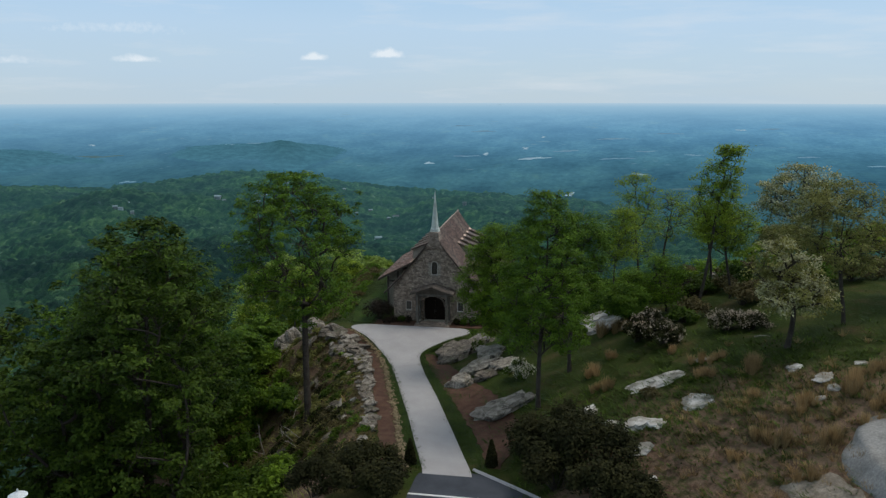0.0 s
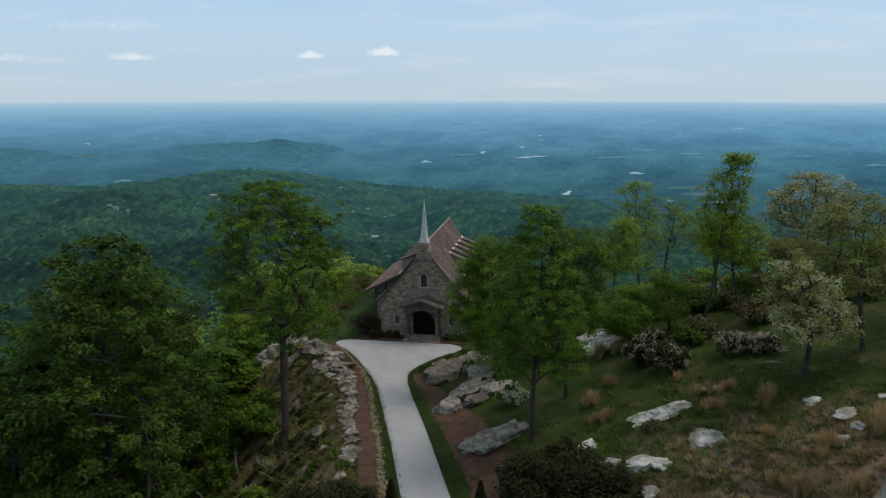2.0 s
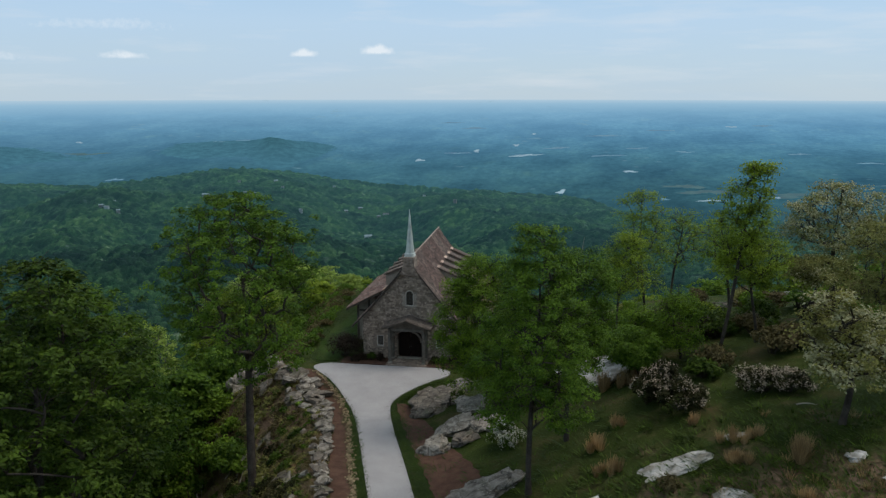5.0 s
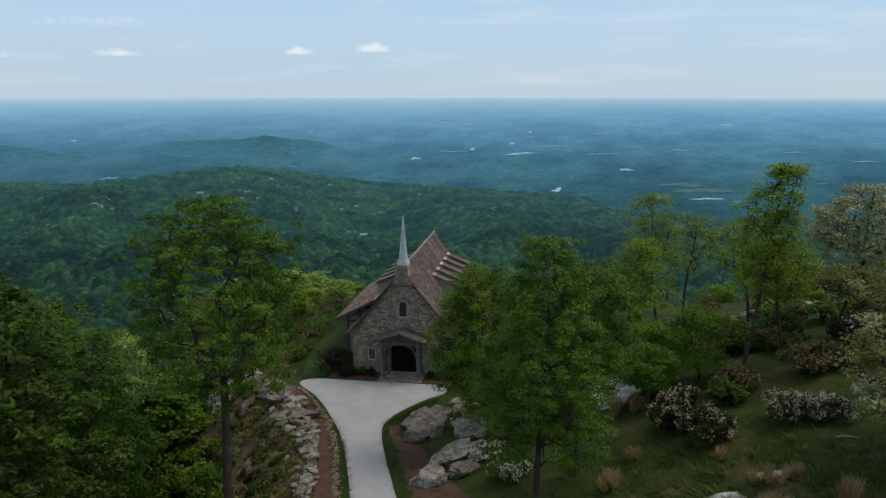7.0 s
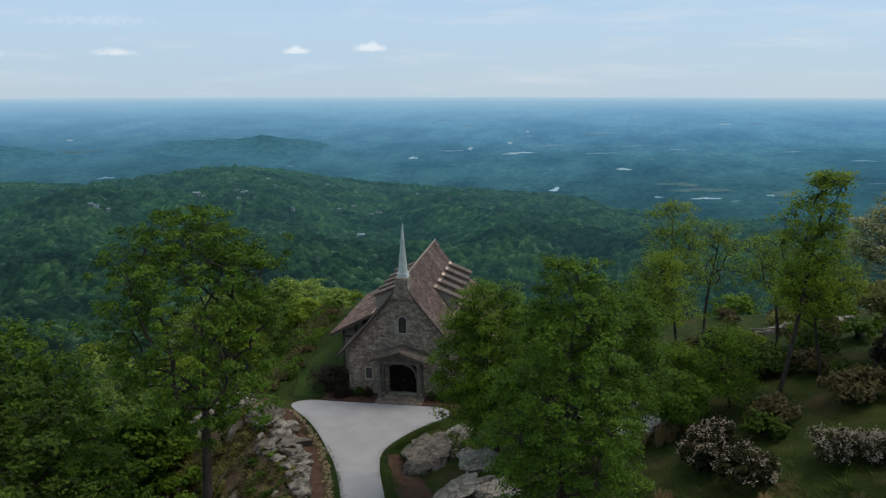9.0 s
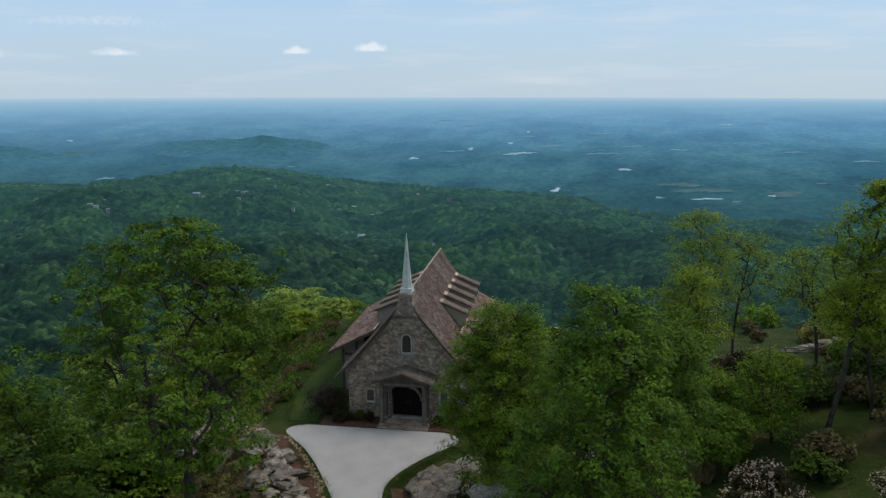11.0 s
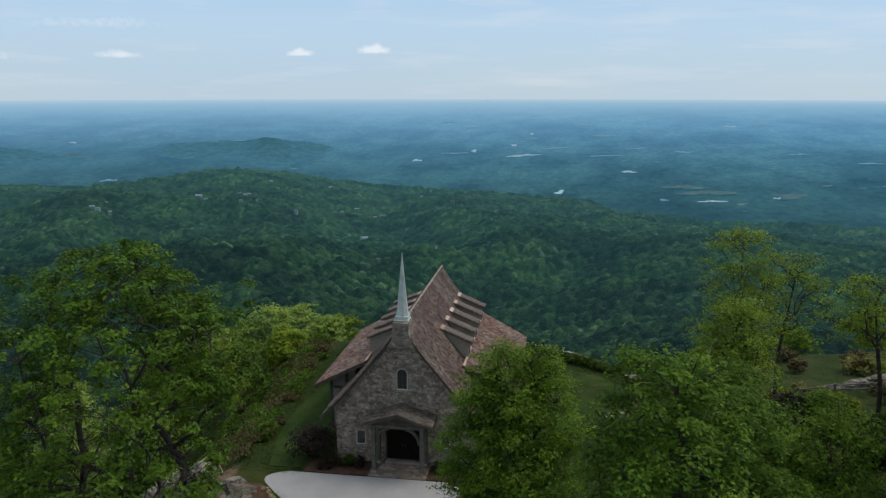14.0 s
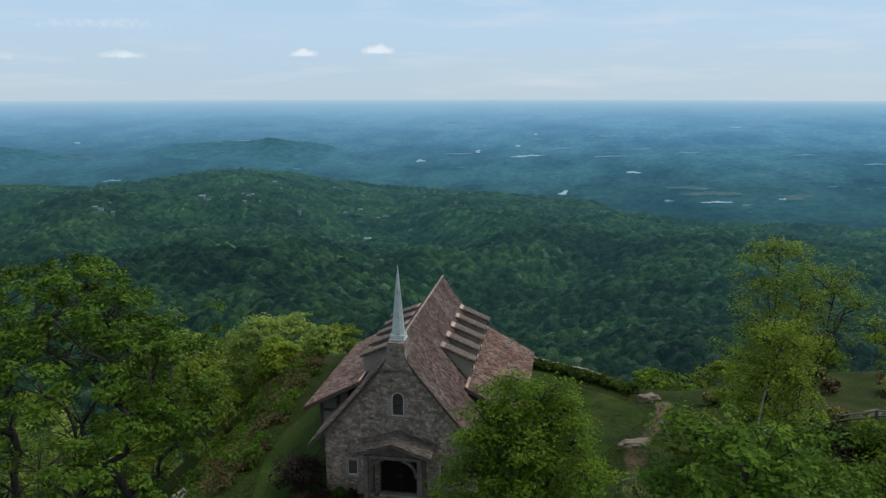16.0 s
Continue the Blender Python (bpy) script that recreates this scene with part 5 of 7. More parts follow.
for s in (-1, 1):
    part("door_handle", block(*sorted((s * 0.08, s * 0.12)), 0.35, 0.4, 1.0, 1.3, 0.008), M_POLE, chapel)

# porch
part("porch_floor", block(-2.0, 2.0, -2.3, 0.0, -0.3, 0.1, 0.015), M_STONE, chapel, "grey stone porch floor")
part("door_step", block(-1.2, 1.2, -0.35, 0.0, 0.1, 0.22, 0.012), M_DRESSED, chapel)
PORCH = [(0.0, 4.5), (0.5, 4.31), (1.2, 4.07), (1.8, 3.88), (2.42, 3.7)]
for s in (-1, 1):
    slab_over(PORCH, -2.05, 0.0, 0.12, "porch_roof_deck", M_ROOFDECK, s)
    shakes("porch_shake_roofing", PORCH, -2.1, 0.0, s, rng, 0.21, 0.18, material=M_SHAKE_GREY)
    hi = [(s * x, z - 0.01) for x, z in PORCH]
    lo = [(s * x, z - 0.17) for x, z in reversed(PORCH)]
    part("porch_barge_board", prism(hi + lo, -2.13, -2.06), M_TIMBER, chapel, "dark weathered barge board")
    for y in (-1.72, -0.3):
        post = part("porch_post", block(*sorted((s * 1.52, s * 1.8)), y - 0.14, y + 0.14, 0.1, 3.4, 0.025), M_PORCH, chapel, "dark grey weathered timber post")
        part("post_foot", block(*sorted((s * 1.5, s * 1.8)), y - 0.15, y + 0.15, 0.1, 0.3, 0.02), M_DRESSED, post)
    part("porch_beam", block(*sorted((s * 1.54, s * 1.76)), -1.95, 0.0, 3.4, 3.6, 0.015), M_PORCH, chapel)
    brace = [(s * (1.52 - 0.85 * (1 - math.cos(a))), 2.35 + 1.02 * math.sin(a)) for a in [i * math.pi / 2 / 7 for i in range(8)]]
    up = [(x, z + 0.0) for x, z in brace]
    dn = [(x + s * 0.0 - s * 0.13, z - 0.13) for x, z in brace]
    part("porch_brace", prism(up + dn[::-1], -1.8, -1.66), M_TIMBER, chapel, "curved dark timber brace")
part("porch_tie_beam", block(-1.8, 1.8, -1.84, -1.62, 3.36, 3.6, 0.015), M_PORCH, chapel)
part("porch_gable", prism([(-1.75, 3.6), (1.75, 3.6), (1.75, 3.72), (0, 4.3), (-1.75, 3.72)], -1.78, -1.7), M_TIMBER, chapel, "dark boarded porch gable")


# rubble blocks of the front, each its own
def rubble_front():
    rng3 = np.random.default_rng(17)
    pool = []
    for i in range(14):
        bm = bmesh.new()
        bmesh.ops.create_cube(bm, size=1.0)
        bmesh.ops.bevel(bm, geom=bm.edges[:], offset=0.16, segments=1, affect="EDGES")
        for v in bm.verts:
            v.co += Vector((rng3.normal() * 0.08, rng3.normal() * 0.06, rng3.normal() * 0.08))
        bmesh.ops.recalc_face_normals(bm, faces=bm.faces)
        me = bpy.data.meshes.new("stone")
        bm.to_mesh(me)
        bm.free()
        me.materials.append(M_STONEPIECE)
        pool.append(me)
    keep_out = [(w[0] - 0.14, w[1] + 0.14, w[2] - 0.14, w[3] + 0.16) for w in SMALL] + [(GABLE_WIN[0] - 0.4, GABLE_WIN[1] + 0.4, GABLE_WIN[2] - 0.14, GABLE_WIN[3] + 0.12), (DOORWAY[0] - 0.05, DOORWAY[1] + 0.05, -1, DOORWAY[3] + 0.05), (-2.5, 2.5, 3.5, 3.8), (-1.9, 1.9, 3.45, 4.1), (-0.9, 0.9, 3.5, 4.55)]
    z, placed, V, F = 0.14, 0, [], []
    while z < 8.6:
        hgt = rng3.uniform(0.1, 0.24)
        zc = z + hgt / 2
        half = BODY if zc + hgt < roof_z(BODY) - 0.25 else float(np.interp(-(z + hgt + 0.24), [-p[1] for p in SLOPE], [p[0] for p in SLOPE]))
        x = -half + rng3.uniform(0, 0.05)
        while x < half - 0.1:
            w = min(rng3.uniform(0.13, 0.3) * (1.6 if rng3.uniform() < 0.3 else 1), half - x)
            if w > 0.1 and not any(x + w > a and x < b and z + hgt > c and z < d for a, b, c, d in keep_out):
                m = pose(x + w / 2, 0.0, zc + rng3.normal() * 0.045, 0, rng3.normal() * 9, 0) @ Matrix.Diagonal((w * rng3.uniform(0.7, 1.15), rng3.uniform(0.02, 0.06), hgt * rng3.uniform(0.65, 1.4), 1))
                me = pool[placed % 14]
                if z < 3.4 and placed < 300:
                    ob = new("stone", me)
                    ob.matrix_world = m
                    under(ob, chapel)
                else:
                    k = sum(len(a) for a in V)
                    V.append(np.array([m @ v.co for v in me.vertices]))
                    for pl in me.polygons:
                        vs = [k + q for q in pl.vertices]
                        F += [(vs[0], vs[i], vs[i + 1]) for i in range(1, len(vs) - 1)]
                placed += 1
            x += w
        z += hgt
    tagged(part_np("rubble_facing", np.concatenate(V), np.array(F), M_STONEJOINED, chapel), kind="stuff")


rubble_front()

# ---- trees ----
def base(x, y):
    return (x, y, gz(x, y))


# tall tree by the left bank
tree("tree", base(-7.3, -22.8), 18.3, 6.3, 8.9, M_LEAF_OAK, M_BARK, "tall slender tree with fresh green spreading crown", 11, lean=(-4.0, 5.8), lobes=26, clumps=820, per=80, size=0.13, trunk=0.34, gap=0.06, clump_r=0.62, peak=0.56, fork=0.3, loose=0.25, hollow=0.72)
# dark old trees on the steep bank
tree("tree", base(-15.8, -35.0), 16.4, 7.0, 4.6, M_LEAF_DARK, M_BARK, "large shaded deciduous tree with dense deep green crown", 23, lobes=26, clumps=640, per=75, size=0.2, clump_r=0.85, trunk=0.48)
tree("tree", base(-22.6, -19.5), 11.6, 7.2, 9.0, M_LEAF_OAK, M_BARK, "broad green tree on the steep bank", 31, lobes=24, clumps=620, per=70, size=0.19, clump_r=0.85, trunk=0.4)
tree("tree", base(-20.0, -38.5), 9.0, 5.5, 4.5, M_LEAF_DARK, M_BARK, "broad dark green tree on the steep bank", 37, lobes=12, clumps=420, per=75, size=0.22, trunk=0.36)
tree("tree", base(-31.0, -16.0), 4.5, 6.0, 7.0, M_LEAF_DARK, M_BARK, "broad dark green tree low on the bank", 41, lobes=12, clumps=420, per=70, size=0.22, trunk=0.36)
for k, (x, y, top, r) in enumerate(((-22, -7, -0.3, 3.4), (-26.5, -13, 5.0, 5.0), (-29, -5, 1.0, 4.6), (-36, 3, -2.0, 5.5), (-38, -12, 3.0, 6.0), (-33, -30, 8.0, 6.0), (-44, -2, -5.0, 6.0), (-23, 3, -1.5, 3.2), (-29, -38, 8.5, 5.5))):
    b = base(x, y)
    tree("tree", b, max(top, b[2] + 5.0), r, max(1.0, (top - b[2]) * 0.25), M_LEAF_OAK if y > -20 else M_LEAF_DARK, M_BARK, "broad green tree low on the steep bank", 130 + k, lobes=12, clumps=330, per=45, size=0.24, trunk=0.26, group="trees on the steep bank")
# beside the chapel and the boulders
tree("tree", base(9.2, -14.0), 13.7, 3.6, 1.6, M_LEAF, M_BARK, "dense rounded fresh green tree beside the chapel", 52, lobes=30, clumps=690, per=110, size=0.092, trunk=0.2, gap=0.1, squash=0.72)
tree("tree", base(13.1, -30.3), 18.7, 4.3, 4.2, M_LEAF_OAK, M_BARK, "leafy green tree with slender bare lower trunk", 61, lean=(-0.7, 0.6), squash=0.55, lobes=26, clumps=620, per=110, size=0.09, trunk=0.18, gap=0.12, clump_r=0.55)
tree("tree", base(15.3, -24.2), 16.4, 2.6, 4.6, M_LEAF_OAK, M_BARK, "slim open green tree with thin trunk", 67, lobes=18, clumps=320, per=100, size=0.092, trunk=0.17, gap=0.15)
# along the far rim
tree("tree", base(22.6, 0.2), 17.2, 2.6, 3.8, M_LEAF_YELLOW, M_BARK, "sparse yellow-green tree with thin upright limbs", 71, lobes=18, clumps=260, per=60, size=0.1, trunk=0.13, gap=0.36, clump_r=0.75)
tree("tree", base(25.3, 3.0), 15.0, 2.4, 5.5, M_LEAF_YELLOW, M_BARK, "thin half-bare tree on the rim", 73, lobes=11, clumps=90, per=38, size=0.1, trunk=0.13, gap=0.45, clump_r=0.8)
tree("tree", base(19.6, -8.0), 14.6, 2.3, 4.5, M_LEAF_YELLOW, M_BARK, "young bushy yellow-green tree on the rim", 79, squash=0.7, lobes=16, clumps=260, per=60, size=0.1, trunk=0.1, gap=0.45, clump_r=0.75)
tree("tree", base(29.3, -3.0), 15.2, 3.1, 5.0, M_LEAF_YELLOW, M_BARK, "open yellow-green tree with crooked limbs", 83, lobes=14, clumps=140, per=50, size=0.1, trunk=0.14, gap=0.4, clump_r=0.8)
tree("tree", base(26.4, -14.5), 21.2, 2.0, 6.0, M_LEAF_YELLOW, M_BARK, "tall leaning tree with narrow yellow-green crown", 89, lean=(2.9, 0.4), lobes=18, clumps=340, per=62, size=0.105, trunk=0.15, gap=0.38, clump_r=0.65)
tree("tree", base(29.5, -12.6), 15.8, 2.3, 4.2, M_LEAF_YELLOW, M_BARK, "slim yellow-green tree beside a taller leaning one", 90, lobes=14, clumps=210, per=48, size=0.105, trunk=0.12, gap=0.38, clump_r=0.75)
tree("tree", base(37.0, -6.5), 18.8, 3.9, 5.0, M_LEAF_OLIVE, M_BARK, "large tree with sparse olive leaves and pale blossom", 97, lobes=19, clumps=420, per=46, size=0.115, trunk=0.18, gap=0.35, clump_r=0.7, second=(M_CREAM, 0.6))
tree("tree", base(33.5, -10.5), 13.5, 2.8, 3.5, M_LEAF_OLIVE, M_BARK, "small tree with olive-brown spring leaves", 99, lobes=10, clumps=240, per=50, size=0.12, trunk=0.12, gap=0.3, second=(M_CREAM, 0.15))
tree("tree", base(35.0, -25.5), 19.2, 3.6, 4.0, M_LEAF_OLIVE, M_BARK, "open tree with olive-brown spring leaves", 103, gap=0.38, clump_r=0.7, lobes=18, clumps=420, per=60, size=0.115, trunk=0.16)
tree("tree", base(42.5, -20.5), 18.5, 3.8, 4.0, M_LEAF_OLIVE, M_BARK, "dense tree with olive-green spring leaves", 105, gap=0.3, lobes=13, clumps=380, per=50, size=0.18, trunk=0.24)
tree("tree", base(30.0, -30.0), 15.9, 2.8, 2.6, M_LEAF_OLIVE, M_BARK, "small tree covered in cream blossom", 107, lean=(-0.8, 0), lobes=13, clumps=300, per=58, size=0.12, trunk=0.2, gap=0.42, clump_r=0.6, squash=0.62, peak=0.4, second=(M_CREAM, 0.62))
tree("tree", base(23.8, -14.1), 11.6, 2.2, 0.9, M_LEAF, M_BARK, "young bushy green tree", 109, lobes=14, clumps=270, per=52, size=0.105, clump_r=0.75, trunk=0.1, gap=0.5, squash=0.7)
tree("tree", base(20.6, -12.4), 9.8, 2.1, 0.8, M_LEAF, M_BARK, "young bushy green tree", 113, lobes=14, clumps=230, per=52, size=0.105, trunk=0.08, gap=0.5, clump_r=0.75, squash=0.7)
tree("tree", base(20.6, -16.6), 9.0, 1.6, 1.2, M_LEAF_OAK, M_BARK, "leafy green tree behind the boulders", 115, lobes=13, clumps=380, per=90, size=0.115, gap=0.15, trunk=0.15)

tree("tree", base(16.2, -8.2), 6.6, 2.1, 0.7, M_LEAF, M_BARK, "young bushy green tree", 116, lobes=12, clumps=220, per=60, size=0.12, trunk=0.08, gap=0.5, squash=0.7)
# bright young trees on the slope behind the chapel
rng = np.random.default_rng(77)
for k, (x, y, top, r) in enumerate(((-31.4, 24, -0.3, 4.2), (-31.6, 31, -0.9, 4.2), (-26.5, 26, 1.5, 3.6), (-27.5, 34.5, -1.2, 3.8), (-21.6, 30, 1.8, 3.4), (-21.5, 38, -0.2, 3.6), (-17.5, 44, -3.0, 3.6), (-20.2, 52, -6.6, 4.0), (-29.9, 46, -5.5, 4.4), (-22.3, 20, 0.5, 2.6), (-24, 60, -9.5, 4.6), (-38, 16, -4.0, 4.6), (-28, 12, -2.5, 3.6), (-40, 40, -6.0, 5.0), (-13.5, 52, -7.5, 3.6), (-45, 27, -6.5, 5.0), (-36, 56, -10, 5.0), (-16.4, 34, -0.4, 2.6), (-18.8, 26, 0.6, 2.2))):
    b = base(x, y)
    tree("tree", b, max(top, b[2] + 4.0), r, max(1.0, (top - b[2]) * 0.3), M_LEAF_SPRING if k % 3 else M_LEAF_YELLOW, M_PALEBARK, "bright spring-green young tree on the slope", 200 + k, lobes=11, clumps=240, per=42, size=0.19, trunk=0.13, group="young trees on the slope")
for k, (x, y, top, r) in enumerate(((20, 28, -1.0, 3.0), (27, 31, -1.0, 3.4), (34, 31, 1.5, 3.4), (41, 27, 5.0, 3.6), (46, 14, 9.0, 3.8), (47, 2, 12.0, 4.2), (50, -10, 14.0, 4.2), (13, 33, -7, 3.2))):
    b = base(x, y)
    tree("tree", b, max(top, b[2] + 4.0), r, 1.2, M_LEAF_YELLOW if k % 2 else M_LEAF, M_BARK, "yellow-green tree below the rim", 240 + k, lobes=10, clumps=180, per=42, size=0.2, trunk=0.14, gap=0.15, group="trees below the rim")

# ---- shrubs ----
for k in range(58):
    y = rng.uniform(-44, -2)
    e = float(np.interp(y, [-46, -28, -18, -9, -5, 0], [0.5, -2.5, -5.2, -10.5, -15, -14]))
    x = e - abs(rng.normal()) * 9 - (3.5 if k % 3 else 1.0)
    r = rng.uniform(0.9, 2.2) if k % 3 else rng.uniform(0.5, 0.9)
    mt = (M_LEAF_OLIVE, M_LEAF, M_LEAF_OAK)[k % 3]
    shrub("shrub", base(x, y), r, r * rng.uniform(1.0, 1.6), mt, "green undergrowth shrub on the steep bank", 300 + k, int(1200 * r), 0.17, group="undergrowth on the bank")
plants = []
for k in range(110):
    y = rng.uniform(-36, -3)
    e = float(np.interp(y, [-46, -28, -18, -9, -5, 0], [-0.8, -2.2, -5.4, -10.4, -13.6, -13]))
    r = rng.uniform(0.35, 0.85)
    plants.append((e - rng.uniform(0, 9), y, r, r * rng.uniform(0.8, 1.3), k % 4))
for k in range(70):
    y = rng.uniform(-36, -17)
    e = float(np.interp(y, [-46, -28, -18, -9, -5, 0], [-0.8, -2.2, -5.4, -10.4, -13.6, -13]))
    r = rng.uniform(0.4, 0.8)
    plants.append((e - rng.uniform(0.5, 6.5), y, r, r * rng.uniform(0.9, 1.3), 4 if k % 3 else 2))
scrub_bed("brush", plants, [M_LEAF_OLIVE, M_LEAF_RUST, M_LEAF_DARK, M_LEAF_RUST, M_LEAF_EVERGREEN], "low brown and green brush on the rocky bank", "brush", 800)
for k, (x, y, r, h) in enumerate(((-20, -43, 3.0, 4.2), (-13, -44, 3.0, 3.8), (-25, -34, 3.2, 4.5), (-9.5, -33, 2.2, 3.0), (-28, -25, 3.4, 4.5), (-18.5, -26, 2.8, 3.8), (-6, -37, 2.2, 2.8), (-33, -30, 3.5, 5.0), (-7.2, -31.5, 1.8, 2.2), (-4.4, -40.0, 1.6, 1.6))):
    shrub("shrub", base(x, y), r, h, M_LEAF_DARK, "large dark green undergrowth shrub", 380 + k, 5200, 0.19, group="undergrowth on the bank")
for k, (x, y, r, h) in enumerate(((-17, -12, 2.2, 3.4), (-19.5, -17, 2.6, 4.0), (-15.5, -18.5, 2.0, 3.0), (-22, -9, 2.6, 4.0), (-18.5, -5.5, 2.2, 3.4), (-13.0, -13.5, 1.5, 2.2), (-25, -20, 3.0, 4.6), (-21, -2, 2.4, 3.6), (-17.5, -23, 2.4, 3.4), (-12.5, -27, 2.2, 3.0))):
    shrub("shrub", base(x, y), r, h, (M_LEAF_OAK, M_LEAF, M_LEAF_OAK)[k % 3], "tall leafy undergrowth shrub on the steep bank", 390 + k, 4200, 0.16, group="undergrowth on the bank")
# dark evergreens by the road
for k, (x, y, r, h) in enumerate(((3.2, -40.6, 1.9, 2.2), (1.0, -39.6, 2.1, 2.5), (4.7, -43.0, 1.7, 1.9), (2.4, -42.6, 2.0, 2.4), (0.0, -42.2, 1.9, 2.4))):
    shrub("shrub", base(x, y), r, h, M_LEAF_EVERGREEN, "dark evergreen rhododendron by the road", 400 + k, 9000, 0.1, group="evergreens by the road")
for k, (x, y, r, h) in enumerate(((13.4, -38.4, 2.0, 3.0), (15.7, -39.2, 2.3, 3.5), (12.9, -36.6, 1.7, 2.6), (17.6, -40.4, 2.0, 3.0), (14.7, -41.2, 2.1, 2.9), (17.2, -42.8, 2.1, 2.8), (15.4, -36.9, 1.8, 2.8), (18.9, -43.4, 1.7, 2.3))):
    shrub("shrub", base(x, y), r, h, M_LEAF_EVERGREEN, "dark evergreen rhododendron by the road", 410 + k, 9000, 0.1, group="evergreens by the road")
# flowering shrubs
for k, (x, y, r, h) in enumerate(((27.4, -23.2, 1.9, 1.7), (29.0, -23.4, 1.5, 1.5))):
    shrub("flowering_shrub", base(x, y), r, h, M_LEAF_EVERGREEN, "low rounded shrub covered in pinkish-white flowers", 420 + k, 5200, 0.12, (M_BLOSSOM, -0.1), group="flowering shrubs")
for k, (x, y, r, h) in enumerate(((20.6, -22.0, 1.5, 2.3), (22.4, -24.3, 1.6, 2.0), (21.6, -21.0, 1.5, 2.2))):
    shrub("flowering_shrub", base(x, y), r, h, M_LEAF_EVERGREEN, "dark shrub with scattered pinkish-white flowers", 430 + k, 4800, 0.12, (M_BLOSSOM, 0.1), group="flowering shrubs")
shrub("flowering_shrub", base(11.1, -22.6), 1.35, 1.7, M_LEAF_DARK, "small shrub with white flower clusters among boulders", 440, 4200, 0.11, (M_PALEBLOOM, -0.25), group="flowering shrubs")
shrub("flowering_shrub", base(6.6, -12.4), 0.9, 1.2, M_LEAF_DARK, "small shrub with white flowers on a boulder", 441, 1800, 0.1, (M_BLOSSOM, 0.0), group="flowering shrubs")
for k, (x, y, r, h, mt) in enumerate(((24.6, -19.0, 1.3, 1.4, M_LEAF_DARK), (25.6, -17.4, 1.5, 1.7, M_LEAF_RUST), (29.8, -16.0, 1.7, 2.2, M_LEAF_RUST), (31.5, -15.4, 1.6, 2.0, M_LEAF_RUST), (22.5, -6.0, 1.6, 1.8, M_LEAF_RUST), (17.5, -8.5, 1.2, 1.5, M_LEAF_DARK), (27.4, -9.2, 1.5, 1.7, M_LEAF_DARK), (24, -2.0, 1.4, 1.6, M_LEAF_RUST), (34.4, -15.8, 1.7, 2.2, M_LEAF_RUST), (24.7, -2.6, 1.7, 2.6, M_LEAF_MAROON), (19.3, -10.4, 1.2, 1.5, M_LEAF), (13.8, -14.4, 1.2, 1.6, M_LEAF_DARK), (15.8, -15.2, 1.1, 1.4, M_LEAF))):
    shrub("shrub", base(x, y), r, h, mt, "dark brown-leaved shrub under the trees" if mt in (M_LEAF_RUST, M_LEAF_MAROON) else "green shrub under the trees", 450 + k, int(2400 * r), 0.13, group="shrubs under the trees")
for k in range(28):
    x, y = rng.uniform(17, 46), rng.uniform(-9, 20)
    r = rng.uniform(0.7, 1.6)
    mt = (M_LEAF_RUST, M_LEAF_OLIVE, M_LEAF, M_LEAF_RUST, M_LEAF_YELLOW)[k % 5]
    shrub("shrub", base(x, y), r, r * rng.uniform(0.9, 1.5), mt, "brownish spring scrub near the rim" if k % 5 in (0, 1, 3) else "fresh green scrub near the rim", 700 + k, int(1700 * r), 0.14, group="scrub near the rim")
for k in range(24):
    x, y = rng.uniform(21, 44), rng.uniform(-13, 1)
    if 25 < x < 31 and y < -5:
        continue
    r = rng.uniform(1.0, 1.8)
    shrub("shrub", base(x, y), r, r * rng.uniform(1.0, 1.5), (M_LEAF_DARK, M_LEAF_RUST, M_LEAF_OAK, M_LEAF_RUST)[k % 4], "dense understorey shrub below the rim trees", 900 + k, int(2000 * r), 0.13, group="understorey below the rim trees")
for k, (x, y, r, h, mt) in enumerate(((20.1, -2.8, 1.8, 2.8, M_LEAF), (21.6, -4.6, 1.6, 2.4, M_LEAF_OAK), (24.4, -9.4, 1.6, 1.8, M_LEAF_RUST), (23.0, 1.5, 1.7, 2.0, M_LEAF_RUST), (26.2, -3.0, 1.7, 2.6, M_LEAF_OAK), (28.2, -7.4, 1.7, 2.0, M_LEAF_DARK), (26.6, -8.6, 1.4, 1.6, M_LEAF_MAROON), (29.8, -9.6, 1.5, 1.6, M_LEAF_RUST), (31.4, -5.0, 1.8, 2.2, M_LEAF_DARK), (31.0, -12.6, 1.5, 1.6, M_LEAF_DARK), (33.8, -11.8, 1.6, 2.0, M_LEAF_MAROON), (18.0, -5.6, 1.5, 2.2, M_LEAF), (19.4, -13.0, 1.4, 2.0, M_LEAF_OAK))):
    shrub("shrub", base(x, y), r, h, mt, "dark twiggy brush between the rim trees" if mt in (M_LEAF_RUST, M_LEAF_MAROON) else "leafy green bush between the rim trees", 930 + k, int(2300 * r), 0.12, group="brush between the rim trees")
# planting along the chapel front
shrub("shrub", base(-6.5, -0.1), 1.9, 2.4, M_LEAF_MAROON, "dark maroon-brown bush by the chapel corner", 470, 9500, 0.085)
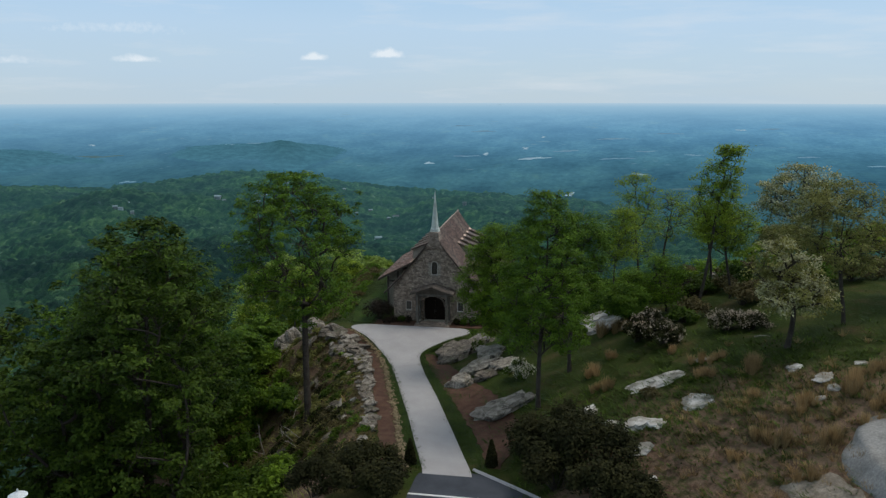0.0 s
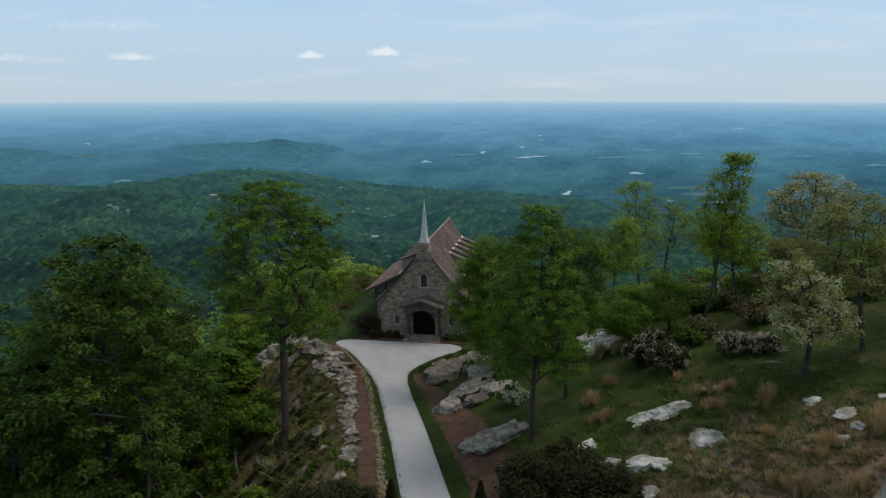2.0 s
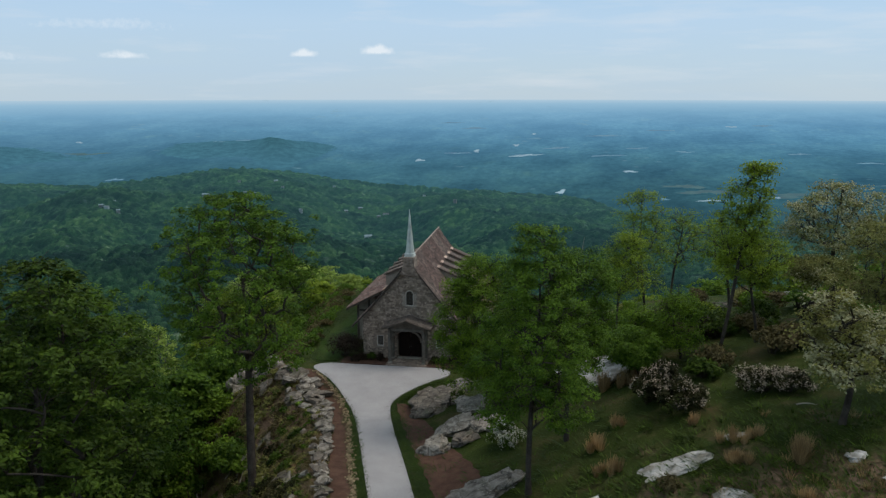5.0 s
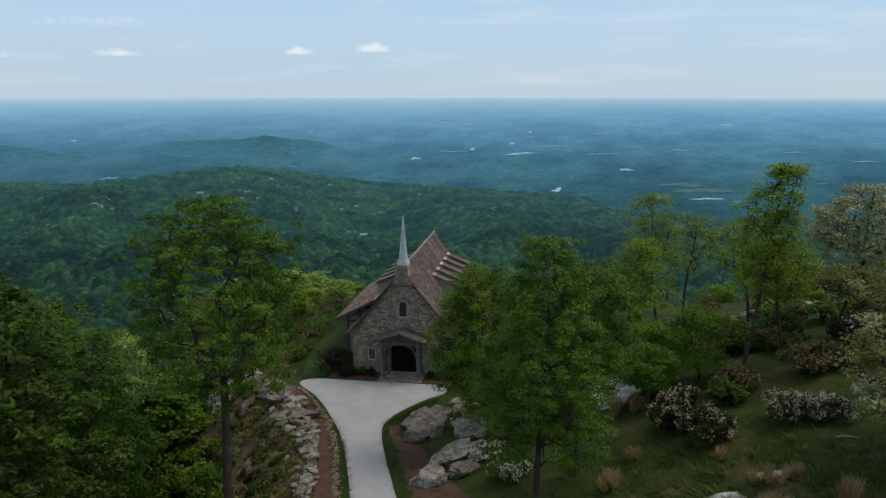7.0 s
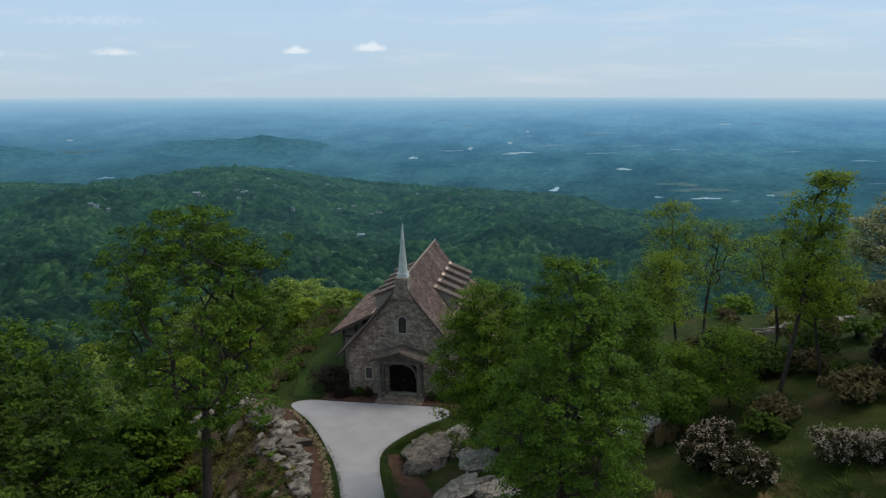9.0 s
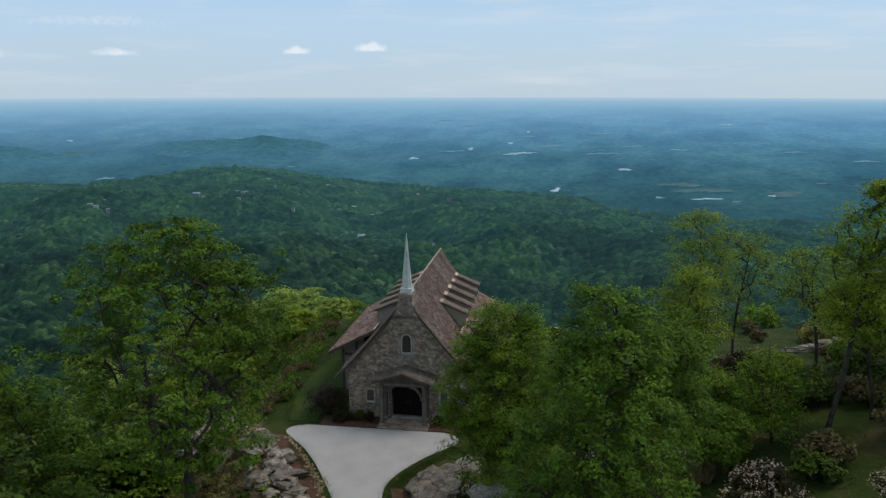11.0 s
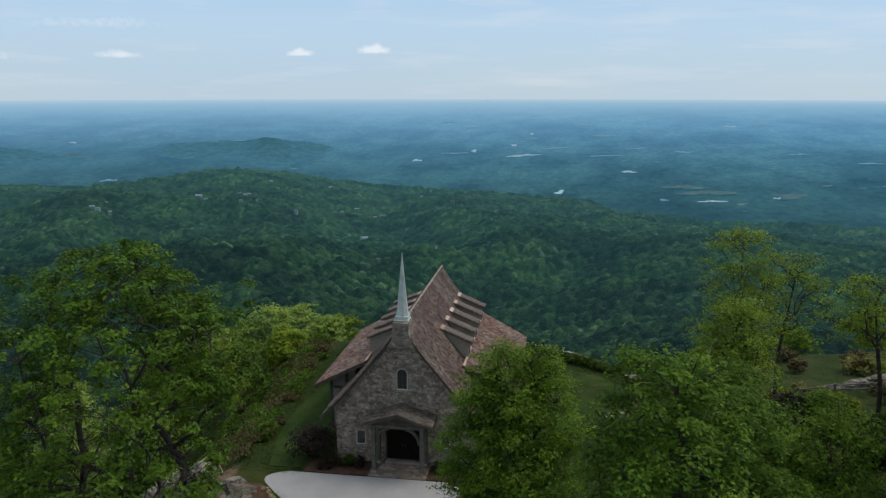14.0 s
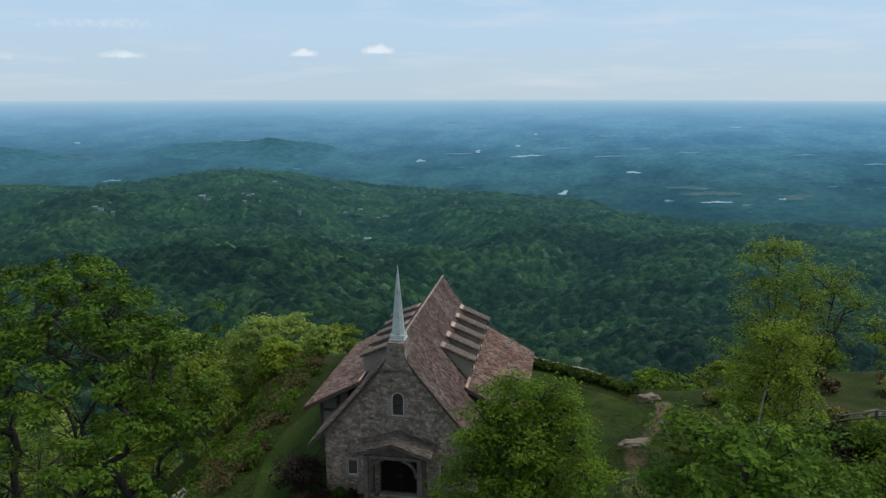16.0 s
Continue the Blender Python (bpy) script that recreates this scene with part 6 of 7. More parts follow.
for k, (x, y, r, h, mt) in enumerate(((-4.6, -1.0, 0.6, 0.75, M_LEAF_MAROON), (-3.7, -0.9, 0.55, 0.75, M_LEAF_DARK), (-2.8, -1.0, 0.6, 0.8, M_LEAF_MAROON), (-5.2, -1.5, 0.55, 0.6, M_LEAF_MAROON), (2.7, -0.9, 0.55, 0.7, M_LEAF_EVERGREEN), (3.6, -0.9, 0.6, 0.75, M_LEAF_DARK), (4.5, -1.0, 0.65, 0.8, M_LEAF_MAROON), (5.6, -0.6, 0.9, 1.4, M_LEAF_EVERGREEN))):
    shrub("shrub", base(x, y), r, h, mt, "low clipped shrub at the foot of the chapel wall", 480 + k, 1300, 0.08, group="shrubs along the chapel front")
# brown scrub on the left slope behind the chapel
plants = []
for k in range(260):
    y = rng.uniform(-1, 27)
    x = float(np.interp(y, [0, 14, 25], [-10.4, -11.6, -13.0])) - rng.uniform(0, 9.5)
    r = rng.uniform(0.6, 1.3)
    plants.append((x, y, r, r * 0.75, k % 5))
scrub_bed("scrub", plants, [M_LEAF_RUST, M_LEAF_OAK, M_LEAF_DARK, M_LEAF_RUST, M_LEAF_OAK], "low brown and green scrub on the slope beside the lawn", "scrub", 500)
# hedge on the rim behind the chapel
for k in range(16):
    a = k / 15
    x, y = 7.5 + 8.2 * a, 25.2 - 7.0 * a ** 1.4
    shrub("shrub", base(x, y), 0.8, 0.9, M_LEAF_DARK, "dark low hedge plant on the rim behind the lawn", 540 + k, 1500, 0.1, group="hedge on the rim")


# low stone coping behind the hedge
coping = holder("coping_wall", (0, 0, 0), "low pale stone coping along the rim behind a hedge", "low wall")
line = [(6.6 + 9.6 * a, 27.0 - 7.2 * a ** 1.4) for a in [i / 14 for i in range(15)]]
for (x0, y0), (x1, y1) in zip(line, line[1:]):
    bm = block(-math.hypot(x1 - x0, y1 - y0) / 2 + 0.015, math.hypot(x1 - x0, y1 - y0) / 2 - 0.015, -0.15, 0.15, -0.5, 0.72, 0.03)
    ob = part("coping_stone", bm, M_DRESSED, coping)
    ob.matrix_world = pose((x0 + x1) / 2, (y0 + y1) / 2, gz((x0 + x1) / 2, (y0 + y1) / 2), 0, 0, math.degrees(math.atan2(y1 - y0, x1 - x0)))


# two small junipers at the foot of the drive
def juniper(at, h, seed):
    rng2 = np.random.default_rng(seed)
    th = holder("juniper", at, "small dark columnar juniper beside the drive", "shrub", "junipers beside the drive")
    n = 2600
    z = rng2.uniform(0, 1, n) ** 1.2
    r = 0.36 * (1 - z ** 1.6) * rng2.uniform(0.7, 1.1, n) + 0.03
    a = rng2.uniform(0, 2 * np.pi, n)
    v, f = leaf_quads(rng2, np.stack([r * np.cos(a), r * np.sin(a), 0.05 + z * h], 1), 0.09)
    toned(part_np("foliage", v, f, M_LEAF_EVERGREEN, th), seed)
    tv, tf = tubes([[(0, 0, -0.2, 0.05), (0, 0, h * 0.6, 0.02)]], 5)
    part_np("stem", tv, tf, M_BARK, th)


juniper(base(5.25, -38.6), 1.7, 1)
juniper(base(10.5, -38.1), 1.8, 2)

# ---- rocks ----
R = [  # x, y, half sizes, turn, seed, material, flat
    (4.6, -11.4, 2.0, 2.3, 0.95, 30, 1, M_DARKROCK, 0.25), (6.4, -9.0, 1.1, 0.9, 0.6, 10, 2, M_ROCK, 0.2), (8.0, -14.6, 1.2, 1.5, 0.6, 20, 3, M_ROCK, 0.3),
    (7.3, -18.0, 1.7, 1.0, 0.65, 15, 4, M_ROCK, 0.3), (6.2, -20.9, 1.0, 0.9, 0.75, 0, 5, M_ROCK, 0.2), (8.0, -20.4, 0.9, 0.8, 0.55, 50, 6, M_DARKROCK, 0.2),
    (10.6, -28.9, 2.1, 1.2, 0.75, 25, 7, M_ROCK, 0.25), (5.6, -8.2, 0.7, 0.5, 0.35, 0, 8, M_ROCK, 0.2), (9.7, -18.6, 1.3, 0.9, 0.55, 35, 9, M_ROCK, 0.3)]
for x, y, sx, sy, sz, tn, sd, mt, fl in R:
    boulder("boulder", (x, y, gz(x, y) + sz * 0.25), sx, sy, sz, sd, mt, "weathered grey granite boulder with lichen above the mulch", tn, 8, fl, "boulders by the drive", sub=4)
R = [(21.4, -30.9, 1.9, 0.7, 0.17, 12, 11), (23.4, -35.2, 1.25, 0.75, 0.3, -5, 12), (16.6, -33.2, 0.75, 0.5, 0.35, 60, 13), (18.0, -35.6, 0.55, 0.4, 0.2, 10, 14), (19.6, -37.0, 0.75, 0.55, 0.4, 30, 15), (20.6, -37.3, 0.6, 0.5, 0.35, 80, 16), (19.6, -39.4, 0.6, 0.4, 0.22, 10, 17), (29.6, -33.4, 0.65, 0.5, 0.3, 5, 18), (30.7, -35.6, 1.0, 0.7, 0.4, 30, 19), (31.0, -36.9, 0.6, 0.5, 0.3, 0, 20), (30.0, -37.9, 0.5, 0.35, 0.2, 0, 21), (33.6, -33.4, 0.6, 0.35, 0.2, 0, 22), (36.6, -33.2, 0.8, 0.5, 0.25, 0, 23), (20.2, -41.8, 0.2, 0.15, 0.12, 0, 24), (24.6, -29.3, 0.9, 0.3, 0.12, 10, 25), (19.0, -36.2, 0.3, 0.2, 0.14, 10, 26)]
for x, y, sx, sy, sz, tn, sd in R:
    k = 0.62 if x > 29 else 1.0
    boulder("rock", (x, y, gz(x, y) + (0.02 if sx > 1.1 else sz * 0.15)), sx * k, sy * 1.15 * k, sz * k, sd, M_WHITEROCK, "pale bare granite outcrop in the grass", tn, 0, 0.35, "outcrops in the grass")
for x, y, sx, sy, sz, tn, sd in ((18.2, -14.4, 2.0, 1.2, 0.6, 10, 31), (17.6, -12.2, 2.0, 0.9, 0.6, 5, 32), (20.6, -10.6, 0.9, 0.6, 0.3, 0, 33), (14.6, -11.0, 1.0, 0.7, 0.35, 0, 34)):
    boulder("boulder", (x, y, gz(x, y) + sz * 0.3), sx, sy, sz, sd, M_WHITEROCK, "flat-topped pale granite slab under the trees", tn, 5, 0.45, "slabs under the trees", sub=4)
for x, y, sx, sy, sz, tn, sd in ((18.0, 11.7, 0.8, 0.45, 0.3, 40, 36), (17.0, 16.4, 0.75, 0.55, 0.6, 10, 37), (15.2, 7.0, 0.9, 0.5, 0.3, 0, 38), (14.4, 2.0, 0.5, 0.4, 0.22, 20, 40)):
    boulder("rock", (x, y, gz(x, y) + sz * 0.2), sx, sy, sz, sd, M_BUFF, "buff bare rock beside the lawn", tn, 0, 0.3, "rocks beside the lawn")
# smooth granite dome at the side of the slope
boulder("granite_dome", (37.3, -45.0, gz(37.3, -45.0) - 0.6), 8.0, 8.5, 2.3, 51, M_SLAB, "large smooth pale grey granite dome", 0, 0, 0.5, sub=5, rough=0.07, facets=0)
boulder("granite_dome", (28.4, -46.4, gz(28.4, -46.4) - 0.12), 1.3, 2.2, 0.35, 52, M_BUFF, "low cracked granite shelf among dry grass", 30, 0, 0.5, sub=4, rough=0.2)
# upright slab on the left bank
boulder("boulder", (-15.7, -2.4, -4.0), 1.7, 1.5, 3.1, 61, M_ROCK, "tall streaked granite face on the bank", 20, 0, 0.1, sub=4)
boulder("boulder", (-13.6, -2.8, gz(-13.6, -2.8) + 0.6), 1.3, 1.0, 1.2, 62, M_ROCK, "pale granite boulder on the bank", 20, 0, 0.1, sub=4)
for x, y, s, sd in ((-4.6, -24.0, 0.7, 63), (-7.2, -18.0, 0.8, 64), (-3.2, -30.2, 0.6, 65), (-6.0, -27.4, 0.7, 66), (-9.4, -15.0, 0.7, 67), (-11.2, -10.0, 0.9, 68), (1.2, -46.0, 0.7, 69), (-5.6, -21.6, 0.6, 70), (-8.6, -26.2, 0.9, 71), (-3.6, -27.6, 0.6, 72), (-12.6, -7.0, 0.8, 73), (-10.2, -12.4, 0.6, 74), (-6.6, -29.6, 0.8, 75), (-11.6, -4.2, 1.1, 76), (-10.6, -6.0, 1.0, 77), (-9.6, -8.0, 0.9, 78), (-8.4, -10.6, 0.8, 79))[::2]:
    boulder("boulder", (x, y, gz(x, y) + 0.1), s * 1.1, s * 0.8, s * 0.55, sd, M_DARKROCK, "grey granite boulder on the bank", sd * 20, 0, 0.2, "boulders on the bank")

# dry stone edge along the upper bank, stone by stone
bank = holder("stone_wall", (0, 0, 0), "rough dry-laid edge of pale granite blocks along the bank", "stone wall")
rng = np.random.default_rng(12)
shapes = [boulder_mesh(80 + i, 1, 1, 1, 2, 0.42, 0.3) for i in range(8)]
meshes = []
for i, bm in enumerate(shapes):
    bmesh.ops.recalc_face_normals(bm, faces=bm.faces)
    me = bpy.data.meshes.new("stone")
    bm.to_mesh(me)
    bm.free()
    me.materials.append(M_DARKROCK if i % 2 else M_ROCK)
    meshes.append(me)
for k in range(290):
    y = rng.uniform(-33.5, -4.6)
    big = np.interp(y, [-33, -24, -15, -5], [0.22, 0.24, 0.3, 0.52]) * (0.55 if k % 3 else 1.15)
    e = float(np.interp(y, yb[::-1], (left_edge - bed)[::-1])) - 0.2 - abs(rng.normal()) * np.interp(y, [-30, -10], [0.4, 0.75])
    ob = new("stone", meshes[k % 8])
    s = big * rng.uniform(0.6, 1.25)
    ob.matrix_world = pose(e, y, gz(e, y) + s * 0.2 + 0.15, rng.uniform(-25, 25), rng.uniform(-25, 25), rng.uniform(0, 360)) @ Matrix.Diagonal((s * rng.uniform(1.0, 1.9), s, s * rng.uniform(0.45, 0.8), 1))
    under(ob, bank)

# ---- dry grass, edging, litter ----
def tufts(name, spots, height, blades, material, label, category, seed, spread=0.25, kind="stuff", wide=0.02):
    r = np.random.default_rng(seed)
    V = []
    for (x, y) in spots:
        z, hh = gz(x, y), height * r.uniform(0.7, 1.25)
        a, q = r.uniform(0, 2 * np.pi, blades), np.sqrt(r.uniform(0, 1, blades)) * spread
        bx, by = x + np.cos(a) * q, y + np.sin(a) * q
        tx, ty = bx + np.cos(a) * q * 1.5 + r.normal(size=blades) * 0.1 * hh, by + np.sin(a) * q * 1.5 + r.normal(size=blades) * 0.1 * hh
        tz = z + hh * r.uniform(0.5, 1.0, blades)
        p = a + 1.57
        w = wide * r.uniform(0.7, 1.6, blades)
        V.append(np.stack([np.stack([bx - np.cos(p) * w, by - np.sin(p) * w, np.full(blades, z - 0.05)], 1), np.stack([bx + np.cos(p) * w, by + np.sin(p) * w, np.full(blades, z - 0.05)], 1), np.stack([tx + np.cos(p) * w * 0.3, ty + np.sin(p) * w * 0.3, tz], 1), np.stack([tx - np.cos(p) * w * 0.3, ty - np.sin(p) * w * 0.3, tz], 1)], 1))
    v = np.concatenate(V).reshape(-1, 3)
    return toned(tagged(new(name, mesh_of(name, v, np.arange(len(v)).reshape(-1, 4), [material])), label, category, kind=kind), seed, blades)


rng = np.random.default_rng(21)
clumps_at = [(24.0, -29.6), (25.4, -30.0), (23.9, -31.8), (24.6, -32.2), (27.0, -33.0), (27.4, -32.6), (18.3, -30.0), (17.2, -29.6), (29.0, -38.6), (28.4, -39.2), (31.6, -38.0), (32.4, -36.8), (33.0, -35.8), (34.0, -35.0), (32.6, -39.8), (31.8, -41.0), (29.4, -42.0), (26.0, -40.4), (24.6, -41.6), (22.8, -26.6), (18.0, -16.8), (19.4, -17.4), (20.4, -16.2), (30.8, -43.6), (28.0, -44.4), (27.2, -41.4), (35.0, -34.4), (26.8, -36.4), (33.2, -41.4), (17.0, -26.8), (18.6, -24.6)]
for k, (x, y) in enumerate(clumps_at):
    big = 1.2 if k in (4, 5, 20, 21, 22) else rng.uniform(0.6, 1.0)
    few = [(x + rng.normal() * 0.28, y + rng.normal() * 0.25) for _ in range(3 + k % 3)]
    tufts("grass_clump", few, big, 110, M_DRYGRASS, "dry rust-golden bunch grass clump", "grass clump", 600 + k, 0.13 * big + 0.05, "", 0.015)
spots = np.stack([rng.normal(28.0, 5.0, 330), rng.normal(-41.5, 4.2, 330)], 1)
spots = spots[(spots[:, 0] > 13) & (spots[:, 1] > -54)]
tufts("dry_grass", spots, 0.36, 40, M_DRYGRASS, "scattered dry straw-coloured grass on the slope", "dry grass", 31, 0.2, wide=0.013)
weeds = np.stack([rng.normal(24, 8, 2200), rng.normal(-36, 5.5, 2200)], 1)
weeds = weeds[(weeds[:, 0] > 12) & (weeds[:, 1] > -54)]
tufts("weeds", weeds, 0.2, 11, M_LEAF_DARK, "low green weeds among dry grass and soil", "weeds", 32, 0.35, wide=0.03)
lawn = rng.uniform((-12, -40), (46, 22), (4600, 2))
dl, dr_ = np.interp(-lawn[:, 1], DY, DL) - 3.6, np.interp(-lawn[:, 1], DY, DR) + 0.6
free = (lawn[:, 0] > np.where(lawn[:, 1] < -2.4, dr_, 7.2))
lawn = np.concatenate([lawn[free], rng.uniform((-12, -2), (-7, 26), (1500, 2)), rng.uniform((7, 0), (17, 24), (1500, 2))])
tufts("grass", lawn, 0.14, 8, M_GRASSBLADE, "short uneven green grass under the trees", "grass", 33, 0.5, wide=0.025)
bank_spots = np.stack([rng.uniform(-24, 0, 2200), rng.uniform(-40, 4, 2200)], 1)
bank_spots = bank_spots[bank_spots[:, 0] < np.interp(bank_spots[:, 1], [-46, -28, -18, -9, -5, 0], [-0.5, -2.0, -5.0, -10.0, -13.5, -12.5])]
tufts("grass", bank_spots, 0.2, 12, M_LEAF_OLIVE, "rough brown-green weeds on the bank", "grass", 35, 0.5, wide=0.018)
# rough grass and brush on the strip between the dry-laid stones and the drop
ys_ = rng.uniform(-36, -5, 900)
edge_ = np.interp(-ys_, [-60, *(-yb)], [0, *(left_edge - bed)]) - 0.5
strip = np.stack([edge_ - rng.uniform(0, 1, 900) ** 1.2 * 4.2, ys_], 1)
tufts("grass", strip[:620], 0.16, 16, M_LEAF_RUST, "brown-green rough grass on the bank strip", "grass", 37, 0.4, wide=0.016)
scrub_bed("brush", [(x - 0.4, y, 0.3 + 0.3 * (i % 3) / 2, 0.22 + 0.12 * (i % 2), i % 5) for i, (x, y) in enumerate(strip[300:470])], [M_LEAF_RUST, M_LEAF_OLIVE, M_LEAF_DARK, M_LEAF_RUST, M_LEAF_OAK], "low mottled brown-green brush on the bank strip", "brush", 810, 0.085)
tufts("dry_grass", strip[620:700], 0.2, 14, M_DRYGRASS, "dry straw-coloured grass on the bank strip", "dry grass", 38, 0.3, wide=0.014)
for k in range(30):
    x, y = strip[800 + k]
    r = rng.uniform(0.3, 0.6)
    shrub("shrub", base(x, y), r, r, (M_LEAF_RUST, M_LEAF_OAK, M_LEAF_OLIVE)[k % 3], "small low brush on the bank strip", 960 + k, 500, 0.09, group="brush on the bank strip")
for k in range(14):
    x, y = strip[850 + k]
    boulder("rock", (x, y, gz(x, y) + 0.08), rng.uniform(0.25, 0.6), rng.uniform(0.2, 0.4), rng.uniform(0.15, 0.3), 170 + k, M_ROCK, "small grey granite rock on the bank strip", k * 50, 0, 0.2, "rocks on the bank strip")
# narrow grass verges along the drive
yv = rng.uniform(-39.5, -5, 2600)
side = rng.uniform(size=2600) < 0.5
xv = np.where(side, np.interp(-yv, DY, DL) - 0.3 - rng.uniform(0.0, 0.4, 2600) * np.interp(-yv, [5, 40], [0.7, 1.8]), np.interp(-yv, DY, DR) + 0.3 + rng.uniform(0.0, 0.7, 2600) * np.interp(-yv, [5, 40], [0.8, 1.5]))
tufts("grass", np.stack([xv, yv], 1), 0.09, 12, M_GRASSBLADE, "mown grass verge along the concrete drive", "grass", 36, 0.3, wide=0.02)
# pale straw and pebbles where the verge meets the mulch
V = []
for k in range(800):
    y = rng.uniform(-39.5, -4.6)
    x = float(np.interp(y, yb[::-1], left_edge[::-1])) + rng.normal() * 0.16 - 0.05
    s = rng.uniform(0.03, 0.1)
    c = np.array([x, y, gz(x, y) + 0.07])
    q = np.array([(-1, -1, 0), (1, -1, 0), (1, 1, 0), (-1, 1, 0), (-0.6, -0.6, 0.8), (0.6, -0.6, 0.8), (0.6, 0.6, 0.8), (-0.6, 0.6, 0.8)]) * s * rng.uniform(0.6, 1.3, (1, 3))
    V.append(c + q)
V = np.concatenate(V)
b = np.arange(len(V) // 8)[:, None, None] * 8
F = (b + np.array([[[4, 5, 6, 7], [0, 1, 5, 4], [1, 2, 6, 5], [2, 3, 7, 6], [3, 0, 4, 7]]])).reshape(-1, 4)
tagged(part_np("edging_pebbles", V, F, M_STRAW), "pale straw and pebble edging between verge and mulch", "edging", kind="stuff")

# fallen and dead wood
def dead_wood(name, a, b, r0, r1, label, seed, arms=2):
    r = np.random.default_rng(seed)
    a, b = np.array(a, float), np.array(b, float)
    main = bent(a, b, r0, r1, r, 0.05, 8)
    paths = [main]
    for i in range(arms):
        p = main[3 + i, :3]
        paths.append(bent(p, p + (b - a) * 0.25 + r.normal(size=3) * np.linalg.norm(b - a) * 0.15, r1 * 1.1, r1 * 0.4, r, 0.1, 4))
    v, f = tubes(paths, 7)
    return tagged(part_np(name, v, f, M_DEADWOOD, smooth=True), label, "dead wood")


dead_wood("log", (-4.6, -25.6, gz(-4.6, -25.6) + 0.2), (-2.0, -25.9, gz(-2.0, -25.9) + 0.25), 0.22, 0.17, "short bleached log lying on the bank", 1, 1)
for k, (x, y, dx, dy, h) in enumerate(((-12.5, -20.5, -0.6, 0.4, 2.6), (-14.2, -22.5, -1.6, 0.2, 1.6), (-11.4, -17.0, 0.5, 1.0, 2.0), (-13.2, -15.0, 1.2, 0.4, 1.6), (-9.5, -22.0, 1.0, -0.6, 1.5), (-12.0, -12.5, 0.8, 0.3, 1.8), (-15, -18.4, 0.4, 0.9, 1.9))):
    dead_wood("dead_branch", (x, y, gz(x, y) - 0.1), (x + dx, y + dy, gz(x, y) + h), 0.07, 0.03, "bare bleached dead branch in the undergrowth", 10 + k, 3)
for k in range(26):
    y = rng.uniform(-28, -8)
    x = float(np.interp(y, [-28, -18, -9], [-4.5, -8, -13])) - rng.uniform(0, 6)
    a = rng.uniform(0, 6.28)
    dead_wood("dead_branch", (x, y, gz(x, y) + 0.05), (x + 1.3 * math.cos(a), y + 1.3 * math.sin(a), gz(x, y) + rng.uniform(0.3, 1.3)), 0.035, 0.012, "grey dead twig in the brush", 50 + k, 3)
for k, (x, y) in enumerate(((28.6, -26.6),)):
    dead_wood("dead_branch", (x, y, gz(x, y) + 0.08), (x + 1.0, y - 0.4, gz(x + 1.0, y - 0.4) + 0.12), 0.05, 0.02, "thin fallen branch on the grass", 20 + k, 1)
shrub("shrub", base(20.6, -32.8), 0.8, 0.7, M_LEAF_RUST, "heap of dark dead brush beside a pale outcrop", 590, 900, 0.11)
dead_wood("dead_branch", (15.9, -21.2, 15.4), (16.05, -21.3, 16.7), 0.028, 0.01, "bare broken tip of a dead limb", 31, 0)

heap = holder("stone_heap", (0, 0, 0), "heap of flat grey granite slabs stacked along the rim", "stone heap")
for layer in range(4):
    x = 30.2 + 0.9 * layer
    while x < 38.0:
        w = rng.uniform(0.5, 1.1)
        bm = boulder_mesh(140 + layer * 20 + x, w * 0.62, 0.42, 0.15, 2, 0.22, 0.3)
        ob = part("stone", bm, M_ROCK if rng.uniform() < 0.6 else M_DARKROCK, heap)
        y = 6.4 + rng.normal() * 0.18
        ob.matrix_world = pose(x, y, gz(x, y) + 0.12 + 0.23 * layer, rng.normal() * 5, rng.normal() * 5, rng.normal() * 12)
        x += w
# rail fence on the rim
fence = holder("rail_fence", (0, 0, 0), "grey weathered split-rail fence on the rim", "fence")
pts = [(27.5, 5.5), (29.6, 5.0), (31.8, 4.6), (34.0, 4.2), (36.2, 4.0)]
for i, (x, y) in enumerate(pts):
    z = gz(x, y)
    part("post", block(x - 0.08, x + 0.08, y - 0.08, y + 0.08, z - 0.3, z + 0.8, 0.015), M_GREYTIMBER, fence)
    if i + 1 < len(pts):
        x2, y2 = pts[i + 1]
        for hgt in (0.35, 0.68):
            v, f = tubes([[(x, y, z + hgt, 0.055), (x2, y2, gz(x2, y2) + hgt, 0.05)]], 6)
            part_np("rail", v, f, M_GREYTIMBER, fence)

# lamp by the road
lx, ly, lz = -8.0, -57.3, 8.6
lamp = holder("street_lamp", (lx, ly, gz(lx, ly)), "white disc-shaded lamp on a dark pole", "street lamp")
h = lz - gz(lx, ly)
v, f = tubes([[(0, 0, -0.3, 0.07), (0, 0, h - 0.2, 0.045)]], 8)
part_np("pole", v, f, M_POLE, lamp)
bm = bmesh.new()
prof = [(0.03, 0.3), (0.05, 0.18), (0.12, 0.15), (0.3, 0.06), (0.4, 0.0), (0.38, -0.03), (0.1, -0.05)]
rr = [[bm.verts.new((r * math.cos(a), r * math.sin(a), h + z)) for a in [i * math.pi / 10 for i in range(20)]] for r, z in prof]
for a, b in zip(rr, rr[1:]):
    for i in range(20):
        bm.faces.new((a[i], a[(i + 1) % 20], b[(i + 1) % 20], b[i]))
part("shade", bm, M_LAMP, lamp, "white enamel disc shade")


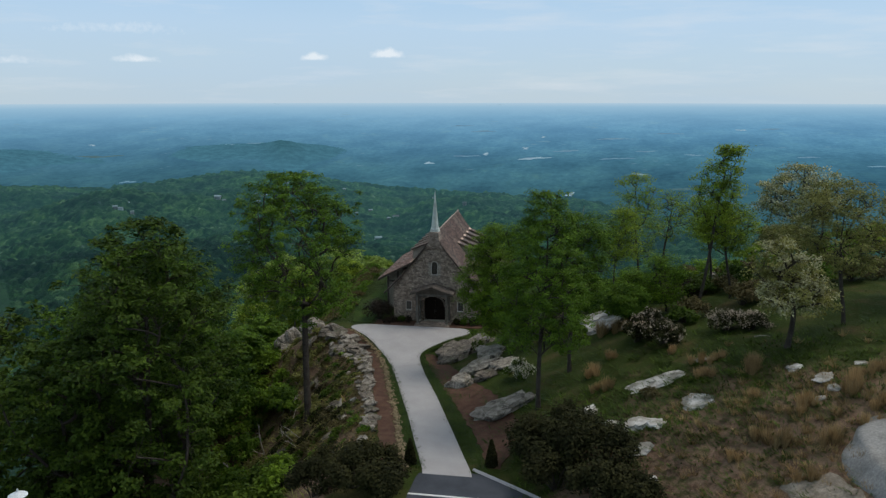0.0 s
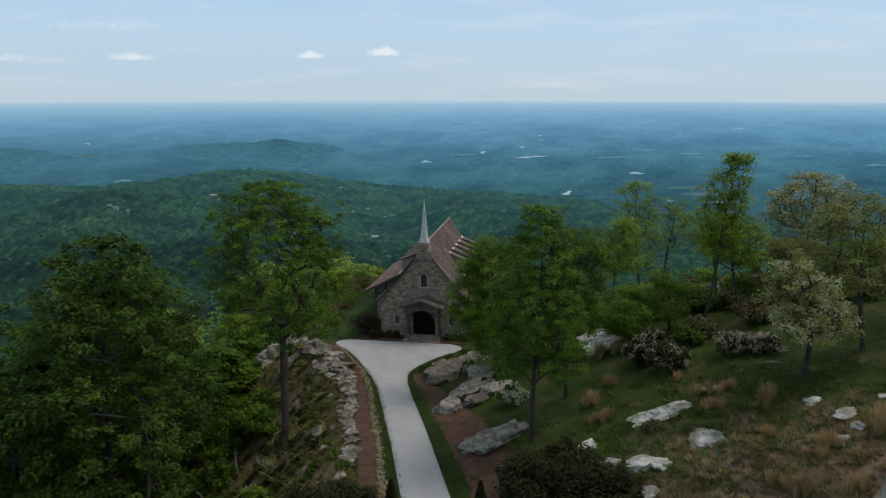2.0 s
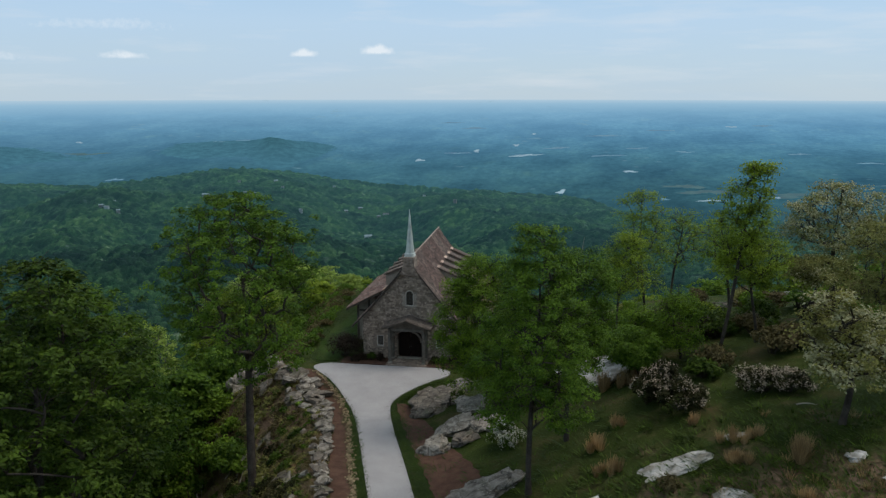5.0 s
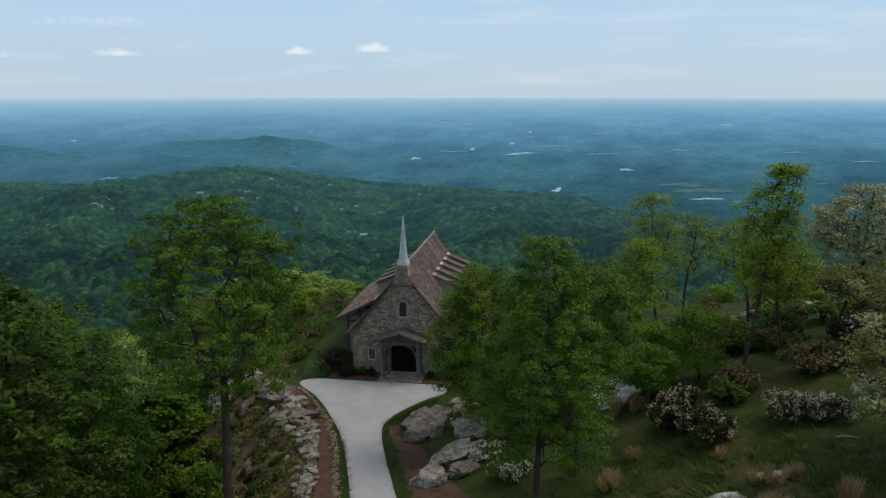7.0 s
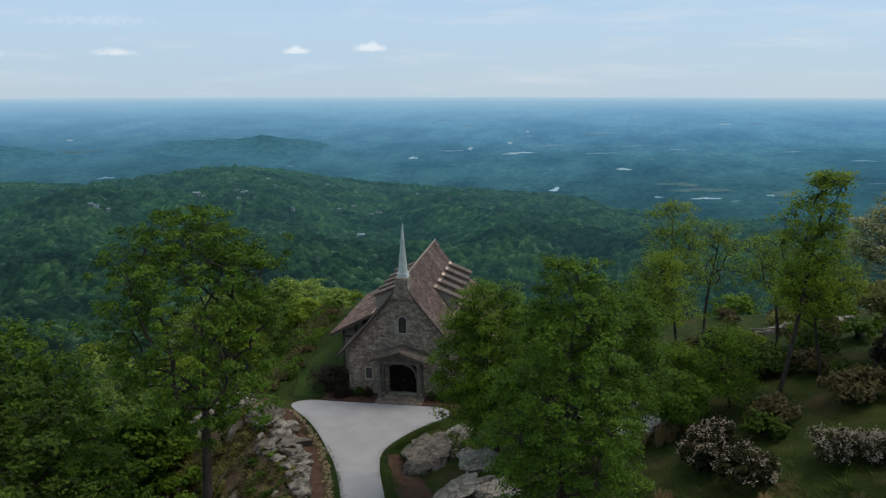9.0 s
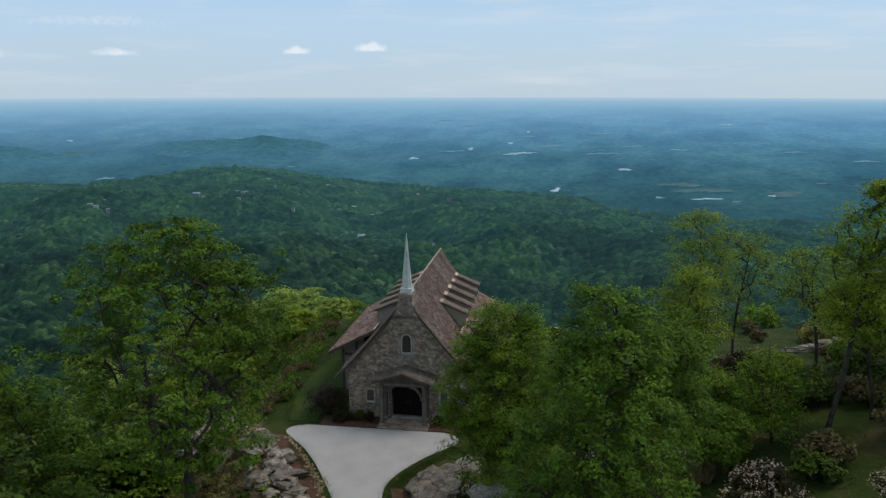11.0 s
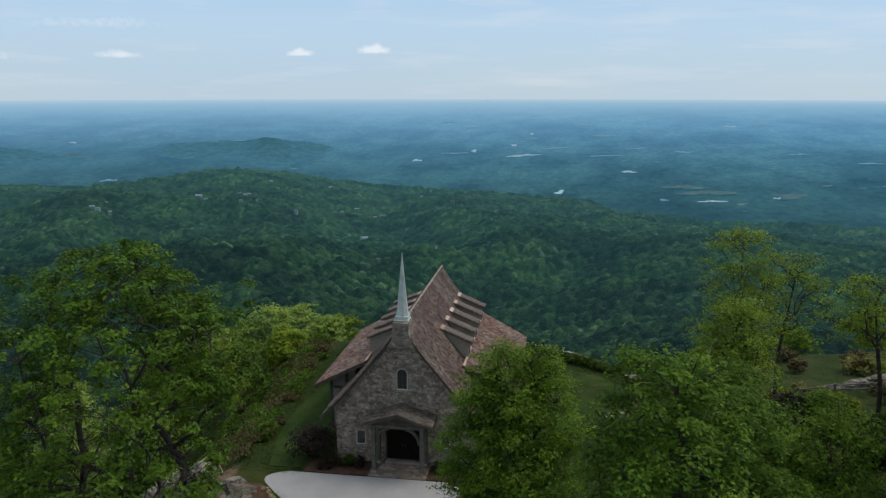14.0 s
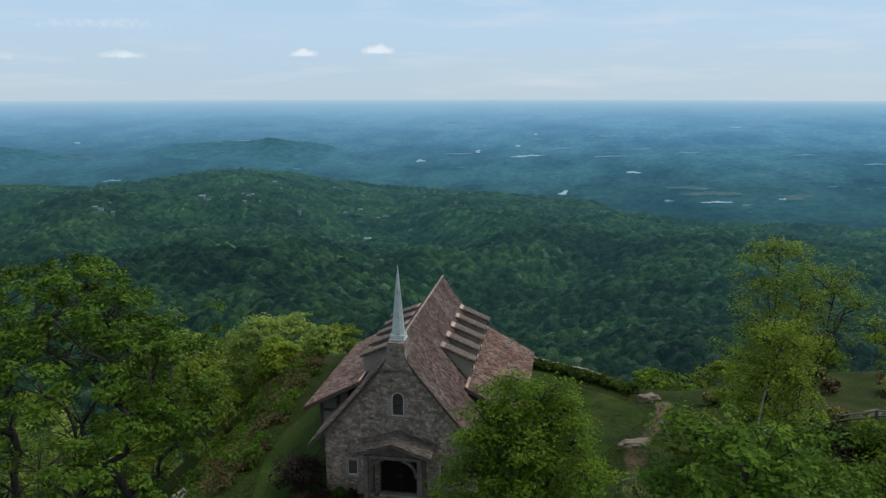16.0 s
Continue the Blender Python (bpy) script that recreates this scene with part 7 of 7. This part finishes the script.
# ---- far houses and clouds ----
def far_house(x, y, w, d, h, turn):
    z = float(valley_z(np.array(x), np.array(y)))
    th = holder("house", (x, y, z - 0.3), "small pale house with grey roof among distant woods", "house", "houses among the woods", turn=turn)
    part("wall", block(-w / 2, w / 2, -d / 2, d / 2, -10, h), M_HOUSEWALL, th)
    part("roof", prism([(-w / 2 - 0.5, h - 0.2), (0, h + w * 0.32), (w / 2 + 0.5, h - 0.2)], -d / 2 - 0.5, d / 2 + 0.5), M_HOUSEROOF, th)


for k, (az, far, long) in enumerate(((-26.04, 1572, 15.8), (-25.63, 1546, 8.9), (-23.26, 1718, 8.6), (-22.89, 1563, 10.1), (-22.6, 1708, 7.4), (-23.19, 1522, 7.7), (-22.08, 1526, 6.6), (-21.03, 1942, 11.2), (-20.58, 1846, 8.0), (-33.0, 1466, 9.5), (-32.66, 1452, 10.4), (-31.94, 1435, 7.2), (-32.12, 1511, 6.5), (-19.38, 1495, 7.5), (-16.04, 1699, 9.8), (-14.96, 1725, 11.2), (-13.64, 1589, 8.0), (-13.09, 1597, 16.1), (-10.22, 1901, 8.2), (-14.48, 1319, 15.2), (-16.84, 2211, 9.5), (-23.63, 1976, 8.5), (-9.1, 1038, 4.5), (-7.91, 1623, 9.3))):
    far_house(HUB[0] + far * math.sin(radians(az)), HUB[1] + far * math.cos(radians(az)), long * 0.45, long * 0.8, 2.4, -az + 90 + (k * 37) % 60 - 30)


def cloud_material():
    """Thin vapour, thickest where the cloud is, with torn soft edges."""
    m, n, l, bsdf = node_kit("white_cloud")
    at = n.new("ShaderNodeAttribute")
    at.attribute_name = "vapour"
    g = n.new("ShaderNodeNewGeometry")
    torn = n.new("ShaderNodeMath")
    torn.operation = "MULTIPLY_ADD"
    torn.inputs[1].default_value, torn.inputs[2].default_value = 0.9, -0.45
    l.new(noise_fac(n, l, g.outputs["Position"], 0.03, 6, 0.62), torn.inputs[0])
    total = n.new("ShaderNodeMath")
    l.new(torn.outputs[0], total.inputs[0])
    l.new(at.outputs["Fac"], total.inputs[1])
    glow, clear, mx = n.new("ShaderNodeEmission"), n.new("ShaderNodeBsdfTransparent"), n.new("ShaderNodeMixShader")
    glow.inputs["Color"].default_value = (0.79, 0.86, 0.92, 1)
    l.new(ramp(n, l, total.outputs[0], [(0.14, (0, 0, 0)), (0.5, (0.35, 0.35, 0.35)), (0.85, (0.9, 0.9, 0.9))]), mx.inputs[0])
    l.new(clear.outputs[0], mx.inputs[1])
    l.new(glow.outputs[0], mx.inputs[2])
    l.new(mx.outputs[0], n["Material Output"].inputs["Surface"])
    return m


M_CLOUD = cloud_material()


def cloud(az, el, wide, high, seed, dense=1.0, label="small white fair-weather cloud over the horizon"):
    """A far sheet of vapour: heaped above, flat below, thinning out to its edges."""
    far = 4700
    nu, nv = 61, 31
    u, v = np.meshgrid(np.linspace(-1, 1, nu), np.linspace(-1, 1, nv), indexing="ij")
    r = np.random.default_rng(seed)
    top = 0.3 + 0.45 * np.exp(-((u - r.uniform(-0.05, 0.3)) / 0.3) ** 2) + 0.2 * np.exp(-((u + r.uniform(0.2, 0.5)) / 0.22) ** 2)
    across = np.clip(1 - np.abs(u) ** 2.2, 0, 1)
    up = np.where(v > -0.2, np.clip(1 - ((v + 0.2) / (top + 0.15)) ** 2, 0, 1), np.clip(1 - ((v + 0.2) / 0.4) ** 2, 0, 1))
    thick = dense * across * up
    P = np.stack([u * wide * 0.9, (u * u + v * v) * wide * 0.1, v * high * 1.1], -1).reshape(-1, 3)
    ob = new("cloud", mesh_of("cloud", P, grid_faces(nu, nv), [M_CLOUD], True))
    ob.matrix_world = pose(HUB[0] + far * math.sin(radians(az)), HUB[1] + far * math.cos(radians(az)), 26 + far * math.tan(radians(el)), 0, 0, -az)
    ob.data.attributes.new("vapour", "FLOAT", "POINT").data.foreach_set("value", thick.astype(np.float32).ravel())
    tagged(ob, label, "cloud", "clouds over the horizon", "structure")


cloud(-13.5, 2.82, 125, 52, 1)
cloud(-18.6, 2.55, 105, 42, 2, 0.95)
cloud(-30.6, 2.3, 160, 40, 3, 0.72)
cloud(-31.5, 4.3, 500, 60, 4, 0.34, "faint streak of high thin cloud")
cloud(-37.9, 2.1, 150, 40, 5, 0.5, "faint small cloud over the horizon")
